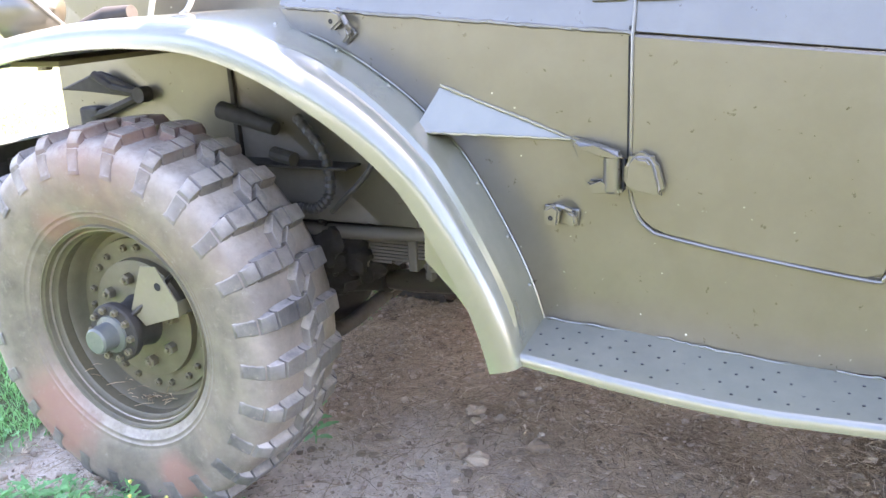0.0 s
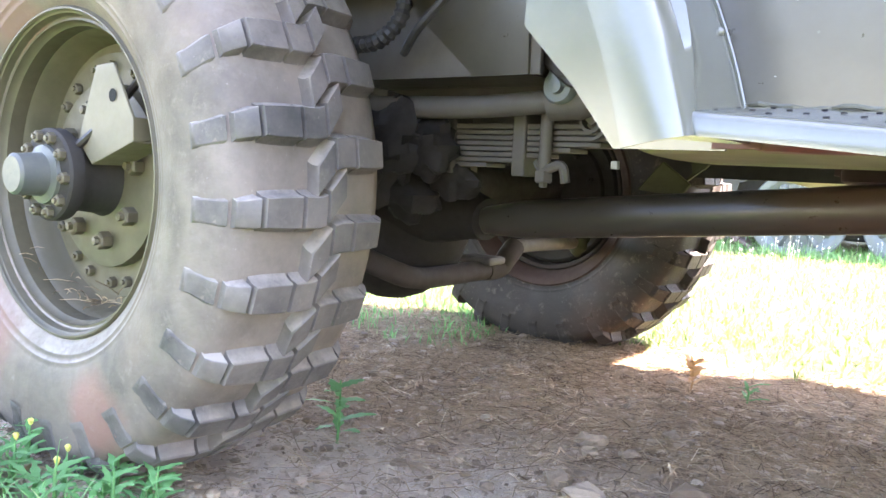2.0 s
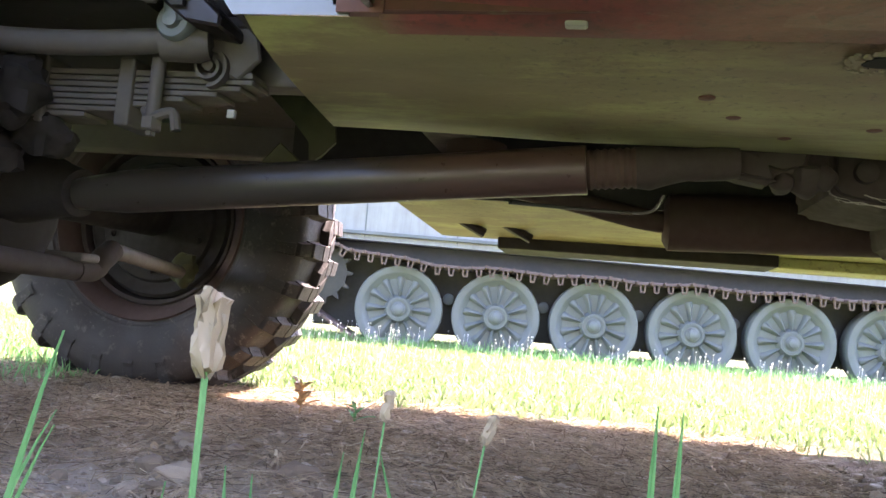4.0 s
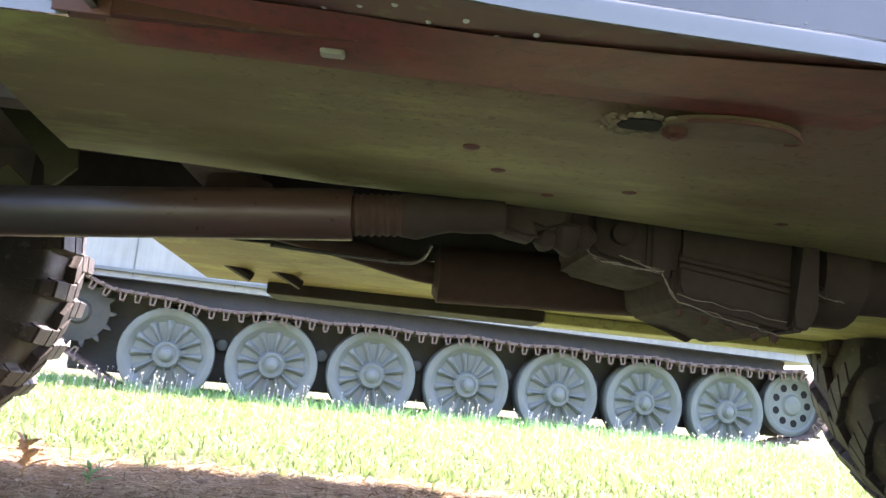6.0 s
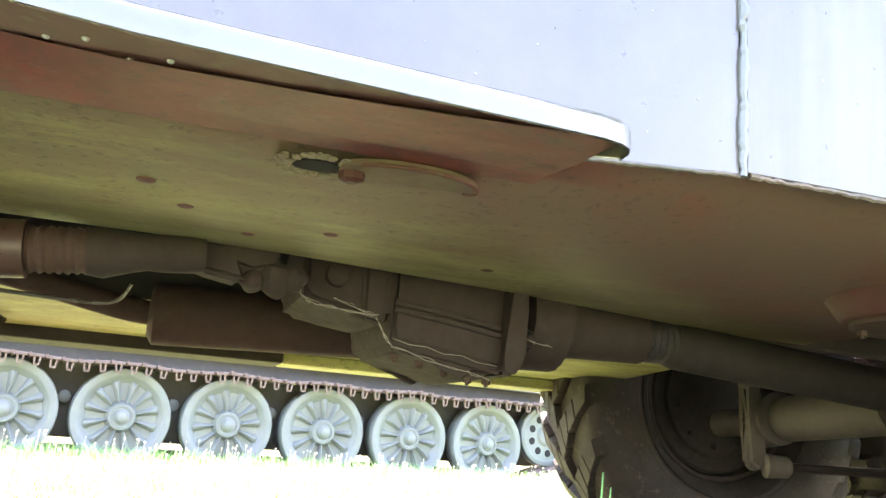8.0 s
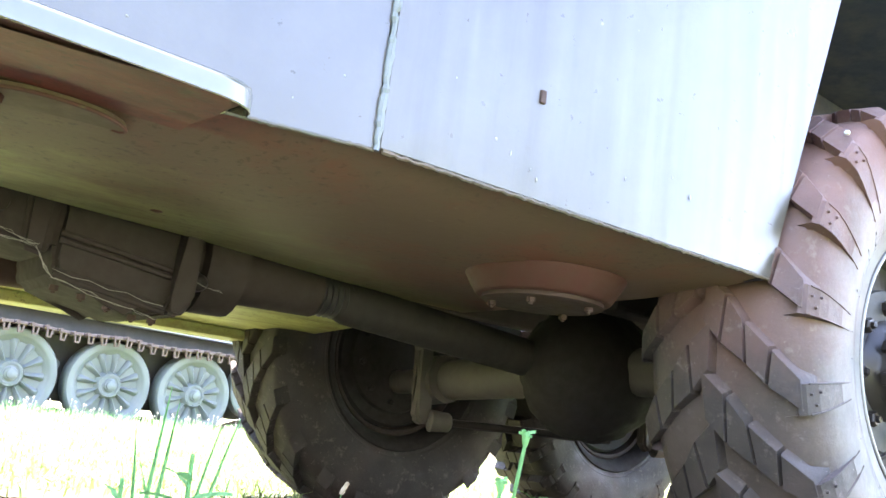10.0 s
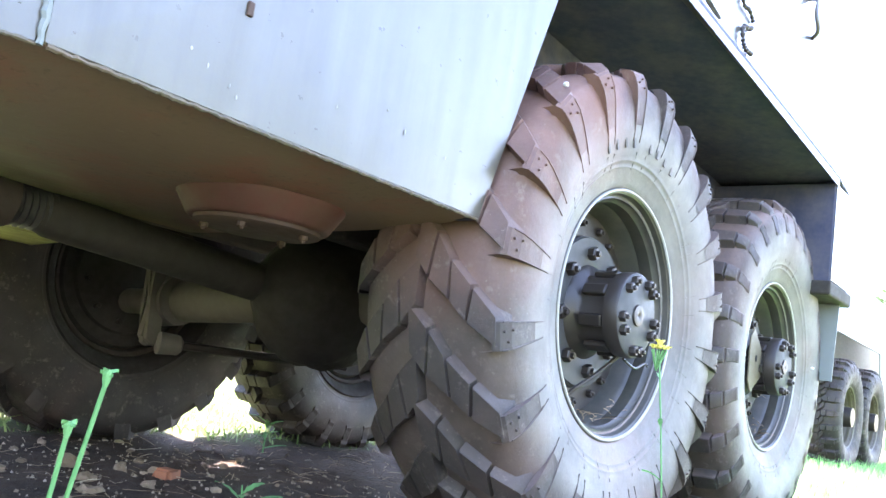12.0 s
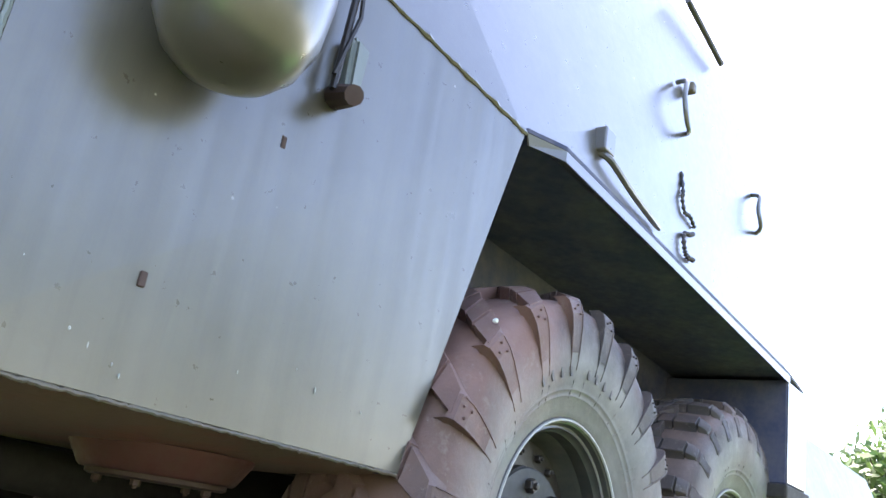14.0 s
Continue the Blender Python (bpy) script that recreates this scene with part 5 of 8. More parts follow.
part("edge_rod", tube([(4.06, 0.150, 2.325), (4.40, 0.145, 2.275)], 0.011, 8), STEEL_DARK, truck, "dark rod along the hull top")

# bullet-shaped cover and latch on the rear side plate
bm = bmesh.new()
add_lathe(bm, [(0.0005, -1.030), (0.03, -1.033), (0.06, -1.046), (0.085, -1.07), (0.104, -1.11), (0.112, -1.17), (0.112, -1.42), (0.06, -1.46), (0.0005, -1.47)], 36, Matrix.Translation((2.31, 0.02, -0.035)) @ Matrix.Rotation(radians(-90), 4, "X"))
pod = part("pod", bm, OLIVE, truck, "rounded olive pod on the hull side", True)
part("pod_strap", box(2.23, 2.43, 0.09, 0.13, 1.20, 1.24, 0.004), OLIVE_DARK, pod)
latch = part("latch", prism([(2.545, 0.06, 1.225), (2.585, 0.06, 1.215), (2.578, 0.06, 1.115), (2.548, 0.06, 1.10)], (0, 0.035, 0), 0.008), TANK, truck, "grey latch handle")
part("latch_rod", tube([(2.528, 0.07, 1.12), (2.538, 0.065, 1.40)], 0.006, 8), STEEL_DARK, latch)
part("latch_wire", tube([(2.520, 0.065, 1.14), (2.545, 0.06, 1.25), (2.53, 0.06, 1.40)], 0.004, 6), STEEL_DARK, latch)
part("latch_foot", tube([(2.535, 0.03, 1.105), (2.555, 0.09, 1.125)], [0.016, 0.02], 10), RUST_BROWN, latch)
for x, z in ((2.337, 0.763), (2.487, 1.017), (2.603, 1.22)):
    yy = HY + (0.078 - HY) * (x - 2.106) / 0.73 - 0.004
    part("stud", box(x - 0.005, x + 0.005, yy - 0.006, yy + 0.002, z - 0.010, z + 0.010, 0.002), RUST_BROWN, truck, "small rusty stud")

bm = bmesh.new()
rnd = random.Random(14)
for x, z in [(2.296, 0.671), (2.33, 0.657)] + [(rnd.uniform(2.14, 2.86), rnd.uniform(0.63, 1.2)) for _ in range(26)]:
    yy = HY + (0.078 - HY) * (x - 2.106) / 0.73 - 0.0046
    r = rnd.uniform(0.0014, 0.0034)
    add_lathe(bm, [(r, 0.0), (r * 0.7, -0.0006), (0.0003, -0.0007)], 6, Matrix.Translation((x, yy, z)) @ Matrix.Diagonal((rnd.uniform(0.4, 1.0), 1, rnd.uniform(0.8, 2.0), 1)))
tagged(part("paint_chips", bm, PALE_METAL, truck, "small pale paint blisters"), kind="stuff")
bm = bmesh.new()
for x, z in [(rnd.uniform(1.12, 2.05), rnd.uniform(0.63, 0.92)) for _ in range(34)]:
    r = rnd.uniform(0.0008, 0.0020)
    add_lathe(bm, [(r, 0.0), (r * 0.7, -0.0006), (0.0003, -0.0007)], 6, Matrix.Translation((x, HY - 0.0002 - (0.006 if x > 1.32 and z > 0.86 else 0), z)) @ Matrix.Diagonal((rnd.uniform(0.6, 1.5), 1, rnd.uniform(0.5, 1.2), 1)))
tagged(part("paint_chips", bm, PALE_METAL, truck, "small pale paint chips"), kind="stuff")

# ---- running gear ----
def lumpy(bm, cuts, amount, seed):
    """Rough casting: cut finer and pushed about by noise."""
    bmesh.ops.subdivide_edges(bm, edges=[e for e in bm.edges if e.calc_length() > 0.03], cuts=cuts, use_grid_fill=True)
    bm.normal_update()
    for v in bm.verts:
        v.co += v.normal * amount * (noise.noise(v.co * 22 + Vector((seed, 0, 0))) + 0.5 * noise.noise(v.co * 55 + Vector((0, seed, 0))))
    return bm



def lump(c, size, seed):
    bm = bmesh.new()
    bmesh.ops.create_uvsphere(bm, u_segments=18, v_segments=12, radius=1.0, matrix=Matrix.Translation(c) @ Matrix.Diagonal((*size, 1)))
    for v in bm.verts:
        v.co += (v.co - Vector(c)) * 0.5 * noise.noise(v.co * 35 + Vector((seed, 0, 0)))
    return bm


make_wheel(truck, 0.0, 0.112, 0.517, "ndt", True, "front", 0.06, True)
make_wheel(truck, 3.355, 0.185, 0.522, "chevron", True, "rear", 0.1)
make_wheel(truck, 4.49, 0.205, 0.522, "ndt", True, "rear", 0.2, True)
make_wheel(truck, 0.01, 1.77, 0.492, "ndt", False, "front", 0.3)
make_wheel(truck, 3.235, 1.82, 0.515, "chevron", False, "rear", 0.2)
make_wheel(truck, 4.31, 1.83, 0.515, "ndt", False, "rear", 0.5)

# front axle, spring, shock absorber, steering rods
axle = part("front_axle", tube([(0.0, 0.22, 0.517), (0.0, 0.34, 0.517), (0.0, 0.36, 0.50), (0.0, 0.75, 0.50), (0.0, 0.80, 0.50), (0.0, 1.7, 0.51)], [0.10, 0.11, 0.065, 0.065, 0.065, 0.065], 20), AXLE_SHADE_GRIME, truck, "dark front axle", True)
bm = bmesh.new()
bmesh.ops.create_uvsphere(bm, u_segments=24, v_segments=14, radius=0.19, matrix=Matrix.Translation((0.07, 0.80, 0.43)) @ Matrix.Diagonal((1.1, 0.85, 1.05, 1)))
part("differential", bm, AXLE_SHADE_GRIME, axle, "", True)
part("diff_flange", tube([(0.14, 0.76, 0.48), (0.36, 0.74, 0.455), (0.40, 0.73, 0.45)], [0.12, 0.052, 0.046], 18), AXLE_SHADE_GRIME, axle, "", True)
part("knuckle", tube([(0.0, 0.30, 0.36), (0.0, 0.30, 0.68)], [0.055, 0.06], 16), AXLE_SHADE_GRIME, axle, "", True)
part("spring_seat", box(0.14, 0.40, 0.54, 0.68, 0.54, 0.66, 0.02), AXLE_SHADE_GRIME, axle)
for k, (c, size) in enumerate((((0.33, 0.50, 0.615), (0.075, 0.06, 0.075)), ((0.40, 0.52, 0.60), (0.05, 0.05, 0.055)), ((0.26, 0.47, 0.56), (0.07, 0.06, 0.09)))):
    part("knuckle_casting", lumpy(lump(c, size, 2.0 + k), 1, 0.010, k), AXLE_SHADE_GRIME, axle, "rough grimy casting beside the spring", True)
part("bump_stop", lump((0.40, 0.60, 0.535), (0.055, 0.05, 0.04), 3), AXLE_SHADE_GRIME, axle, "", True)
part("bump_stop", lump((0.30, 0.58, 0.50), (0.07, 0.06, 0.05), 4), AXLE_SHADE_GRIME, axle, "", True)

spring = part("leaf_spring", box(-0.70, 0.80, 0.565, 0.635, 0.636, 0.646, 0.002), CHASSIS_GREY, truck, "stacked leaf spring")
for k in range(1, 8):
    x1 = (0.80, 0.80, 0.78, 0.74, 0.68, 0.62, 0.56, 0.50)[k]
    z = 0.636 - 0.0105 * k
    part("leaf", box(-x1 + 0.1, x1, 0.565, 0.635, z, z + 0.0088, 0.002), CHASSIS_GREY, spring)
for x, w in ((0.41, 0.016), (0.575, 0.014)):
    part("spring_clamp", box(x - w, x + w, 0.556, 0.644, 0.548, 0.665, 0.004), CHASSIS_GREY, spring)
part("u_bolt", tube([(0.640, 0.548, 0.66), (0.638, 0.548, 0.555)], 0.012, 12), CHASSIS_GREY, spring, "", True)
part("clip_bolt", tube(smooth_path([(0.62, 0.555, 0.575), (0.64, 0.545, 0.562), (0.675, 0.545, 0.57), (0.685, 0.545, 0.54)]), 0.009, 8), CHASSIS_GREY, spring, "", True)
bm = bmesh.new()
add_nut(bm, (0.638, 0.548, 0.56), (0, 0, -1), 0.018, 0.022)
part("nut", bm, CHASSIS_GREY, spring)
part("spring_end_tag", box(0.765, 0.778, 0.556, 0.566, 0.568, 0.582, 0.001), PALE_METAL, spring)
# rolled eye at the end of the main leaf, its pin and bracket
bm = bmesh.new()
rows = []
for k in range(46):
    a = radians(-90 + 640 * k / 45)
    r = 0.036 - 0.024 * k / 45
    rows.append([bm.verts.new((0.728 + rr * math.cos(a), y, 0.652 + rr * math.sin(a))) for rr, y in ((r, 0.548), (r, 0.632), (r - 0.0055, 0.632), (r - 0.0055, 0.548))])
for A, B in zip(rows, rows[1:]):
    for k in range(4):
        bm.faces.new((A[k], A[(k + 1) % 4], B[(k + 1) % 4], B[k]))
bm.faces.new(rows[0])
bm.faces.new(rows[-1])
part("spring_eye", bm, CHASSIS_GREY, spring, "rolled eye of the main leaf", True)
part("eye_pin", tube([(0.728, 0.546, 0.652), (0.728, 0.64, 0.652)], 0.009, 12), CHASSIS_GREY, spring, "", True)
hanger = part("spring_hanger", prism([(0.66, 0.56, 0.72), (0.80, 0.56, 0.72), (0.812, 0.56, 0.668), (0.775, 0.56, 0.632), (0.735, 0.56, 0.655), (0.70, 0.56, 0.66)], (0, 0.012, 0), 0.003), CHASSIS_GREY, truck, "dusty spring hanger plate")
part("hanger_tab", prism([(0.64, 0.47, 0.76), (0.70, 0.47, 0.78), (0.78, 0.47, 0.71), (0.78, 0.47, 0.69), (0.72, 0.47, 0.70)], (0, 0.09, 0), 0.004), STEEL_DARK, hanger)

shock = part("shock_absorber", tube(smooth_path([(-0.10, 0.46, 0.690), (0.20, 0.48, 0.676), (0.48, 0.51, 0.672), (0.69, 0.52, 0.684)]), [0.021] * 17 + [0.017, 0.009], 16), CHASSIS_GREY, truck, "olive shock absorber tube", True)
part("link", tube([(0.694, 0.494, 0.70), (0.684, 0.494, 0.745), (0.668, 0.494, 0.81)], [0.020, 0.015, 0.017], 14), TANK, shock, "", True)
part("link_eye", lathe([(0.030, 0.03), (0.030, -0.005), (0.026, -0.010), (0.014, -0.010), (0.012, -0.020), (0.0005, -0.022)], 24, Matrix.Translation((0.692, 0.494, 0.704))), TANK, shock, "grey link eye", True)
part("pivot", tube([(0.66, 0.52, 0.676), (0.715, 0.53, 0.680), (0.735, 0.535, 0.682)], [0.028, 0.030, 0.024], 14), CHASSIS_GREY, shock, "", True)

steer = part("drag_link", tube(smooth_path([(0.06, 0.30, 0.47), (0.22, 0.40, 0.41), (0.30, 0.52, 0.345), (0.285, 0.64, 0.316), (0.27, 0.80, 0.311), (0.255, 0.96, 0.309)]), 0.024, 14), GEAR_GRIME, truck, "bent steering rod", True)
part("rod_fork", tube(smooth_path([(0.258, 0.94, 0.308), (0.262, 1.0, 0.312), (0.270, 1.02, 0.338), (0.266, 1.06, 0.362)]), [0.026] * 12 + [0.027] * 7, 12), GEAR_GRIME, steer, "", True)
part("rod_end", tube(smooth_path([(0.266, 1.05, 0.362), (0.235, 1.18, 0.358), (0.19, 1.40, 0.347), (0.15, 1.60, 0.338)]), 0.019, 12), CHASSIS_GREY, steer, "", True)
part("ball_joint", lump((0.145, 1.63, 0.350), (0.042, 0.04, 0.05), 7), MOSS_DARK, steer, "mossy ball joint", True)
part("joint_box", box(0.20, 0.30, 0.90, 0.97, 0.325, 0.345, 0.008), CHASSIS_GREY, steer)

# front propeller shaft, gearbox, rear shaft
S0, S1 = Vector((0.40, 0.725, 0.448)), Vector((1.375, 0.70, 0.542))
sd = (S1 - S0).normalized()
shaft = part("propeller_shaft", tube([S0, S0 + sd * 0.10, S0 + sd * 0.14, S0 + sd * 0.945], [0.03, 0.04, 0.040, 0.040], 24), SHAFT_REDDENED, truck, "worn olive propeller shaft", True)
part("red_sleeve", tube([S0 + sd * 0.68, S0 + sd * 0.95], [0.0405, 0.0412], 24), SHAFT_REDDENED, shaft, "reddish brown shaft end", True)
bpts, brads = [], []
for i in range(15):
    bpts.append(S0 + sd * (0.95 + 0.006 * i))
    brads.append(0.0345 if i % 2 else 0.031)
part("rubber_boot", tube(bpts, brads, 20), RUST_BROWN, shaft, "pleated brown boot", True)
part("yoke", lumpy(tube([S0 + sd * (1.03 + 0.02 * k) for k in range(9)], [0.034, 0.036, 0.032, 0.030, 0.027, 0.027, 0.028, 0.028, 0.026], 18), 1, 0.004, 4), GEAR_GRIME, shaft, "", True)
joint = part("universal_joint", cast([(1.525, 0.590), (1.535, 0.556), (1.575, 0.540), (1.640, 0.529), (1.655, 0.545), (1.62, 0.560), (1.60, 0.592)], 0.70, 0.76, 0.010), GEAR_GRIME, truck, "greasy universal joint", True)
part("joint_fork", cast([(1.60, 0.598), (1.612, 0.560), (1.655, 0.548), (1.690, 0.560), (1.700, 0.600)], 0.705, 0.75, 0.008), GEAR_GRIME, joint, "", True)
for k, (x, z, r) in enumerate(((1.655, 0.541, 0.020), (1.690, 0.546, 0.026), (1.722, 0.552, 0.022), (1.60, 0.572, 0.028))):
    part("joint_lug", lump((x, 0.735, z), (r, 0.035, r), 3.0 * k), GEAR_GRIME, joint, "", True)
gear_side = [(1.900, 0.655), (1.898, 0.500), (1.912, 0.468), (1.955, 0.458), (2.035, 0.440), (2.050, 0.433), (2.090, 0.433), (2.115, 0.462), (2.118, 0.655)]
gear = part("gearbox", lumpy(cast(gear_side, 0.80, 1.12, 0.012), 3, 0.004, 1), GEAR_GRIME, truck, "oily cast gearbox", True)
part("gearbox_front", lumpy(cast([(1.745, 0.655), (1.742, 0.548), (1.758, 0.530), (1.880, 0.514), (1.905, 0.510), (1.905, 0.655)], 0.79, 1.06, 0.012), 3, 0.005, 2), GEAR_GRIME, gear, "", True)
part("gearbox_neck", cast([(1.842, 0.650), (1.846, 0.505), (1.885, 0.498), (1.892, 0.650)], 0.778, 0.80, 0.008), GEAR_GRIME, gear, "", True)
part("gearbox_flange", cast([(2.108, 0.655), (2.104, 0.470), (2.090, 0.440), (2.118, 0.436), (2.140, 0.470), (2.140, 0.655)], 0.765, 1.14, 0.007), GEAR_GRIME, gear, "", True)
for z0, z1 in ((0.546, 0.520), (0.534, 0.508), (0.482, 0.452), (0.474, 0.444)):
    part("rib", tube([(1.905, 0.797, z0), (2.0, 0.796, z0 * 0.55 + z1 * 0.45), (2.10, 0.795, z1)], [0.0055, 0.0055, 0.0055], 8), GEAR_GRIME, gear, "", True)
part("boss", lathe([(0.020, 0.0), (0.018, -0.012), (0.008, -0.014), (0.0005, -0.014)], 14, Matrix.Translation((1.800, 0.792, 0.575))), GEAR_GRIME, gear, "", True)
part("gearbox_rear", tube([(2.14, 0.90, 0.56), (2.165, 0.90, 0.56), (2.170, 0.90, 0.56), (2.25, 0.90, 0.56), (2.262, 0.90, 0.558), (2.30, 0.90, 0.556), (2.44, 0.90, 0.548)], [0.075, 0.075, 0.098, 0.096, 0.066, 0.062, 0.050], 22), GEAR_GRIME, gear, "", True)
part("rear_bearing", lump((2.155, 0.83, 0.515), (0.022, 0.03, 0.020), 9), STEEL_DARK, gear, "", True)
for x, z in ((1.915, 0.455), (1.96, 0.448), (2.005, 0.438), (2.05, 0.428), (2.085, 0.428)):
    shared("bolt", BOLT_HEX, gear, Matrix.Translation((x, 0.815, z + 0.004)) @ down)
# old cobwebs hang along the lower edges
rnd = random.Random(63)
for p, q, n in (((1.752, 0.782, 0.528), (1.865, 0.775, 0.513), 3), ((1.80, 0.782, 0.536), (1.872, 0.772, 0.515), 2), ((1.868, 0.772, 0.512), (1.900, 0.785, 0.470), 3), ((1.902, 0.782, 0.470), (2.03, 0.782, 0.440), 2), ((1.90, 0.79, 0.482), (2.09, 0.785, 0.455), 1), ((2.03, 0.785, 0.440), (2.085, 0.785, 0.430), 2), ((2.13, 0.775, 0.506), (2.20, 0.80, 0.500), 2), ((1.735, 0.775, 0.545), (1.755, 0.775, 0.522), 2)):
    for k in range(n):
        pts = []
        for i in range(7):
            t = i / 6
            v = Vector(p).lerp(Vector(q), t) + Vector((rnd.uniform(-1, 1) * 0.004, rnd.uniform(-1, 1) * 0.004, rnd.uniform(-1, 1) * 0.0030 - 0.006 * t * (1 - t)))
            pts.append(v)
        part("cobweb", tube(pts, [0.0003 + 0.0005 * rnd.random() for _ in pts], 5), COBWEB, gear, "dusty pale cobweb strand" if k == 0 else "")
part("brake_line", tube(smooth_path([(1.20, 0.86, 0.500), (1.40, 0.86, 0.494), (1.46, 0.86, 0.500), (1.48, 0.86, 0.53)]), 0.0035, 6), SHAFT, gear)
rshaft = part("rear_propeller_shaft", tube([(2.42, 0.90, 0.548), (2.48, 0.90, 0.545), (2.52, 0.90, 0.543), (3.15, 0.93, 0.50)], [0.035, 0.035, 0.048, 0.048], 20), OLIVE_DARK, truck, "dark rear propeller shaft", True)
bpts = [Vector((2.44 + 0.007 * i, 0.90, 0.547)) for i in range(12)]
part("rubber_boot", tube(bpts, [0.045 if i % 2 else 0.037 for i in range(12)], 18), RUBBER_BLACK, rshaft, "", True)
muffler = part("muffler", tube([(1.505, 1.24, 0.53), (1.515, 1.24, 0.53), (2.06, 1.24, 0.55), (2.07, 1.24, 0.55)], [0.045, 0.064, 0.064, 0.045], 24), RUST_BROWN, truck, "rusty brown muffler", True)
part("exhaust_pipe", tube(smooth_path([(1.0, 1.15, 0.60), (1.25, 1.2, 0.57), (1.45, 1.23, 0.535), (1.52, 1.24, 0.53)]), 0.025, 12), RUST_BROWN, muffler, "", True)
for y in (0.62, 1.30):
    part("frame_rail", box(-0.9, 5.0, y, y + 0.06, 0.64, 0.735, 0.006), CHASSIS_GREY, truck, "dark chassis rail")
part("cross_member", box(0.98, 1.10, 0.66, 1.30, 0.66, 0.72, 0.01), FLOOR_DARK, truck)
strap = bmesh.new()
rows = []
for x, z, t in ((0.715, 0.735, 0.0), (0.745, 0.700, 0.1), (0.785, 0.660, 0.4), (0.812, 0.625, 0.8), (0.812, 0.590, 1.0), (0.785, 0.562, 1.0)):
    rows.append([strap.verts.new((x + dx, 0.85 + 0.05 * t + dy, z + dz)) for dx, dy, dz in ((-0.030, 0, -0.022), (0.022, 0.0, 0.016), (0.022, 0.010, 0.016), (-0.030, 0.010, -0.022))])
for A, B in zip(rows, rows[1:]):
    for k in range(4):
        strap.faces.new((A[k], A[(k + 1) % 4], B[(k + 1) % 4], B[k]))
strap.faces.new(rows[0])
strap.faces.new(rows[-1])
stay_ = part("mossy_stay", strap, MOSS_DARK, truck, "dark mossy green curved strap", True)
part("stay_foot", prism([(0.69, 0.84, 0.530), (0.742, 0.84, 0.590), (0.795, 0.86, 0.545), (0.775, 0.86, 0.520)], (0, 0.010, 0.0), 0.002), MOSS_DARK, stay_)
part("bowl", tube([(1.12, 0.92, 0.62), (1.12, 0.92, 0.565), (1.12, 0.92, 0.55)], [0.06, 0.06, 0.035], 18), RUST_BROWN, truck, "", True)
for p in ((0.92, 1.60, 0.55), (1.05, 1.62, 0.545)):
    part("hanger_arm", tube([(p[0], p[1], p[2] + 0.03), (p[0] + 0.12, p[1] + 0.05, p[2] - 0.03)], 0.014, 8), STEEL_DARK, truck)

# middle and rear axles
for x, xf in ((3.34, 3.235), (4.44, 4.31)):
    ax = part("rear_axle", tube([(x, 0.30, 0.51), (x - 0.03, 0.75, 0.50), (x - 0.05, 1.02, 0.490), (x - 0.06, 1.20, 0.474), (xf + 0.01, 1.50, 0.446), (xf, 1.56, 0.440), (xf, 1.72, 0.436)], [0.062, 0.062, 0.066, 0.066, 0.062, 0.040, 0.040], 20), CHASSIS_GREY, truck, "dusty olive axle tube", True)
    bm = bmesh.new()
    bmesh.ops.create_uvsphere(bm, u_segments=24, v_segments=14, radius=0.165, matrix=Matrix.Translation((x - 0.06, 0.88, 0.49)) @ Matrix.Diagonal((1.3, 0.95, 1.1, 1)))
    part("differential", lumpy(bm, 1, 0.012, x), AXLE_SHADE_GRIME, ax, "", True)
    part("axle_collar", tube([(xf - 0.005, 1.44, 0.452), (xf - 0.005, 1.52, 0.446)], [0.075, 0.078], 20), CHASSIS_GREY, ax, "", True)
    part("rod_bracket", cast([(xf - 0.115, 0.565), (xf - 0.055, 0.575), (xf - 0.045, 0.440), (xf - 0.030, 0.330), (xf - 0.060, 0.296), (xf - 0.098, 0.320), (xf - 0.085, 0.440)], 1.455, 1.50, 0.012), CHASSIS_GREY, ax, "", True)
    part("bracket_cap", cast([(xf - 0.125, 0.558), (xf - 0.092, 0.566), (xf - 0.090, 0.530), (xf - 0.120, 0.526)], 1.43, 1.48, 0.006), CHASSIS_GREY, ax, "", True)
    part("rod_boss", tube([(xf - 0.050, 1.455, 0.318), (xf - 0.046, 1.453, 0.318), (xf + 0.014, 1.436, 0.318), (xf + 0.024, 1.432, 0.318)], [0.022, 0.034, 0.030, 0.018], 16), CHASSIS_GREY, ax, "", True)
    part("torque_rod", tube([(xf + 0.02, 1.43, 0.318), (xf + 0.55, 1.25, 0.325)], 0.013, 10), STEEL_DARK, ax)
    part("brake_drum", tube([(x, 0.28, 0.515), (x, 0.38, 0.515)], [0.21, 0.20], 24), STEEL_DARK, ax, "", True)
part("rear_spring", box(3.0, 4.8, 0.55, 0.63, 0.60, 0.68, 0.01), OLIVE_DARK, truck, "rear leaf spring pack")

# front details
bump_bm = bmesh.new()
add_prism(bump_bm, [(-0.98, 0.085, 0.785), (-0.98, 0.085, 0.90), (-0.94, 0.55, 0.905), (-0.94, 1.41, 0.905), (-0.98, 1.96, 0.90), (-0.98, 1.96, 0.785), (-0.94, 1.41, 0.66), (-0.94, 0.55, 0.66)], (0.012, 0, 0))
bumper = part("bumper", bump_bm, OLIVE_DARK, truck, "dark pressed steel bumper")
# paler than the bumper face: sunlight on the top put into its colour
part("bumper_flange", prism([(-0.98, 0.085, 0.90), (-0.94, 0.55, 0.905), (-0.94, 1.41, 0.905), (-0.98, 1.96, 0.90), (-0.90, 1.96, 0.90), (-0.84, 1.41, 0.905), (-0.84, 0.55, 0.905), (-0.90, 0.085, 0.90)], (0, 0, 0.008)), TANK, bumper, "top flange toned pale for sunlight")
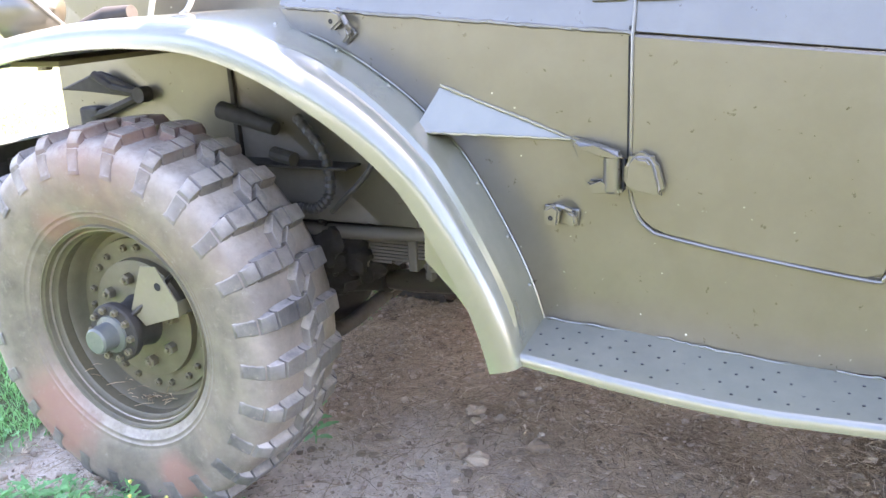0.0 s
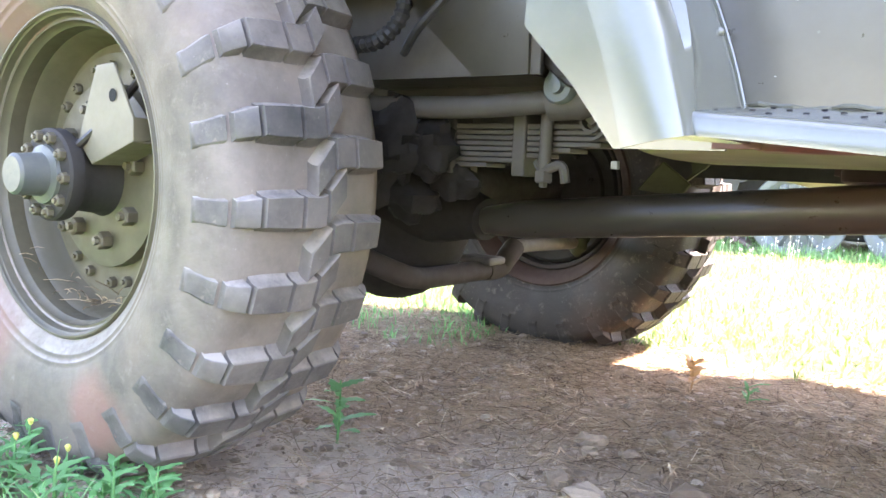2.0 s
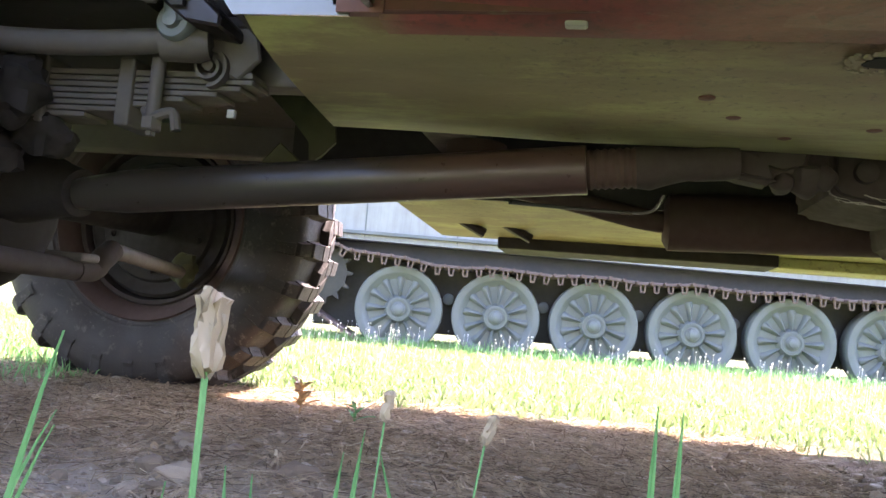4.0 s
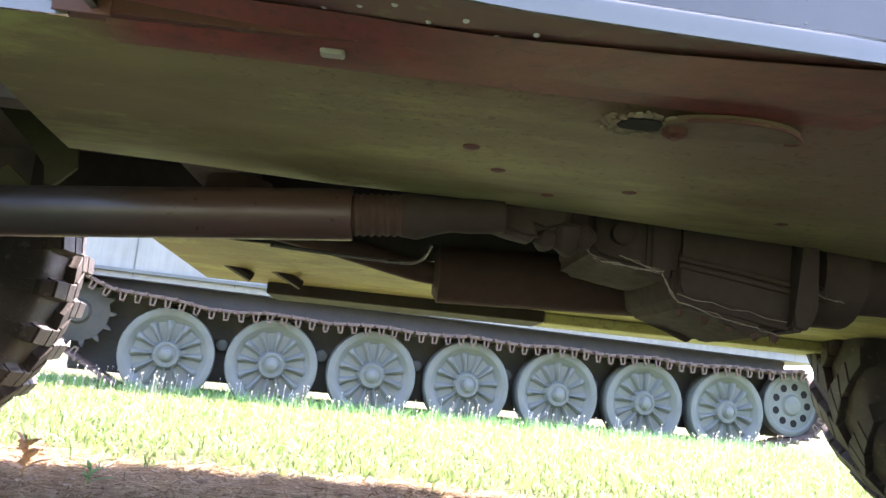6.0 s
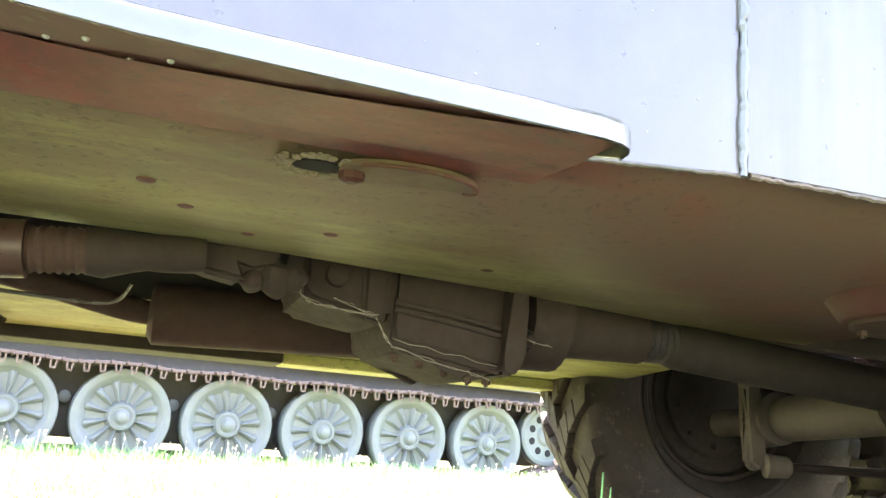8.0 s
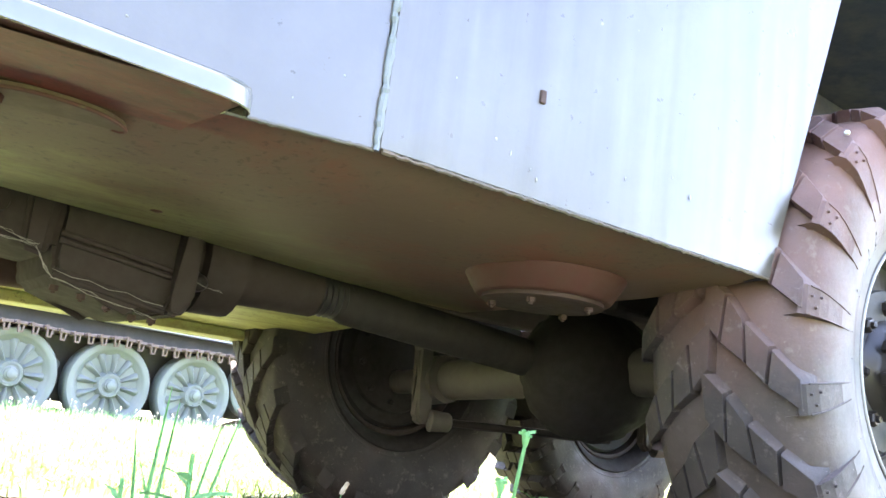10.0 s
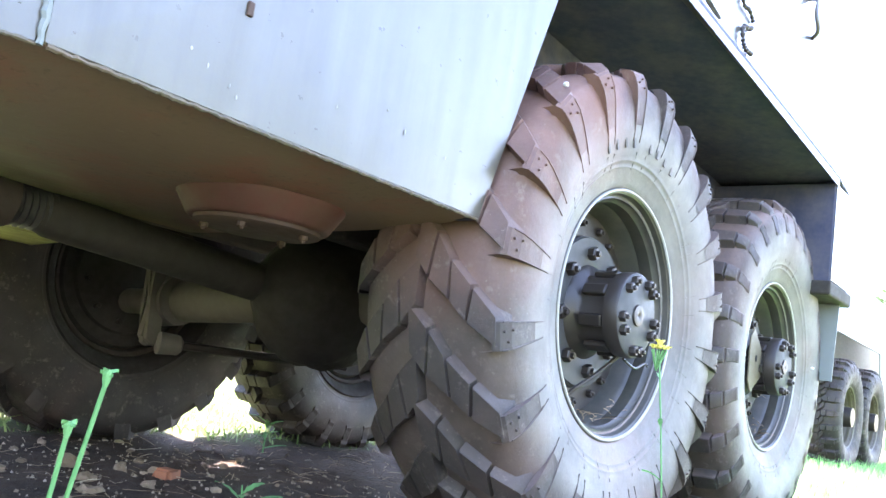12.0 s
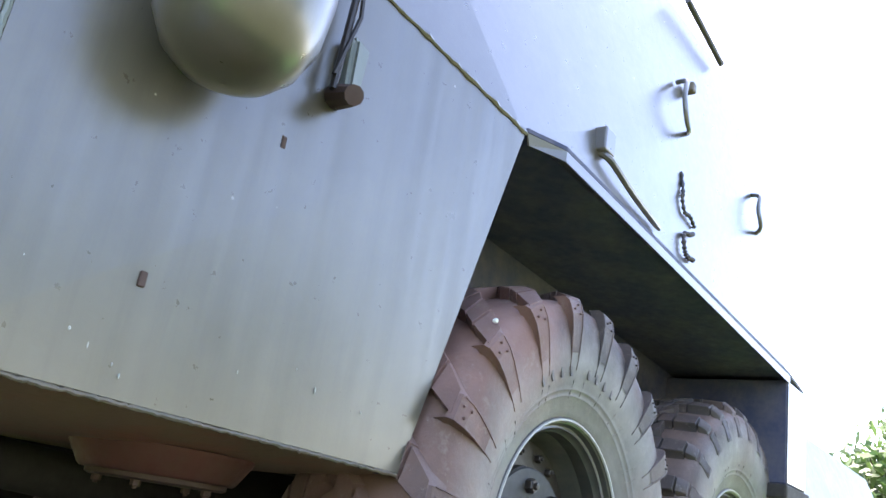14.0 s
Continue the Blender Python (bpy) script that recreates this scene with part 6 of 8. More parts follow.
part("bumper_flange", prism([(-0.98, 0.085, 0.785), (-0.94, 0.55, 0.66), (-0.86, 0.55, 0.66), (-0.90, 0.085, 0.785)], (0, 0, 0.006)), OLIVE_DARK, bumper)
for y in (0.46, 1.44):
    part("bumper_arm", box(-0.95, -0.4, y, y + 0.06, 0.72, 0.84, 0.006), OLIVE_DARK, bumper)
stay = part("tow_bracket", prism([(-0.555, 0.40, 1.085), (-0.40, 0.42, 1.14), (-0.25, 0.445, 1.075), (-0.26, 0.445, 1.055), (-0.42, 0.42, 1.075)], (0, 0.02, 0), 0.005), OLIVE_DARK, truck, "forked dark bracket on the engine housing")
part("bracket_leg", tube([(-0.42, 0.42, 1.13), (-0.36, 0.43, 1.09), (-0.25, 0.44, 1.07)], 0.014, 8), OLIVE_DARK, stay)
part("bracket_leg", tube([(-0.45, 0.42, 1.0), (-0.38, 0.43, 1.02), (-0.26, 0.44, 1.062)], 0.014, 8), OLIVE_DARK, stay)
part("bracket_boss", tube([(-0.25, 0.42, 1.068), (-0.25, 0.46, 1.068)], 0.024, 14), OLIVE_DARK, stay)
part("bracket_foot", box(-0.50, -0.42, 0.41, 0.46, 0.90, 1.03, 0.01), OLIVE_DARK, stay)
part("heat_pipe", tube([(0.06, 0.42, 1.03), (0.26, 0.40, 0.985)], [0.026, 0.02], 14), OLIVE_DARK, truck, "", True)
hose = smooth_path([(0.33, 0.40, 1.02), (0.42, 0.38, 0.93), (0.44, 0.37, 0.83), (0.40, 0.36, 0.78), (0.33, 0.37, 0.775)], 10)
part("ribbed_hose", tube(hose, [0.016 if i % 2 else 0.012 for i in range(len(hose))], 10), RUBBER_BLACK, truck, "ribbed black hose")
part("cable", tube(smooth_path([(0.60, 0.40, 0.98), (0.55, 0.39, 0.88), (0.47, 0.38, 0.80), (0.42, 0.40, 0.76)]), 0.008, 8), RUBBER_BLACK, truck)
part("linkage", tube([(0.26, 0.38, 0.92), (0.34, 0.36, 0.91)], 0.02, 10), OLIVE_DARK, truck)
part("fender_brace", box(-0.30, -0.12, 0.05, 0.46, 1.19, 1.205, 0.003), OLIVE_PLATE, truck)
lamp = part("headlamp", lathe([(0.0005, 0.10), (0.05, 0.085), (0.085, 0.04), (0.095, -0.01), (0.10, -0.02), (0.095, -0.035), (0.0005, -0.045)], 28, Matrix.Translation((-0.34, 0.17, 1.33)) @ Matrix.Rotation(radians(-90), 4, "Z")), OLIVE, truck, "olive headlamp on the fender", True)
part("lamp_guard", tube(smooth_path([(-0.20, 0.16, 1.28), (-0.24, 0.10, 1.36), (-0.36, 0.08, 1.46)]), 0.007, 8), OLIVE, lamp)
part("lamp_foot", tube([(-0.32, 0.17, 1.17), (-0.32, 0.17, 1.25)], 0.02, 10), OLIVE, lamp)
part("pipe_loop", tube(smooth_path([(0.06, 0.20, 1.30), (0.10, 0.19, 1.36), (0.16, 0.19, 1.39), (0.21, 0.19, 1.34), (0.17, 0.18, 1.295), (0.05, 0.20, 1.29), (-0.12, 0.2, 1.275)]), 0.007, 8), PALE_METAL, truck, "looped pale cable")
part("horn", tube([(-0.16, 0.22, 1.26), (-0.10, 0.22, 1.30), (-0.02, 0.22, 1.31)], [0.05, 0.03, 0.02], 14), OLIVE_DARK, truck, "", True)

# ---- tracked vehicle beyond the truck ----
T0 = Vector((-0.278, 6.03, 0.30))
TA = math.atan2(0.13, 0.79)
tank = root("tracked_vehicle", "grey-green tracked armoured vehicle parked on the grass", "tracked vehicle", Matrix.Translation((T0.x, T0.y, 0)) @ Matrix.Rotation(TA, 4, "Z"))
PITCH, WZ = 0.80, 0.30


def road_wheel_mesh():
    bm = bmesh.new()
    add_lathe(bm, [(0.30, 0.16), (0.352, 0.155), (0.362, 0.14), (0.362, 0.0), (0.355, -0.012), (0.315, -0.014), (0.300, -0.010), (0.292, 0.0), (0.286, 0.006), (0.278, 0.010),
                   (0.255, 0.034), (0.12, 0.034), (0.10, -0.006), (0.095, -0.016), (0.075, -0.016), (0.068, -0.010), (0.055, -0.012), (0.048, -0.030), (0.03, -0.034), (0.0005, -0.034)], 60)
    return finish(bm, "road_wheel", TANK, True)


def wheel_rib_mesh():
    bm = bmesh.new()
    rows = []
    for r, w, h in ((0.102, 0.012, 0.000), (0.14, 0.018, -0.012), (0.20, 0.027, -0.016), (0.245, 0.036, -0.008), (0.270, 0.042, 0.012)):
        rows.append([bm.verts.new((r, 0.036 + (h - 0.036) * (1 - k * k), k * w)) for k in (-1, -0.5, 0, 0.5, 1)])
    for A, B in zip(rows, rows[1:]):
        for k in range(4):
            bm.faces.new((A[k], A[k + 1], B[k + 1], B[k]))
    return finish(bm, "wheel_rib", TANK, True)


RW = road_wheel_mesh()
RWRIB = wheel_rib_mesh()
RWHUB = finish(lathe([(0.040, -0.030), (0.038, -0.046), (0.028, -0.052), (0.0005, -0.054)], 20), "hub_cap", TANK, True)
RWNUT = nut_mesh("nut", 0.008, 0.008, TANK)
for i in range(7):
    w = shared("road_wheel", RW, tank, Matrix.Translation((PITCH * i, 0, WZ)) @ turn_y(0.13 * i))
    shared("hub_cap", RWHUB, w, Matrix())
    for k in range(12):
        shared("wheel_rib", RWRIB, w, turn_y(2 * math.pi * k / 12))
    for k in range(8):
        a = 2 * math.pi * k / 8
        shared("nut", RWNUT, w, Matrix.Translation((0.085 * math.cos(a), -0.014, 0.085 * math.sin(a))))
# idler with round holes, drive sprocket with teeth
bm = bmesh.new()
add_lathe(bm, [(0.16, 0.12), (0.27, 0.12), (0.28, 0.10), (0.28, 0.0), (0.265, -0.01), (0.24, -0.01), (0.225, 0.004), (0.10, 0.004), (0.08, -0.02), (0.0005, -0.03)], 48)
idler = part("idler_wheel", bm, TANK, tank, "grey-green idler wheel with round holes", True, Matrix.Translation((PITCH * 6 + 0.66, 0.02, 0.42)))
HOLE = finish(lathe([(0.034, 0.0), (0.0005, 0.0)], 18), "wheel_hole", BLACK)
for k in range(9):
    a = 2 * math.pi * k / 9
    shared("wheel_hole", HOLE, idler, Matrix.Translation((0.165 * math.cos(a), 0.0025, 0.165 * math.sin(a))))
bm = bmesh.new()
add_lathe(bm, [(0.10, 0.06), (0.22, 0.05), (0.225, 0.0), (0.18, -0.01), (0.10, -0.02), (0.08, -0.05), (0.0005, -0.05)], 40)
# the sprocket takes the lower hull's painted shade too
sprocket = part("drive_sprocket", bm, LOWER_HULL, tank, "toothed drive sprocket", True, Matrix.Translation((-0.68, 0.02, 0.56)))
TOOTH = finish(prism([(0.212, 0.0, -0.026), (0.212, 0.0, 0.026), (0.262, 0.0, 0.013), (0.276, 0.0, 0.006), (0.276, 0.0, -0.006), (0.262, 0.0, -0.013)], (0, 0.035, 0), 0.003), "tooth", LOWER_HULL)
for k in range(14):
    shared("tooth", TOOTH, sprocket, turn_y(2 * math.pi * k / 14))

# track: links along the upper run, round both ends and on the ground
path = [(-0.68, 0.84)]
for k in range(25):
    x = -0.68 + (PITCH * 6 + 1.34) * (k + 1) / 26
    edge = max(0.0, 1 - (x + 0.68) / 0.9) * 0.10 + max(0.0, 1 - (PITCH * 6 + 0.66 - x) / 0.7) * 0.03
    path.append((x, 0.685 + edge + 0.012 * math.cos(2 * math.pi * x / PITCH)))
path.append((PITCH * 6 + 0.66, 0.725))
for a in (60, 30, 0, -30, -60):
    path.append((PITCH * 6 + 0.66 + 0.30 * math.cos(radians(a)), 0.42 + 0.30 * math.sin(radians(a))))
path.append((PITCH * 6 + 0.2, -0.03))
path.append((-0.2, -0.03))
for a in (230, 200, 170, 140, 110):
    path.append((-0.68 + 0.29 * math.cos(radians(a)), 0.56 + 0.29 * math.sin(radians(a))))
path.append(path[0])
LINK = 0.111
link_bm = bmesh.new()
add_box(link_bm, -0.046, 0.046, -0.10, 0.24, -0.012, 0.012, 0.004)
add_box(link_bm, -0.060, -0.040, -0.13, 0.24, -0.016, 0.016, 0.006)
add_tube(link_bm, [(-0.052, -0.165, 0.004), (-0.052, -0.11, 0.004)], 0.013, 8)
LINK_ME = finish(link_bm, "track_link", TRACK)
horn_bm = bmesh.new()
for dx in (-0.020, 0.020):
    add_prism(horn_bm, [(dx - 0.008, -0.095, -0.010), (dx + 0.008, -0.095, -0.010), (dx + 0.005 - dx * 0.25, -0.095, -0.070), (dx - 0.005 - dx * 0.25, -0.095, -0.070)], (0, 0.02, 0))
add_prism(horn_bm, [(-0.021, -0.095, -0.060), (0.021, -0.095, -0.060), (0.017, -0.095, -0.074), (-0.017, -0.095, -0.074)], (0, 0.02, 0))
HORN_ME = finish(horn_bm, "guide_horn", TRACK)
track = part("track", box(-0.2, PITCH * 6 + 0.2, -0.08, 0.22, -0.05, -0.043, 0), TRACK, tank, "rusty steel track with guide horns")
acc = 0.0
for (x0, z0), (x1, z1) in zip(path, path[1:]):
    L = math.hypot(x1 - x0, z1 - z0)
    while acc <= L:
        t = acc / L
        a = math.atan2(z1 - z0, x1 - x0)
        x, z = x0 + (x1 - x0) * t, z0 + (z1 - z0) * t
        mm = Matrix.Translation((x, 0.0, z)) @ Matrix.Rotation(-a, 4, "Y")
        shared("track_link", LINK_ME, track, mm)
        if z > 0.2:
            shared("guide_horn", HORN_ME, track, mm)
        acc += LINK
    acc -= L
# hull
part("lower_hull", box(-0.75, PITCH * 6 + 0.75, 0.26, 2.3, 0.12, 0.86, 0.02), LOWER_HULL, tank, "lower hull darkened for the shade behind the wheels")
hb = bmesh.new()
add_prism(hb, [(-1.25, 0.10, 0.86), (PITCH * 6 + 1.1, 0.10, 0.82), (PITCH * 6 + 1.1, 0.10, 1.35), (-0.3, 0.10, 1.35), (-1.9, 0.10, 1.0)], (0, 2.6, 0))
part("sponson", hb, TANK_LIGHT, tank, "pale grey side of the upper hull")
part("side_skirt", box(-0.9, PITCH * 6 + 0.9, 0.06, 0.10, 0.90, 0.93, 0.004), TANK, tank)
for i in range(8):
    part("hull_seam", box(-0.35 + i * 0.78, -0.34 + i * 0.78, 0.094, 0.100, 0.88, 1.33, 0), TANK, tank)
for i in range(7):
    part("bump_stop", lathe([(0.05, -0.05), (0.045, -0.08), (0.02, -0.09), (0.0005, -0.09)], 16, Matrix.Translation((PITCH * (i + 0.5), 0.28, 0.42))), TANK, tank, "", True)

# ---- ground: one sheet, fine near the truck ----


def axis(lo, hi, fine, far):
    a = list(np.arange(lo, hi + 1e-6, fine))
    step, x = fine, hi
    right = []
    while x < far:
        step *= 1.35
        x += step
        right.append(x)
    step, x = fine, lo
    left = []
    while x > -far:
        step *= 1.35
        x -= step
        left.append(x)
    return np.array(left[::-1] + a + right)


def bare_at(x, y):
    """1 on the bare soil under and beside the truck, 0 on turf."""
    n = 0.13 * noise.noise(Vector((x * 2.1, y * 2.1, 0.3))) + 0.07 * noise.noise(Vector((x * 6.0, y * 6.0, 4.3)))
    lo = -0.14 if x < 0.25 else (-0.14 - min(1.0, (x - 0.25) / 0.5) * 0.34)
    if x > 3.0:
        lo += min(1.0, (x - 3.0) / 1.5) * 0.50
    d = min(y - lo, 1.74 - y, x + 0.72 - 0.15 * (y < 0.4), 5.15 - x)
    return max(0.0, min(1.0, 0.5 + (d + n) / 0.16))


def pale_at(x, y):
    """1 on the dry dusty soil beside the front wheel that carries painted sky light, 0 on the darker litter under the
    hull.
    """
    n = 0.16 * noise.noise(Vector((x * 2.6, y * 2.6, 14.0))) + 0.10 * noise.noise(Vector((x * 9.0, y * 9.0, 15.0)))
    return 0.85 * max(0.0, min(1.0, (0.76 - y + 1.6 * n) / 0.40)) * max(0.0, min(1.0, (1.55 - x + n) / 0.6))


def height(x, y):
    b = bare_at(x, y)
    h = 0.012 * noise.noise(Vector((x * 1.7, y * 1.7, 1.0))) + 0.007 * noise.noise(Vector((x * 7, y * 7, 2.0))) + (0.007 * noise.noise(Vector((x * 19, y * 19, 3.0))) + 0.005 * noise.noise(Vector((x * 43, y * 43, 5.0)))) * b
    return h + 0.012 * (1 - b) - 0.004


gx, gy = axis(-1.6, 5.4, 0.02, 420), axis(-1.3, 2.6, 0.02, 420)
co, bare = [], []
for y in gy:
    for x in gx:
        near = -1.7 < x < 5.5 and -1.4 < y < 2.7
        b = bare_at(x, y) if near else 0.0
        co.append((x, y, height(x, y) if near else 0.01 * noise.noise(Vector((x * 0.7, y * 0.7, 1.0)))))
        bare.append(b)
nx = len(gx)
faces = [(j * nx + i, j * nx + i + 1, (j + 1) * nx + i + 1, (j + 1) * nx + i) for j in range(len(gy) - 1) for i in range(nx - 1)]
me = bpy.data.meshes.new("ground")
me.from_pydata(co, [], faces)
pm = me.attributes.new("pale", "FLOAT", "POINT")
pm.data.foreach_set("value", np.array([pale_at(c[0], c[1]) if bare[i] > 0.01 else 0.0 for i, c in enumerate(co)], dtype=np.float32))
# mask of the painted shade, rising towards the tail
dm = me.attributes.new("tail_shade", "FLOAT", "POINT")
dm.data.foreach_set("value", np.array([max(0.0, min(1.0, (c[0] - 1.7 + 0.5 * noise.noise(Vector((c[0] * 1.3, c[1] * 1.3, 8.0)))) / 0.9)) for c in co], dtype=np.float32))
at = me.attributes.new("bare", "FLOAT", "POINT")
at.data.foreach_set("value", np.array(bare, dtype=np.float32))
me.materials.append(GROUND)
for p in me.polygons:
    p.use_smooth = True
tagged(new("ground", me), "bare brown soil under the truck and lawn around", "ground", kind="structure")


# ---- grass and plants ----
def blades(name, spots, material, label, h0, h1, width, lean, seed, category="grass", segs=2):
    """Many tapered, bent blades in one mesh."""
    rg = np.random.default_rng(seed)
    n = len(spots)
    P = np.array(spots, dtype=np.float64)
    h = rg.uniform(h0, h1, n) * rg.uniform(0.6, 1.0, n)
    a = rg.uniform(0, 2 * np.pi, n)
    b = rg.uniform(0, 2 * np.pi, n)
    ln = rg.uniform(0.1, 1.0, n) * lean * h
    w = width * rg.uniform(0.6, 1.3, n)
    dx, dy = np.cos(a) * w / 2, np.sin(a) * w / 2
    V = []
    for t, ww in ((0.0, 1.0), (0.5, 0.8), (1.0, 0.0)) if segs == 2 else ((0.0, 1.0), (1.0, 0.0)):
        c = P + np.stack([np.cos(b) * ln * t * t, np.sin(b) * ln * t * t, h * t - 0.25 * ln * t * t], 1)
        if ww > 0:
            V.append(c - np.stack([dx * ww, dy * ww, 0 * dx], 1))
            V.append(c + np.stack([dx * ww, dy * ww, 0 * dx], 1))
        else:
            V.append(c)
    k = len(V)
    verts = np.stack(V, 1).reshape(-1, 3)
    base = (np.arange(n) * k)[:, None]
    tris = np.array([[0, 1, 3], [0, 3, 2], [2, 3, 4]]) if segs == 2 else np.array([[0, 1, 2]])
    F = (base[:, :, None] + tris[None]).reshape(-1, 3)
    me = bpy.data.meshes.new(name)
    me.vertices.add(len(verts))
    me.vertices.foreach_set("co", verts.astype(np.float32).ravel())
    me.loops.add(F.size)
    me.loops.foreach_set("vertex_index", F.astype(np.int32).ravel())
    me.polygons.add(len(F))
    me.polygons.foreach_set("loop_start", np.arange(0, F.size, 3, dtype=np.int32))
    me.update(calc_edges=True)
    me.validate()
    me.materials.append(material)
    return tagged(new(name, me), label, category, kind="stuff")


def scatter(n, x0, x1, y0, y1, seed, keep=None):
    rg = np.random.default_rng(seed)
    out = []
    for x, y in zip(rg.uniform(x0, x1, n), rg.uniform(y0, y1, n)):
        if keep is None or keep(x, y, rg.random()):
            near = -1.7 < x < 5.5 and -1.4 < y < 2.7
            out.append((x, y, height(x, y) if near else 0.0))
    return out


def turf_near(x, y, r):
    b = bare_at(x, y)
    clump = noise.noise(Vector((x * 3.1, y * 3.1, 7.0)))
    return r > b * 1.05 and r < 0.75 + clump * 0.6


blades("grass", scatter(52000, -1.7, 1.0, -1.3, 1.0, 11, lambda x, y, r: turf_near(x, y, r) and not (x > 0.9 and y < -0.6)), GRASS, "short patchy green grass beside the wheel", 0.025, 0.085, 0.005, 1.3, 12)
blades("grass", scatter(16000, 1.0, 5.4, -1.3, 0.4, 13, lambda x, y, r: turf_near(x, y, r)), GRASS, "short grass along the truck", 0.02, 0.07, 0.005, 0.7, 14)
blades("grass", scatter(70000, -3.5, 7.5, 1.5, 6.3, 15, lambda x, y, r: bare_at(x, y) < r * 0.9), LAWN, "sunlit lawn between truck and tracked vehicle", 0.02, 0.075, 0.008, 1.4, 16)
blades("grass", scatter(26000, -9.0, -1.6, -3.0, 7.0, 17), LAWN, "sunlit lawn in front of the truck", 0.03, 0.09, 0.010, 1.4, 18)
blades("grass", scatter(26000, 4.6, 14.0, -1.2, 1.4, 19, lambda x, y, r: bare_at(x, y) < 0.5), GRASS, "longer grass behind the truck", 0.06, 0.20, 0.010, 0.6, 20)
blades("grass", scatter(9000, 3.5, 5.7, -0.75, 0.14, 24, lambda x, y, r: r > 0.9 - (x - 3.4) * 0.5), GRASS, "longer grass beside the rear wheels", 0.05, 0.15, 0.006, 0.6, 25)
blades("grass", scatter(2600, -1.5, -0.05, 1.25, 2.2, 26, lambda x, y, r: r < 0.5 + 0.6 * noise.noise(Vector((x * 3, y * 3, 5.0)))), GRASS, "low green grass under the far front wheel", 0.03, 0.09, 0.006, 1.0, 27)
blades("grass", scatter(9000, -1.6, 6.5, 5.55, 6.6, 21), GRASS, "taller grass along the track", 0.06, 0.16, 0.006, 1.0, 22)


def litter(n, seed):
    """Dry needles, stalks and leaf scraps lying on the soil, in one mesh."""
    rg = np.random.default_rng(seed)
    vs, fs = [], []
    while len(fs) < n * 2:
        x, y = rg.uniform(-0.75, 5.1), rg.uniform(-0.55, 1.85)
        if bare_at(x, y) < 0.35 or (x > 1.9 and rg.random() < 0.98) or rg.random() < 0.85 * pale_at(x, y):
            continue
        a, L = rg.uniform(0, 6.283), rg.choice([0.02, 0.035, 0.055, 0.085, 0.13], p=[0.14, 0.26, 0.29, 0.21, 0.10])
        w = rg.uniform(0.0004, 0.0010) if L > 0.025 else rg.uniform(0.0008, 0.0024)
        bend = rg.normal(0, 0.35)
        px, py = x, y
        pts = []
        for k in range(3):
            z = height(px, py) + rg.uniform(0.002, 0.011) + (0.012 if k == 1 and rg.random() < 0.15 else 0)
            pts.append((px, py, z))
            px += math.cos(a) * L / 2
            py += math.sin(a) * L / 2
            a += bend
        sx, sy = -math.sin(a) * w, math.cos(a) * w
        b0 = len(vs)
        for p in pts:
            vs.append((p[0] - sx, p[1] - sy, p[2]))
            vs.append((p[0] + sx, p[1] + sy, p[2] + 0.001))
        fs += [(b0, b0 + 1, b0 + 3, b0 + 2), (b0 + 2, b0 + 3, b0 + 5, b0 + 4)]
    me = bpy.data.meshes.new("straw")
    me.from_pydata(vs, [], fs)
    me.materials.append(STRAW)
    tagged(new("straw", me), "dry needles, stalks and scraps on the soil", "straw", kind="stuff")


litter(30000, 23)

# pebbles and clods
def rough_ball(seed, sub):
    rnd = random.Random(seed)
    bm = bmesh.new()
    bmesh.ops.create_icosphere(bm, subdivisions=sub, radius=1.0)
    for v in bm.verts:
        v.co *= 0.95 + 0.45 * noise.noise(v.co * 1.7 + Vector((seed * 3.1, 0, 0))) + rnd.uniform(-0.06, 0.06)
        v.co.z *= 0.68
    return bm


def pebble_mesh(seed):
    return finish(rough_ball(seed, 2), "pebble", STONE)


PEB = [pebble_mesh(s) for s in range(6)]
rnd = random.Random(5)
bed = root("pebbles", "loose pale pebbles and clods on the soil", "pebbles", kind="stuff")
big = [(2.86, 1.24, 0.05), (2.95, 1.15, 0.035), (2.80, 1.05, 0.04), (2.90, 0.95, 0.03), (3.05, 1.15, 0.03), (2.72, 0.90, 0.035), (3.10, 1.30, 0.025), (2.65, 1.15, 0.03), (0.687, 0.70, 0.030), (1.05, 0.36, 0.018), (0.62, 0.44, 0.026), (0.78, 0.78, 0.018), (0.9, 0.62, 0.016), (1.15, 0.52, 0.024),
       (0.95, 0.22, 0.022), (0.55, 0.16, 0.02), (0.70, 0.12, 0.026), (1.2, 0.30, 0.02), (1.32, 0.16, 0.03), (0.85, 0.05, 0.02), (1.0, 0.50, 0.016), (0.72, 0.56, 0.016), (2.78, 0.72, 0.035), (2.70, 0.62, 0.040), (0.661, 0.758, 0.050), (0.782, 0.498, 0.060), (0.922, 0.628, 0.052), (0.717, 0.520, 0.045), (0.767, 0.921, 0.034), (0.757, 0.745, 0.034), (0.433, 0.526, 0.022), (0.762, 0.388, 0.03), (2.92, 0.70, 0.026), (2.62, 0.80, 0.028), (3.02, 0.86, 0.022), (2.55, 0.55, 0.03)]
small = []
while len(small) < 290:
    x, y = rnd.uniform(-0.5, 3.4), rnd.uniform(-0.4, 1.6)
    if bare_at(x, y) > 0.6:
        small.append((x, y, rnd.choice((0.005, 0.006, 0.007, 0.009, 0.012, 0.015))))
for x, y, r in [(x, y, r * 0.62) for x, y, r in big] + small:
    shared("pebble", rnd.choice(PEB), bed, Matrix.Translation((x, y, height(x, y) + r * 0.25)) @ Matrix.Rotation(rnd.uniform(0, 6.28), 4, "Z") @ Matrix.Diagonal((r * rnd.uniform(0.8, 1.3), r, r * rnd.uniform(0.8, 1.1), 1)))


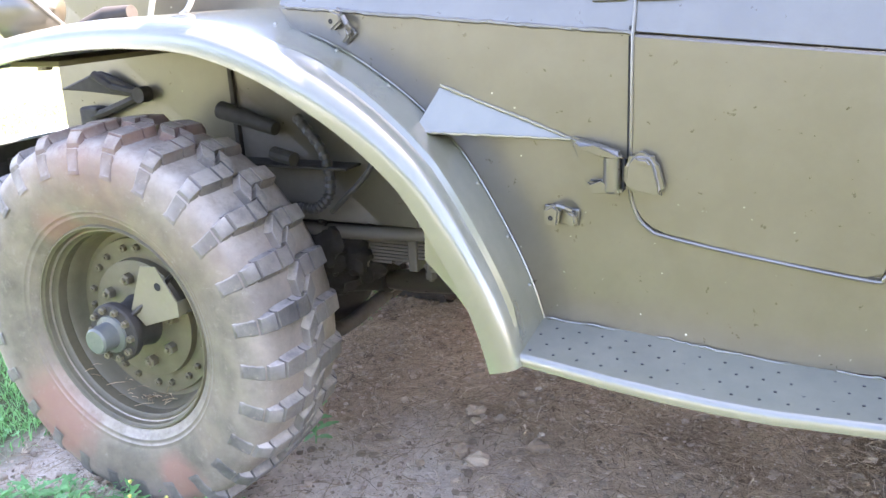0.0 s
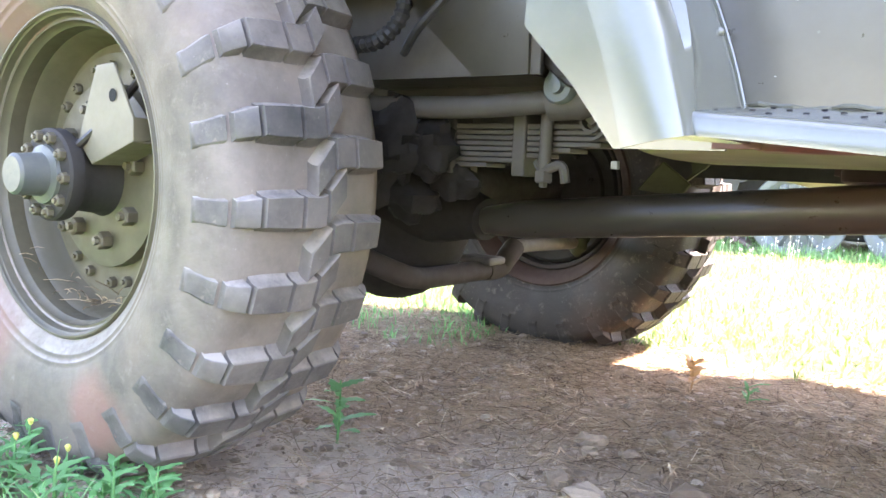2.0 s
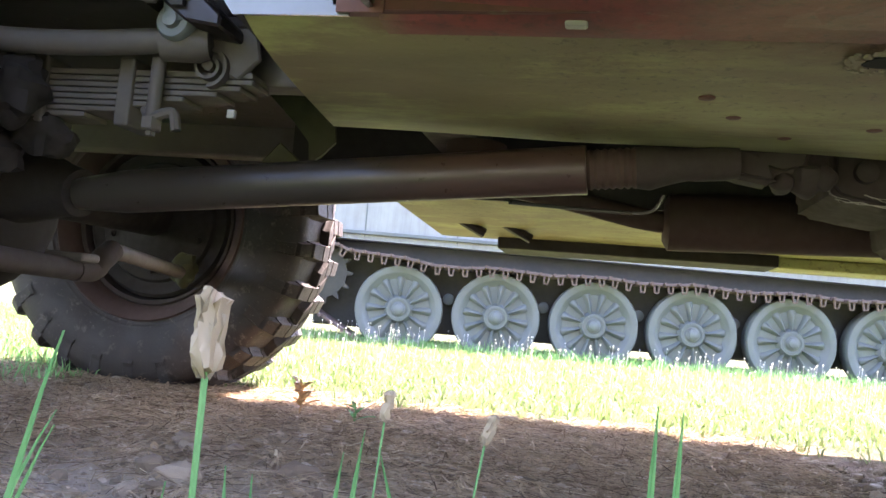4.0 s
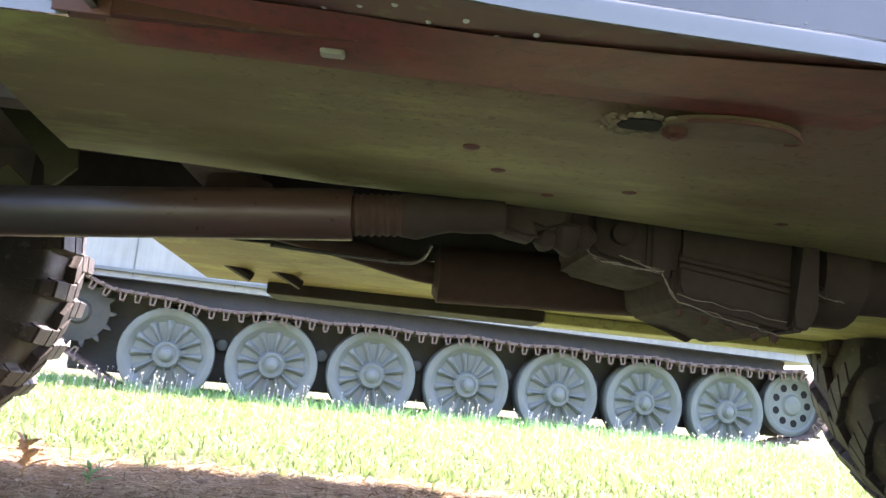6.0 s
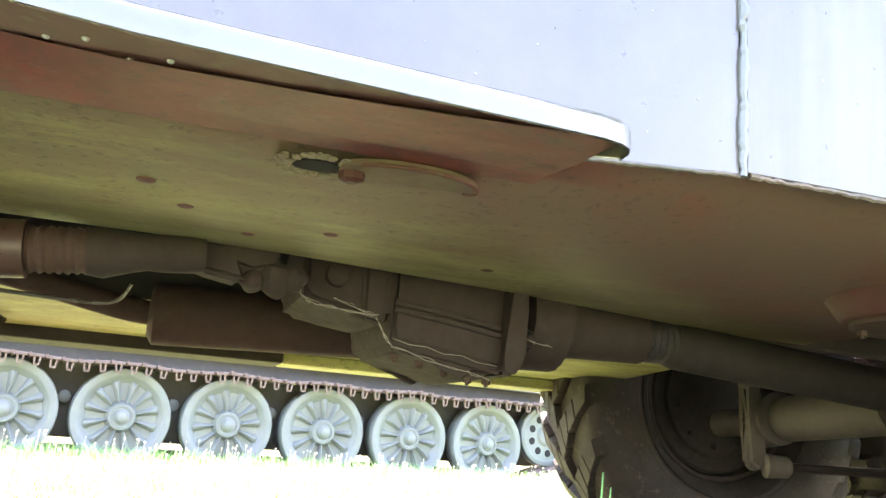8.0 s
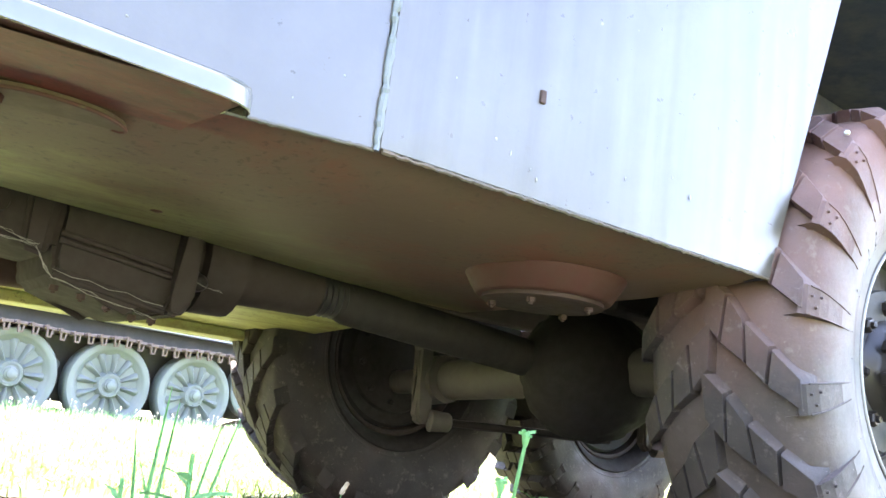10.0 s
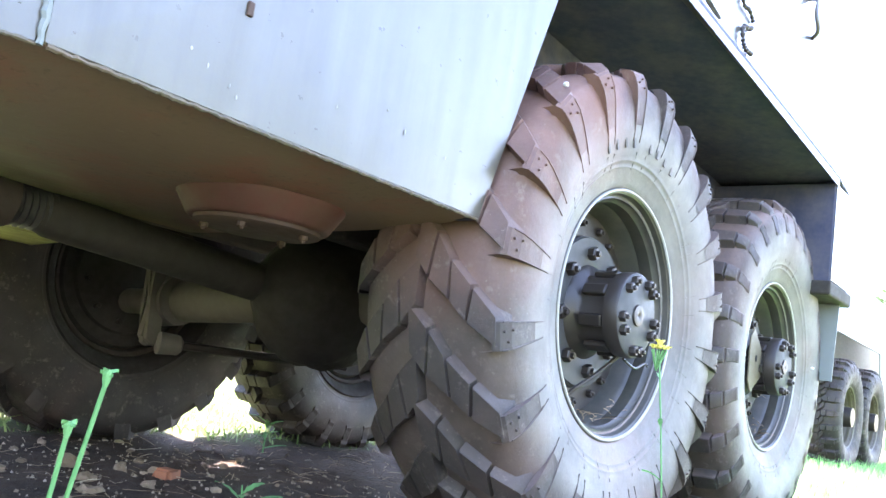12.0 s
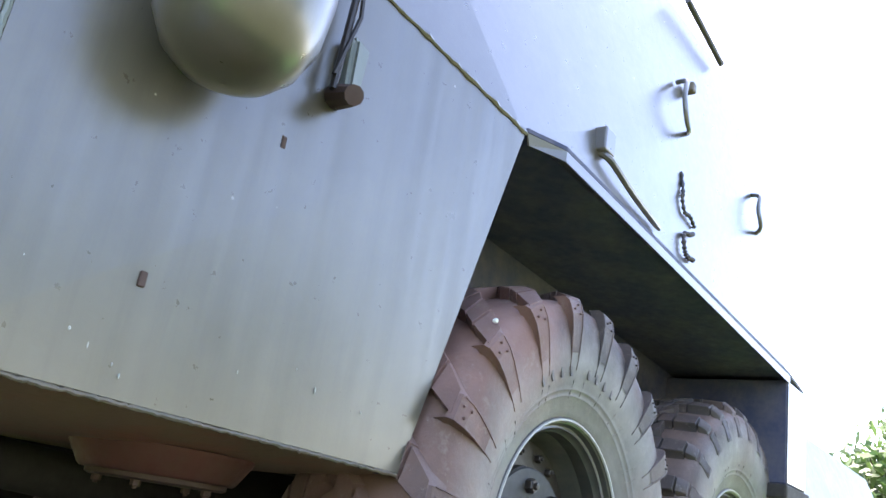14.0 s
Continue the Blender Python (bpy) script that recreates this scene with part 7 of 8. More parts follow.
bm = bmesh.new()
rg = np.random.default_rng(31)
cnt = 0
while cnt < 12000:
    x, y = rg.uniform(-0.6, 3.6), rg.uniform(-0.5, 1.7)
    if bare_at(x, y) > 0.5 and (x < 2.0 or rg.random() < 0.2):
        r = rg.choice([0.0018, 0.0026, 0.0036, 0.0055])
        z = height(x, y)
        a = rg.uniform(0, 6.283)
        top = bm.verts.new((x, y, z + r * 1.2))
        ring = [bm.verts.new((x + r * math.cos(a + k * 2.094) * rg.uniform(0.8, 1.3), y + r * math.sin(a + k * 2.094), z - 0.001)) for k in range(3)]
        for k in range(3):
            bm.faces.new((top, ring[k], ring[(k + 1) % 3]))
        cnt += 1
tagged(new("grit", finish(bm, "grit", GRIT)), "fine grit and soil crumbs", "grit", kind="stuff")


def clods(n, seed):
    """Crumbs and clods of soil in one mesh."""
    rg = np.random.default_rng(seed)
    bm = rough_ball(3, 1)
    base = np.array([v.co[:] for v in bm.verts])
    tri = np.array([[v.index for v in f.verts] for f in bm.faces])
    bm.free()
    V, F = [], []
    while len(V) < n:
        x, y = rg.uniform(-0.7, 3.7), rg.uniform(-0.5, 1.75)
        if bare_at(x, y) < 0.45 or (x > 2.0 and rg.random() < 0.95):
            continue
        r = rg.choice([0.003, 0.005, 0.008, 0.012, 0.018], p=[0.32, 0.30, 0.22, 0.12, 0.04])
        a = rg.uniform(0, 6.283)
        c, s_ = math.cos(a), math.sin(a)
        p = base * (r * rg.uniform(0.7, 1.3), r, r * rg.uniform(0.7, 1.1))
        q = np.stack([p[:, 0] * c - p[:, 1] * s_ + x, p[:, 0] * s_ + p[:, 1] * c + y, p[:, 2] + height(x, y) + r * 0.2], 1)
        F.append(tri + len(V) * len(base))
        V.append(q)
    me = bpy.data.meshes.new("soil_clods")
    me.from_pydata(np.concatenate(V).tolist(), [], np.concatenate(F).tolist())
    me.materials.append(CLOD)
    tagged(new("soil_clods", me), "crumbly soil clods and gravel", "soil", kind="stuff")


clods(9000, 33)


# weeds
def leaf_poly(bm, base, ang, length, width, rise, notch=True):
    d = Vector((math.cos(ang), math.sin(ang), 0))
    s = Vector((-d.y, d.x, 0))
    n = 7
    L, R = [], []
    for i in range(n + 1):
        t = i / n
        w = width * math.sin(math.pi * min(1, t * 0.9 + 0.08)) * (0.62 if notch and i % 2 else 1.0)
        c = Vector(base) + d * length * t + Vector((0, 0, rise * (t - 0.55 * t * t)))
        L.append(bm.verts.new(c - s * w / 2))
        R.append(bm.verts.new(c + s * w / 2 + Vector((0, 0, 0.002))))
    for i in range(n):
        bm.faces.new((L[i], L[i + 1], R[i + 1], R[i]))


def weed(x, y, h, leaves, seed, label="small green weed with toothed leaves", size=0.06, lowest=0.15, wide=0.24):
    rnd = random.Random(seed)
    ob = root("weed", label, "weed", Matrix.Translation((x, y, height(x, y))), "weeds beside the truck")
    part("stem", tube([(0, 0, -0.01), (0.004, 0.002, h * 0.5), (0.0, 0.006, h)], [0.003, 0.0025, 0.0015], 6), WEED, ob)
    for i in range(leaves):
        bm = bmesh.new()
        leaf_poly(bm, (0, 0, h * (lowest + (0.95 - lowest) * i / leaves)), i * 2.4 + rnd.uniform(-0.3, 0.3), size * rnd.uniform(0.7, 1.2), size * wide, size * rnd.uniform(0.3, 0.9))
        part("leaf", bm, WEED, ob)
    return ob


weed(0.262, 0.425, 0.130, 12, 1, size=0.070, wide=0.42)
for k, (x, y, sz) in enumerate(((0.0, -0.09, 0.11), (0.14, -0.13, 0.12), (0.22, -0.07, 0.10), (0.30, -0.05, 0.08), (0.05, -0.24, 0.13), (0.19, -0.16, 0.11), (-0.2, -0.14, 0.12), (-0.32, -0.25, 0.13), (0.29, -0.13, 0.09))):
    weed(x, y, 0.05, 8, 70 + k, "leafy green weed in the grass beside the tyre", sz * 0.62)
weed(0.02, -0.16, 0.05, 7, 2, size=0.07)
weed(-0.14, -0.24, 0.05, 6, 3, size=0.09)
weed(0.10, -0.30, 0.06, 7, 4, size=0.07)
weed(-0.30, -0.16, 0.05, 6, 5, size=0.08)
weed(0.79, 1.37, 0.05, 9, 6, size=0.05)
weed(2.75, 0.45, 0.10, 9, 7, size=0.07)
weed(3.75, 1.55, 0.12, 10, 8, size=0.08)
weed(3.55, 0.62, 0.10, 8, 9, size=0.07)


def bud_stem(x, y, h, lean, seed, head="bud"):
    rnd = random.Random(seed)
    k = 0.27 if head == "seed_small" else 0.33
    head = head.split("_")[0]
    kind = {"bud": ("thin green stem with small flower buds", "stem"), "seed": ("plantain stalk with a pale fluffy seed head", "stem"), "yellow": ("thin stem with a yellow flower head", "flower")}[head]
    z0 = height(x, y)
    ob = root("flower_stem", kind[0], kind[1], Matrix.Translation((x, y, z0)), "stems in front of the truck")
    top = Vector((lean[0], lean[1], h))
    pts = smooth_path([(0, 0, -0.01), (lean[0] * 0.3, lean[1] * 0.3, h * 0.5), top], 4)
    part("stem", tube(pts, {"bud": 0.0015, "yellow": 0.0010, "seed": 0.0020 * k}[head], 6), WEED, ob)
    if head == "seed":
        bm = bmesh.new()
        add_tube(bm, [top + Vector((lean[0] * q, 0, z * k)) for q, z in ((0, -0.002), (0, 0.003), (0.02, 0.010), (0.05, 0.018), (0.1, 0.026), (0.12, 0.034), (0.15, 0.040), (0.15, 0.045))], [k * q for q in (0.0025, 0.0075, 0.0085, 0.0080, 0.0072, 0.0080, 0.0090, 0.004)], 22)
        for v in bm.verts:
            v.co += Vector((rnd.uniform(-1, 1), rnd.uniform(-1, 1), rnd.uniform(-1, 1))) * 0.0026 * k
        part("seed_head", bm, SEEDHEAD, ob, "pale fluffy seed head", True)
    elif head == "bud":
        for t, a in ((1.0, 0.0), (0.66, 0.3)) if h > 0.3 else ((1.0, 0.0),):
            # a narrow cup on a short side stalk, crowned with small pointed sepals
            p = pts[int(t * (len(pts) - 1))]
            tip = p if t == 1.0 else p + Vector((0.011 * math.cos(a), 0.011 * math.sin(a), 0.012))
            bm = bmesh.new()
            if t < 1.0:
                add_tube(bm, [p, (p + tip) / 2 + Vector((0.002, 0, -0.002)), tip], 0.0011, 6)
            add_tube(bm, [tip - Vector((0, 0, 0.002)), tip + Vector((0, 0, 0.002)), tip + Vector((0, 0, 0.006)), tip + Vector((0, 0, 0.008))], [0.0013, 0.0024, 0.0029, 0.0022], 8)
            for i in range(9):
                leaf_poly(bm, tip + Vector((0, 0, 0.005)), i * 0.698 + a, rnd.uniform(0.004, 0.0065), 0.0020, rnd.uniform(-0.003, 0.008), False)
            part("bud", bm, WEED, ob)
    else:
        bm = bmesh.new()
        for i in range(14):
            a, q = i * 2.4, 0.011 * math.sqrt((i + 0.5) / 14)
            c = top + Vector((q * math.cos(a), q * math.sin(a), 0.002))
            for j in range(4):
                leaf_poly(bm, c, j * 1.57 + a, 0.0045, 0.0035, 0.006, False)
        part("petals", bm, YELLOW, ob, "yellow petals")
        bm = bmesh.new()
        for i in range(9):
            a = i * 0.698
            add_tube(bm, [top - Vector((0.004, 0, 0.024)), top + Vector((0.009 * math.cos(a), 0.009 * math.sin(a), 0.001))], 0.0008, 4)
        part("stalks", bm, WEED, ob)
        bm = bmesh.new()
        for i in range(8):
            leaf_poly(bm, top + Vector((0, 0, 0.003)), i * 0.78, 0.006, 0.005, 0.018, False)
        part("flower_centre", bm, YELLOW, ob)
        for t, a in ((0.9, 0.6), (0.8, 3.4), (0.65, 2.0)):
            bm = bmesh.new()
            leaf_poly(bm, pts[int(t * (len(pts) - 1))], a, 0.022, 0.006, 0.02)
            part("leaf", bm, WEED, ob)
    return ob


STEMS = [
    (1.3222, -0.552, 0.2508, (0.0, 0.0), "seed"), (1.293, -0.34, 0.235, (0.010, 0.0), "seed_small"), (1.327, -0.339, 0.231, (0.020, 0.0), "seed_small"),
    (1.98, -0.265, 0.31, (0.025, -0.01), "bud"), (1.975, -0.27, 0.28, (0.012, -0.005), "bud"), (1.96, -0.25, 0.255, (-0.012, 0.0), "bud"),
    (2.60, -0.40, 0.405, (0.06, 0.06), "yellow"), (2.03, 0.05, 0.235, (0.035, 0.0), "seed_small"), (2.00, 0.06, 0.205, (0.03, 0.0), "seed_small"), (1.985, 0.055, 0.20, (0.02, 0.0), "seed_small"),
]
for k, (x, y, h, lean, head) in enumerate(STEMS):
    bud_stem(x, y, h, lean, 40 + k, head)
def red_stone(x, y, r, seed):
    rnd = random.Random(seed)
    bm = bmesh.new()
    bmesh.ops.create_cube(bm, size=2.0)
    bmesh.ops.bevel(bm, geom=bm.edges[:], offset=0.35, segments=2, affect="EDGES")
    for v in bm.verts:
        v.co = Vector((v.co.x * r * 1.4, v.co.y * r, v.co.z * r * 0.55)) * rnd.uniform(0.85, 1.1)
    me = finish(bm, "brick_fragment", BRICK)
    ob = new("brick_fragment", me)
    ob.matrix_basis = Matrix.Translation((x, y, height(x, y) + r * 0.35)) @ Matrix.Rotation(0.5, 4, "Z")
    tagged(ob, "worn orange-red brick fragment on the soil", "brick")


BRICK = paint("brick_red", (0.40, 0.15, 0.08), dust=(0.30, 0.2, 0.14), rough=0.9, dusty=0.6, streak=False)
red_stone(3.02, 1.057, 0.025, 1)
dry = root("dry_plant", "withered orange-brown plant on the soil", "plant", Matrix.Translation((0.632, 1.40, height(0.632, 1.40))))
part("stem", tube(smooth_path([(0, 0, -0.01), (0.006, 0.0, 0.045), (-0.004, 0.004, 0.095)]), 0.0022, 6), DRY_LEAF, dry)
for k in range(11):
    leaf_bm = bmesh.new()
    leaf_poly(leaf_bm, (0, 0, 0.014 + 0.0065 * k), 2.4 * k + 0.4, 0.058 - 0.0028 * k, 0.030, (0.062, 0.02, 0.045)[k % 3], k % 2 == 0)
    part("leaf", leaf_bm, DRY_LEAF, dry)
tuft = []
rg = np.random.default_rng(77)
for cx, cy, n in ((1.02, -0.32, 14), (1.16, -0.36, 16), (1.30, -0.30, 10), (1.46, -0.24, 9), (1.56, -0.12, 10), (1.75, -0.15, 14), (1.98, -0.22, 14), (2.25, -0.30, 16), (2.45, -0.42, 14)):
    for _ in range(n):
        x, y = cx + rg.normal(0, 0.03), cy + rg.normal(0, 0.03)
        tuft.append((x, y, height(x, y)))
for _ in range(1700):
    x, y = rg.uniform(-0.7, 0.30), rg.uniform(-0.62, -0.12)
    if noise.noise(Vector((x * 5, y * 5, 9.0))) > 0.0:
        tuft.append((x, y, height(x, y)))
blades("grass_tuft", tuft, GRASS, "loose tufts of long grass near the truck", 0.05, 0.14, 0.005, 1.1, 78, "grass")
def long_blades(spots):
    """Single long blades that stand close in front of the truck."""
    for x, y, h, lx in spots:
        ob = root("grass_blade", "single long green grass blade", "grass", Matrix.Translation((x, y, height(x, y))), "long blades beside the truck")
        bm = bmesh.new()
        rows = []
        for t, w in ((0, 1.0), (0.35, 1.0), (0.7, 0.75), (0.9, 0.4), (1.0, 0.06)):
            rows.append([bm.verts.new((lx * t * t + e * 0.0028 * w, 0.0015 * (1 - abs(e)), h * t)) for e in (-1, 0, 1)])
        for A, B in zip(rows, rows[1:]):
            for k in range(2):
                bm.faces.new((A[k], A[k + 1], B[k + 1], B[k]))
        part("blade", bm, WEED, ob)


long_blades([(0.955, -0.145, 0.197, 0.055), (0.968, -0.15, 0.186, 0.045), (1.265, -0.276, 0.218, 0.012), (1.258, -0.28, 0.205, 0.01), (1.325, -0.29, 0.205, -0.035), (1.412, -0.363, 0.250, 0.003), (1.420, -0.367, 0.250, 0.004),
             (1.835, -0.04, 0.315, 0.01), (1.845, -0.03, 0.305, 0.012), (1.86, -0.03, 0.29, 0.035), (1.87, -0.02, 0.295, 0.045), (1.85, -0.02, 0.28, -0.02), (1.91, 0.05, 0.25, -0.05), (1.93, 0.06, 0.245, 0.02), (1.94, 0.05, 0.23, 0.05), (1.90, 0.05, 0.22, 0.01), (1.96, 0.06, 0.225, 0.03),
             (1.19, -0.2, 0.177, -0.003), (1.12, -0.2, 0.162, 0.01), (1.175, -0.2, 0.18, -0.006),
             (1.015, -0.41, 0.255, -0.02), (1.025, -0.40, 0.245, 0.02), (1.04, -0.40, 0.260, 0.03), (1.055, -0.39, 0.242, -0.02), (1.07, -0.39, 0.250, 0.025), (1.09, -0.38, 0.252, -0.01), (1.105, -0.38, 0.256, 0.03), (1.13, -0.37, 0.262, 0.035), (1.00, -0.41, 0.240, 0.015), (1.06, -0.40, 0.235, 0.045)])
flowers = scatter(420, -1.5, 6.0, 2.2, 6.2, 79) + scatter(160, -1.5, 6.5, 5.3, 6.1, 80) + scatter(45, 4.0, 5.7, -0.7, 0.1, 81)
bm = bmesh.new()
for x, y, z in flowers:
    h = rg.uniform(0.08, 0.17)
    add_tube(bm, [(x, y, 0), (x + 0.01, y, h), (x + 0.01, y, h + 0.004), (x + 0.01, y, h + 0.012)], [0.0007, 0.0007, 0.005, 0.004], 5)
me = finish(bm, "clover_flowers", WHITEFLOWER)
tagged(new("clover_flowers", me), "small white clover flowers in the lawn", "flowers", kind="stuff")


# ---- next vehicle in the row, tail towards the truck ----
def second_truck(x0, y0):
    """A sister vehicle, standing further back in the row; its tail is near, its front far."""
    ob = root("armoured_truck", "pale-lit olive armoured truck further back in the row", "truck", Matrix.Translation((x0, y0, 0)))
    # pale plates: the strong light on this olive truck is put into colour
    bm = bmesh.new()
    add_prism(bm, [(-0.75, 0.0, 0.80), (-0.55, 0.0, 1.28), (1.62, 0.0, 1.28), (1.82, 0.0, 0.62), (4.2, 0.0, 0.62), (4.7, 0.0, 1.2), (5.8, 0.0, 1.2), (5.8, 0.0, 1.40), (-0.75, 0.0, 1.32)], (0, 0.02, 0))
    part("side_plate", bm, TANK_LIGHT, ob)
    part("upper_side_plate", prism([(-0.75, 0.0, 1.32), (4.3, 0.0, 1.36), (4.2, 0.28, 2.05), (-0.70, 0.28, 2.05)], (0, 0.02, 0)), TANK_LIGHT, ob)
    part("hull_body", box(-0.72, 4.2, 0.45, 1.4, 0.72, 2.0, 0.02), TANK, ob)
    part("roof", box(-0.7, 4.2, 0.28, 1.6, 2.03, 2.05), TANK, ob)
    part("engine_housing", box(4.2, 5.8, 0.4, 1.4, 0.7, 1.5, 0.03), TANK_LIGHT, ob)
    part("tail_plate", prism([(-0.75, 0.0, 0.80), (-0.75, 1.75, 0.80), (-0.70, 1.5, 2.05), (-0.70, 0.28, 2.05)], (0.02, 0, 0)), TANK_LIGHT, ob)
    bm = bmesh.new()
    rows = []
    for i in range(15):
        a = radians(-10 + 200 * i / 14)
        p = Vector((4.95 + 0.68 * math.cos(a), 0, 0.62 + 0.66 * math.sin(a)))
        rows.append([bm.verts.new(p + Vector((0, y, h))) for y, h in ((0.4, 0), (-0.16, 0), (-0.18, -0.05), (-0.17, -0.05), (0.4, -0.01))])
    for A, B in zip(rows, rows[1:]):
        for k in range(4):
            bm.faces.new((A[k], A[k + 1], B[k + 1], B[k]))
    part("fender", bm, TANK_LIGHT, ob, "", True)
    part("headlamp", lathe([(0.0005, -0.12), (0.06, -0.10), (0.10, -0.04), (0.11, 0.02), (0.0005, 0.05)], 20, Matrix.Translation((4.6, -0.05, 1.42)) @ Matrix.Rotation(radians(-90), 4, "Z")), OLIVE, ob, "", True)
    part("running_board", box(1.9, 4.3, -0.12, 0.02, 0.58, 0.62, 0.004), TANK_LIGHT, ob)
    for x in (0.05, 1.13, 4.95):
        w = shared("wheel", RIM_MESH, ob, Matrix.Translation((x, 0.07, 0.52)))
        shared("tyre", TYRES["far"], w, Matrix())
        tagged(shared("tread", FAR_TREAD["ndt"], w, Matrix()), kind="stuff")
        part("hub", lathe([(0.10, -0.04), (0.09, -0.16), (0.0005, -0.165)], 20), STEEL_DARK, w, "", True)
    return ob


second_truck(10.35, 1.16)


# ---- trees and fence in the distance, and added unseen trees ----
def tree(x, y, h, r, seed, n=2600):
    rnd = random.Random(seed)
    ob = root("tree", "broad leafy tree, some added unseen to block low sky", "tree", Matrix.Translation((x, y, 0)), "trees behind the park")
    bm = bmesh.new()
    add_tube(bm, [(0, 0, -0.1), (0.05, 0, h * 0.25), (0.0, 0.05, h * 0.5), (0.1, 0, h * 0.8)], [h * 0.03, h * 0.024, h * 0.016, h * 0.004], 10)
    tips = []
    for i in range(11):
        a, z = i * 2.4, h * rnd.uniform(0.25, 0.7)
        e = Vector((math.cos(a) * r * rnd.uniform(0.5, 0.9), math.sin(a) * r * rnd.uniform(0.5, 0.9), z + h * rnd.uniform(0.08, 0.22)))
        add_tube(bm, [(0, 0, z), e * 0.5 + Vector((0, 0, z * 0.5)), e], [h * 0.011, h * 0.008, h * 0.002], 6)
        tips.append(e)
    part("trunk", bm, BARK, ob)
    cl = tips + [Vector((rnd.uniform(-.5, .5) * r, rnd.uniform(-.5, .5) * r, h * rnd.uniform(0.5, 0.95))) for _ in range(12)]
    vs, fs = [], []
    for _ in range(n):
        c = rnd.choice(cl)
        p = c + Vector((rnd.gauss(0, 1), rnd.gauss(0, 1), rnd.gauss(0, 0.8))) * r * 0.20
        s = rnd.uniform(0.12, 0.30)
        u = Vector((rnd.gauss(0, 1), rnd.gauss(0, 1), rnd.gauss(0, 1))).normalized()
        v = u.orthogonal().normalized()
        b = len(vs)
        vs += [p - u * s, p + v * s * 0.5, p + u * s, p - v * s * 0.5]
        fs.append((b, b + 1, b + 2, b + 3))
    me = bpy.data.meshes.new("crown")
    me.from_pydata(vs, [], fs)
    me.materials.append(TREE)
    c = new("crown", me)
    c.parent = ob


# first six, behind the viewpoint, are unseen: added to block low sky light
for k, (x, y, h, r) in enumerate(((-12.0, -22, 7.0, 3.8), (-5, -24, 7.5, 4.2), (2.0, -22, 7.0, 4.0), (9, -24, 7.5, 4.2), (16.0, -22, 7.0, 4.0), (-20.0, -24.0, 7.5, 4.4), (34.0, 4.0, 6.6, 2.0), (47.0, 4.0, 9.0, 2.8), (-30, 26, 9, 4), (-38, 14, 10, 4), (-22, 34, 9, 4), (-8, 40, 10, 4), (8, 42, 10, 4), (22, 38, 10, 4))):
    tree(x, y, h, r, 60 + k)
fence = root("fence", "green slatted fence at the edge of the grounds", "fence", Matrix.Translation((27.0, 3.0, 0)))
FPOST = finish(box(-0.05, 0.05, -0.05, 0.05, 0, 1.35, 0.01), "post", WEED)
FSLAT = finish(box(-0.01, 0.01, -0.05, 0.05, 0.1, 1.25, 0), "slat", WEED)
for i in range(5):
    shared("post", FPOST, fence, Matrix.Translation((0, i * 1.6, 0)))
for i in range(48):
    shared("slat", FSLAT, fence, Matrix.Translation((0.06, i * 0.14, 0)))
part("rail", box(0.0, 0.04, 0, 6.5, 1.05, 1.12), WEED, fence)


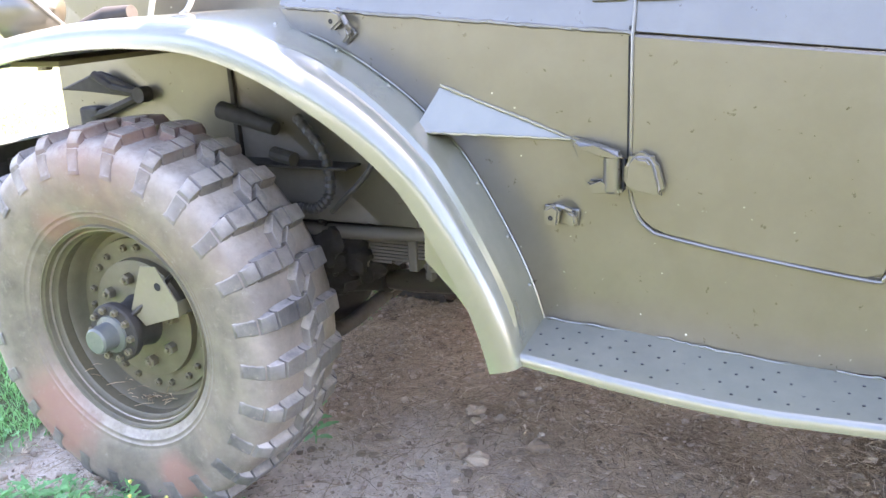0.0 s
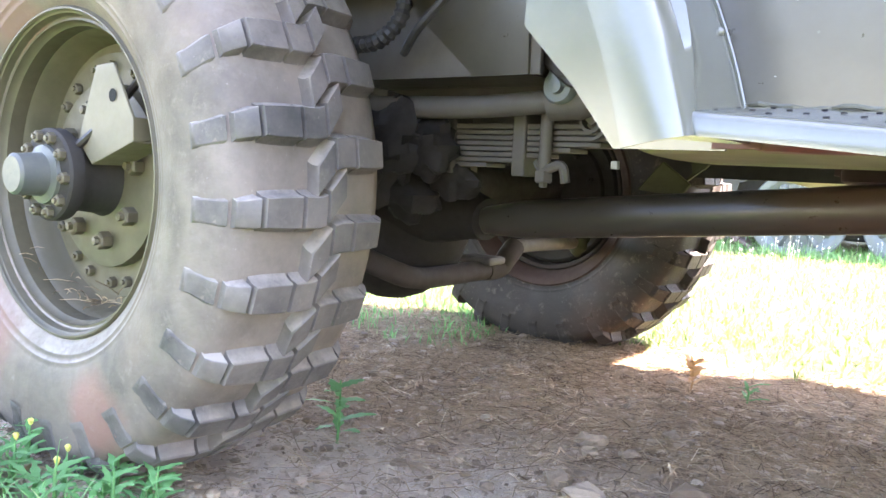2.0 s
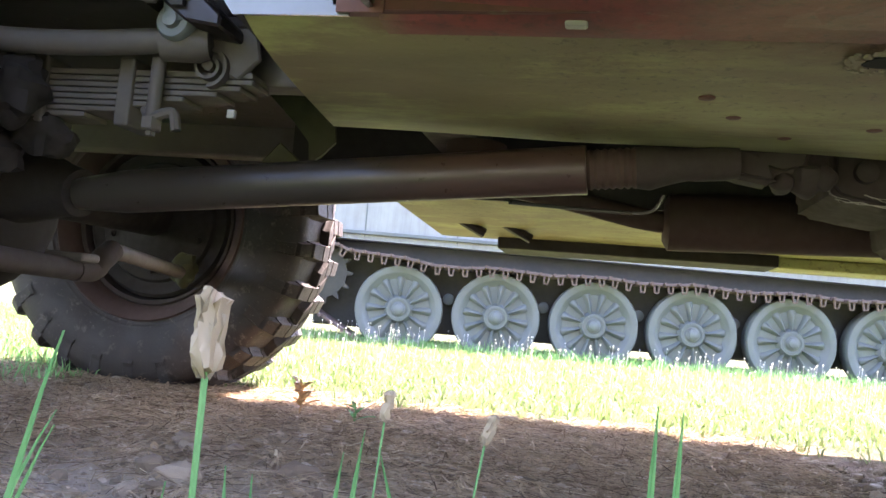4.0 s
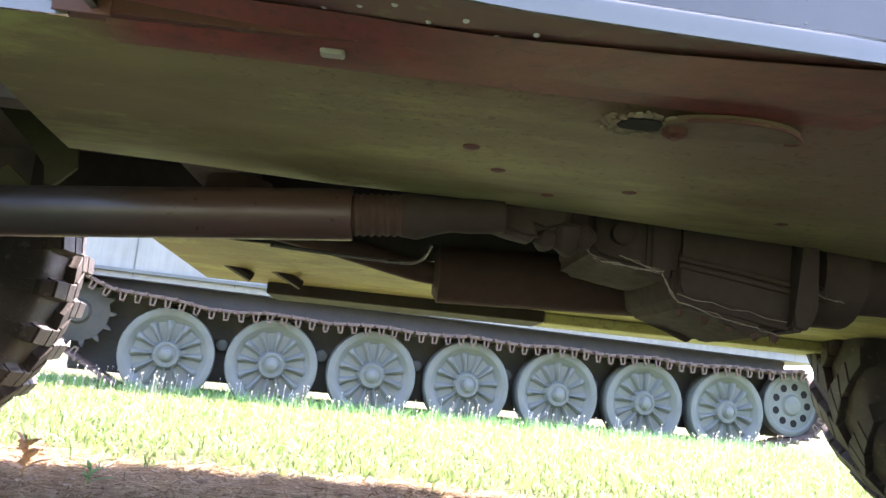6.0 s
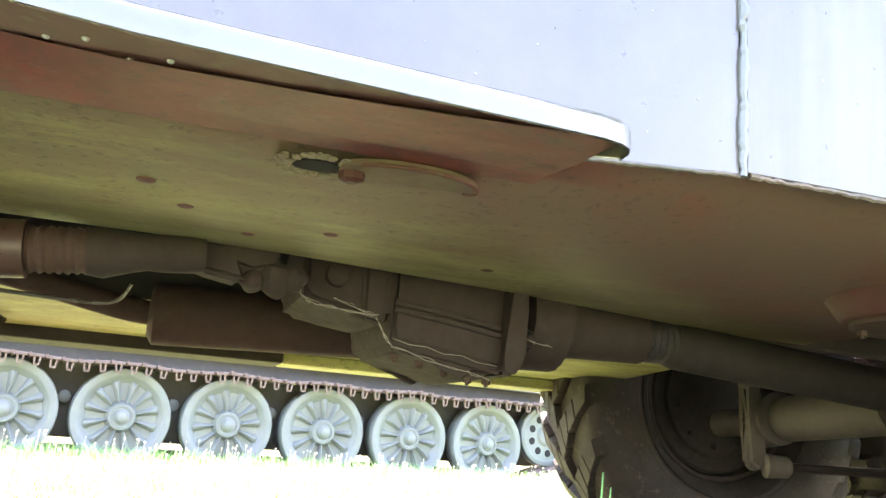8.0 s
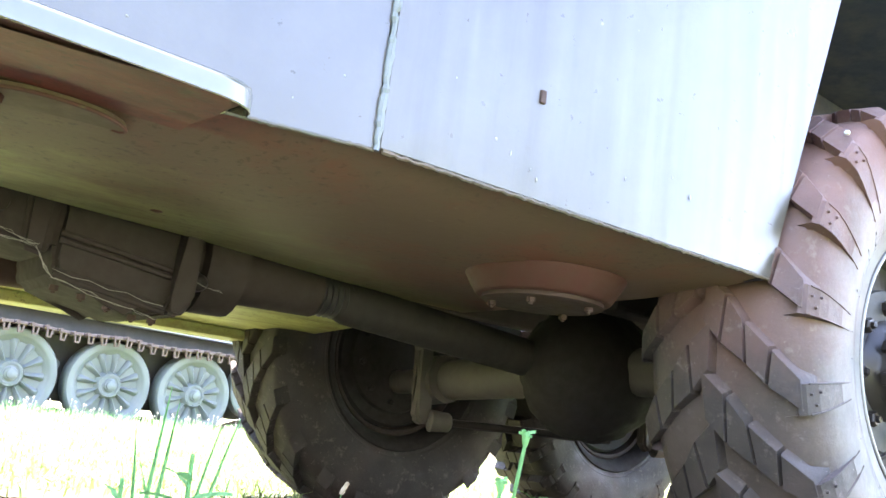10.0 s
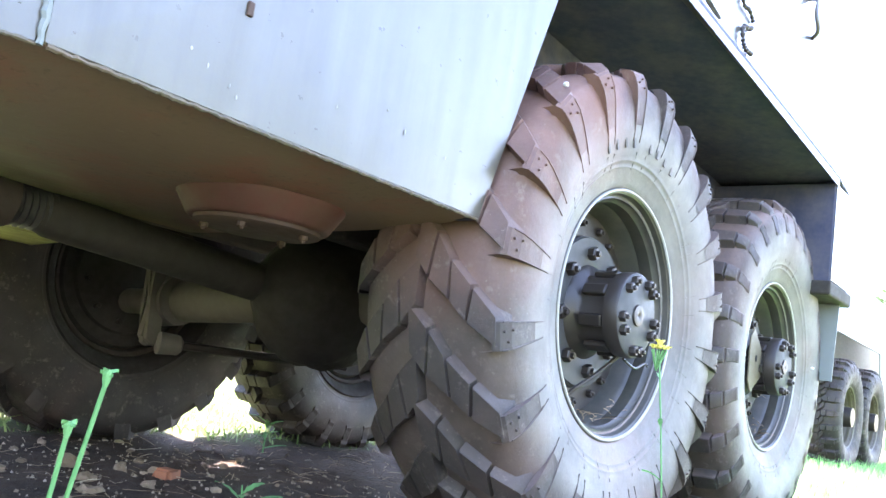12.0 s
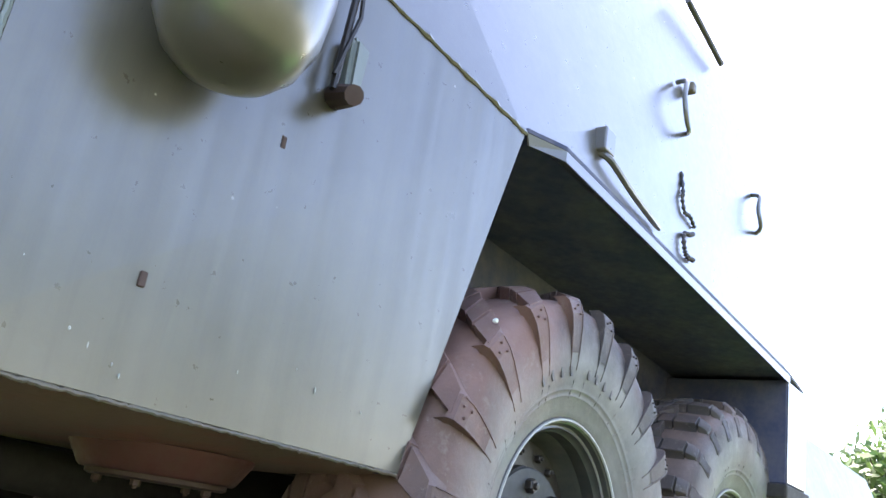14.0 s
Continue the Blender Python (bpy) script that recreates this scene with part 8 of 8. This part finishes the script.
def herb_leaves(n, seed):
    """Clover and small broad-leaved herbs between the grass, in one mesh."""
    rg = np.random.default_rng(seed)
    vs, fs = [], []
    while len(fs) < n * 12:
        x, y = rg.uniform(-1.6, 0.62), rg.uniform(-1.0, 0.1)
        if bare_at(x, y) > 0.55 * rg.random() + 0.2 or noise.noise(Vector((x * 3.3, y * 3.3, 12.0))) < rg.uniform(-0.5, 0.25):
            continue
        h, a0, L = rg.uniform(0.015, 0.065), rg.uniform(0, 6.283), rg.choice([0.008, 0.011, 0.016, 0.026], p=[0.35, 0.35, 0.2, 0.1])
        z = height(x, y) + h
        for k in range(3):
            a = a0 + k * 2.094 + rg.normal(0, 0.25)
            d, s_ = (math.cos(a), math.sin(a)), (-math.sin(a), math.cos(a))
            w, rise, roll = L * rg.uniform(0.28, 0.42), rg.uniform(-0.3, 0.6), rg.normal(0, 0.3)
            b0 = len(vs)
            vs.append((x, y, z))
            for t, f in ((0.45, 1.0), (0.8, 0.85)):
                for e in (-1, 1):
                    vs.append((x + d[0] * L * t + s_[0] * w * f * e, y + d[1] * L * t + s_[1] * w * f * e, z + L * (rise * t + roll * e * 0.4) + L * 0.10))
                vs.append((x + d[0] * L * t, y + d[1] * L * t, z + L * rise * t))
            vs.append((x + d[0] * L, y + d[1] * L, z + L * (rise - 0.15)))
            fs += [(b0, b0 + 1, b0 + 3), (b0, b0 + 3, b0 + 2), (b0 + 1, b0 + 4, b0 + 6, b0 + 3), (b0 + 3, b0 + 6, b0 + 5, b0 + 2)]
            fs += [(b0 + 4, b0 + 7, b0 + 6), (b0 + 6, b0 + 7, b0 + 5)]
    me = bpy.data.meshes.new("herbs")
    me.from_pydata(vs, [], fs)
    me.materials.append(WEED)
    tagged(new("herbs", me), "clover and small green herbs in the grass", "herbs", kind="stuff")


herb_leaves(2600, 91)
rnd = random.Random(92)
for k in range(7):
    # low, much-divided weeds with a tiny yellow flower head
    x, y = (-0.06 + 0.045 * k + rnd.uniform(-0.02, 0.02), -0.03 - 0.05 * (k % 3) + rnd.uniform(-0.02, 0.02))
    w = weed(x, y, rnd.uniform(0.05, 0.09), 12, 120 + k, "low feathery weed with a tiny yellow flower head", 0.045)
    part("flower_head", lathe([(0.001, 0.010), (0.004, 0.006), (0.0055, 0.0), (0.003, -0.003), (0.0005, -0.003)], 8, Matrix.Translation((0.002, 0.006, 0.085)) @ Matrix.Rotation(radians(-90), 4, "X")), YELLOW, w, "tiny yellow flower head")
    part("flower_stalk", tube([(0, 0, 0.02), (0.001, 0.004, 0.06), (0.002, 0.006, 0.088)], 0.0012, 5), WEED, w)
for x, y, h, n, k in ((1.815, -0.12, 0.250, 9, 201), (1.842, -0.12, 0.272, 8, 202), (1.80, -0.11, 0.258, 7, 203), (1.900, -0.12, 0.246, 10, 204), (1.930, -0.11, 0.252, 9, 205)):
    weed(x, y, h, n, k, "slender green weed with a few narrow leaves", 0.034, 0.78)
for k, (x, y) in enumerate(((0.26, -0.01), (0.31, -0.03), (0.35, -0.06), (0.30, -0.10), (0.22, -0.05))):
    weed(x, y, 0.085, 12, 140 + k, "low feathery green weed beside the tyre", 0.05)
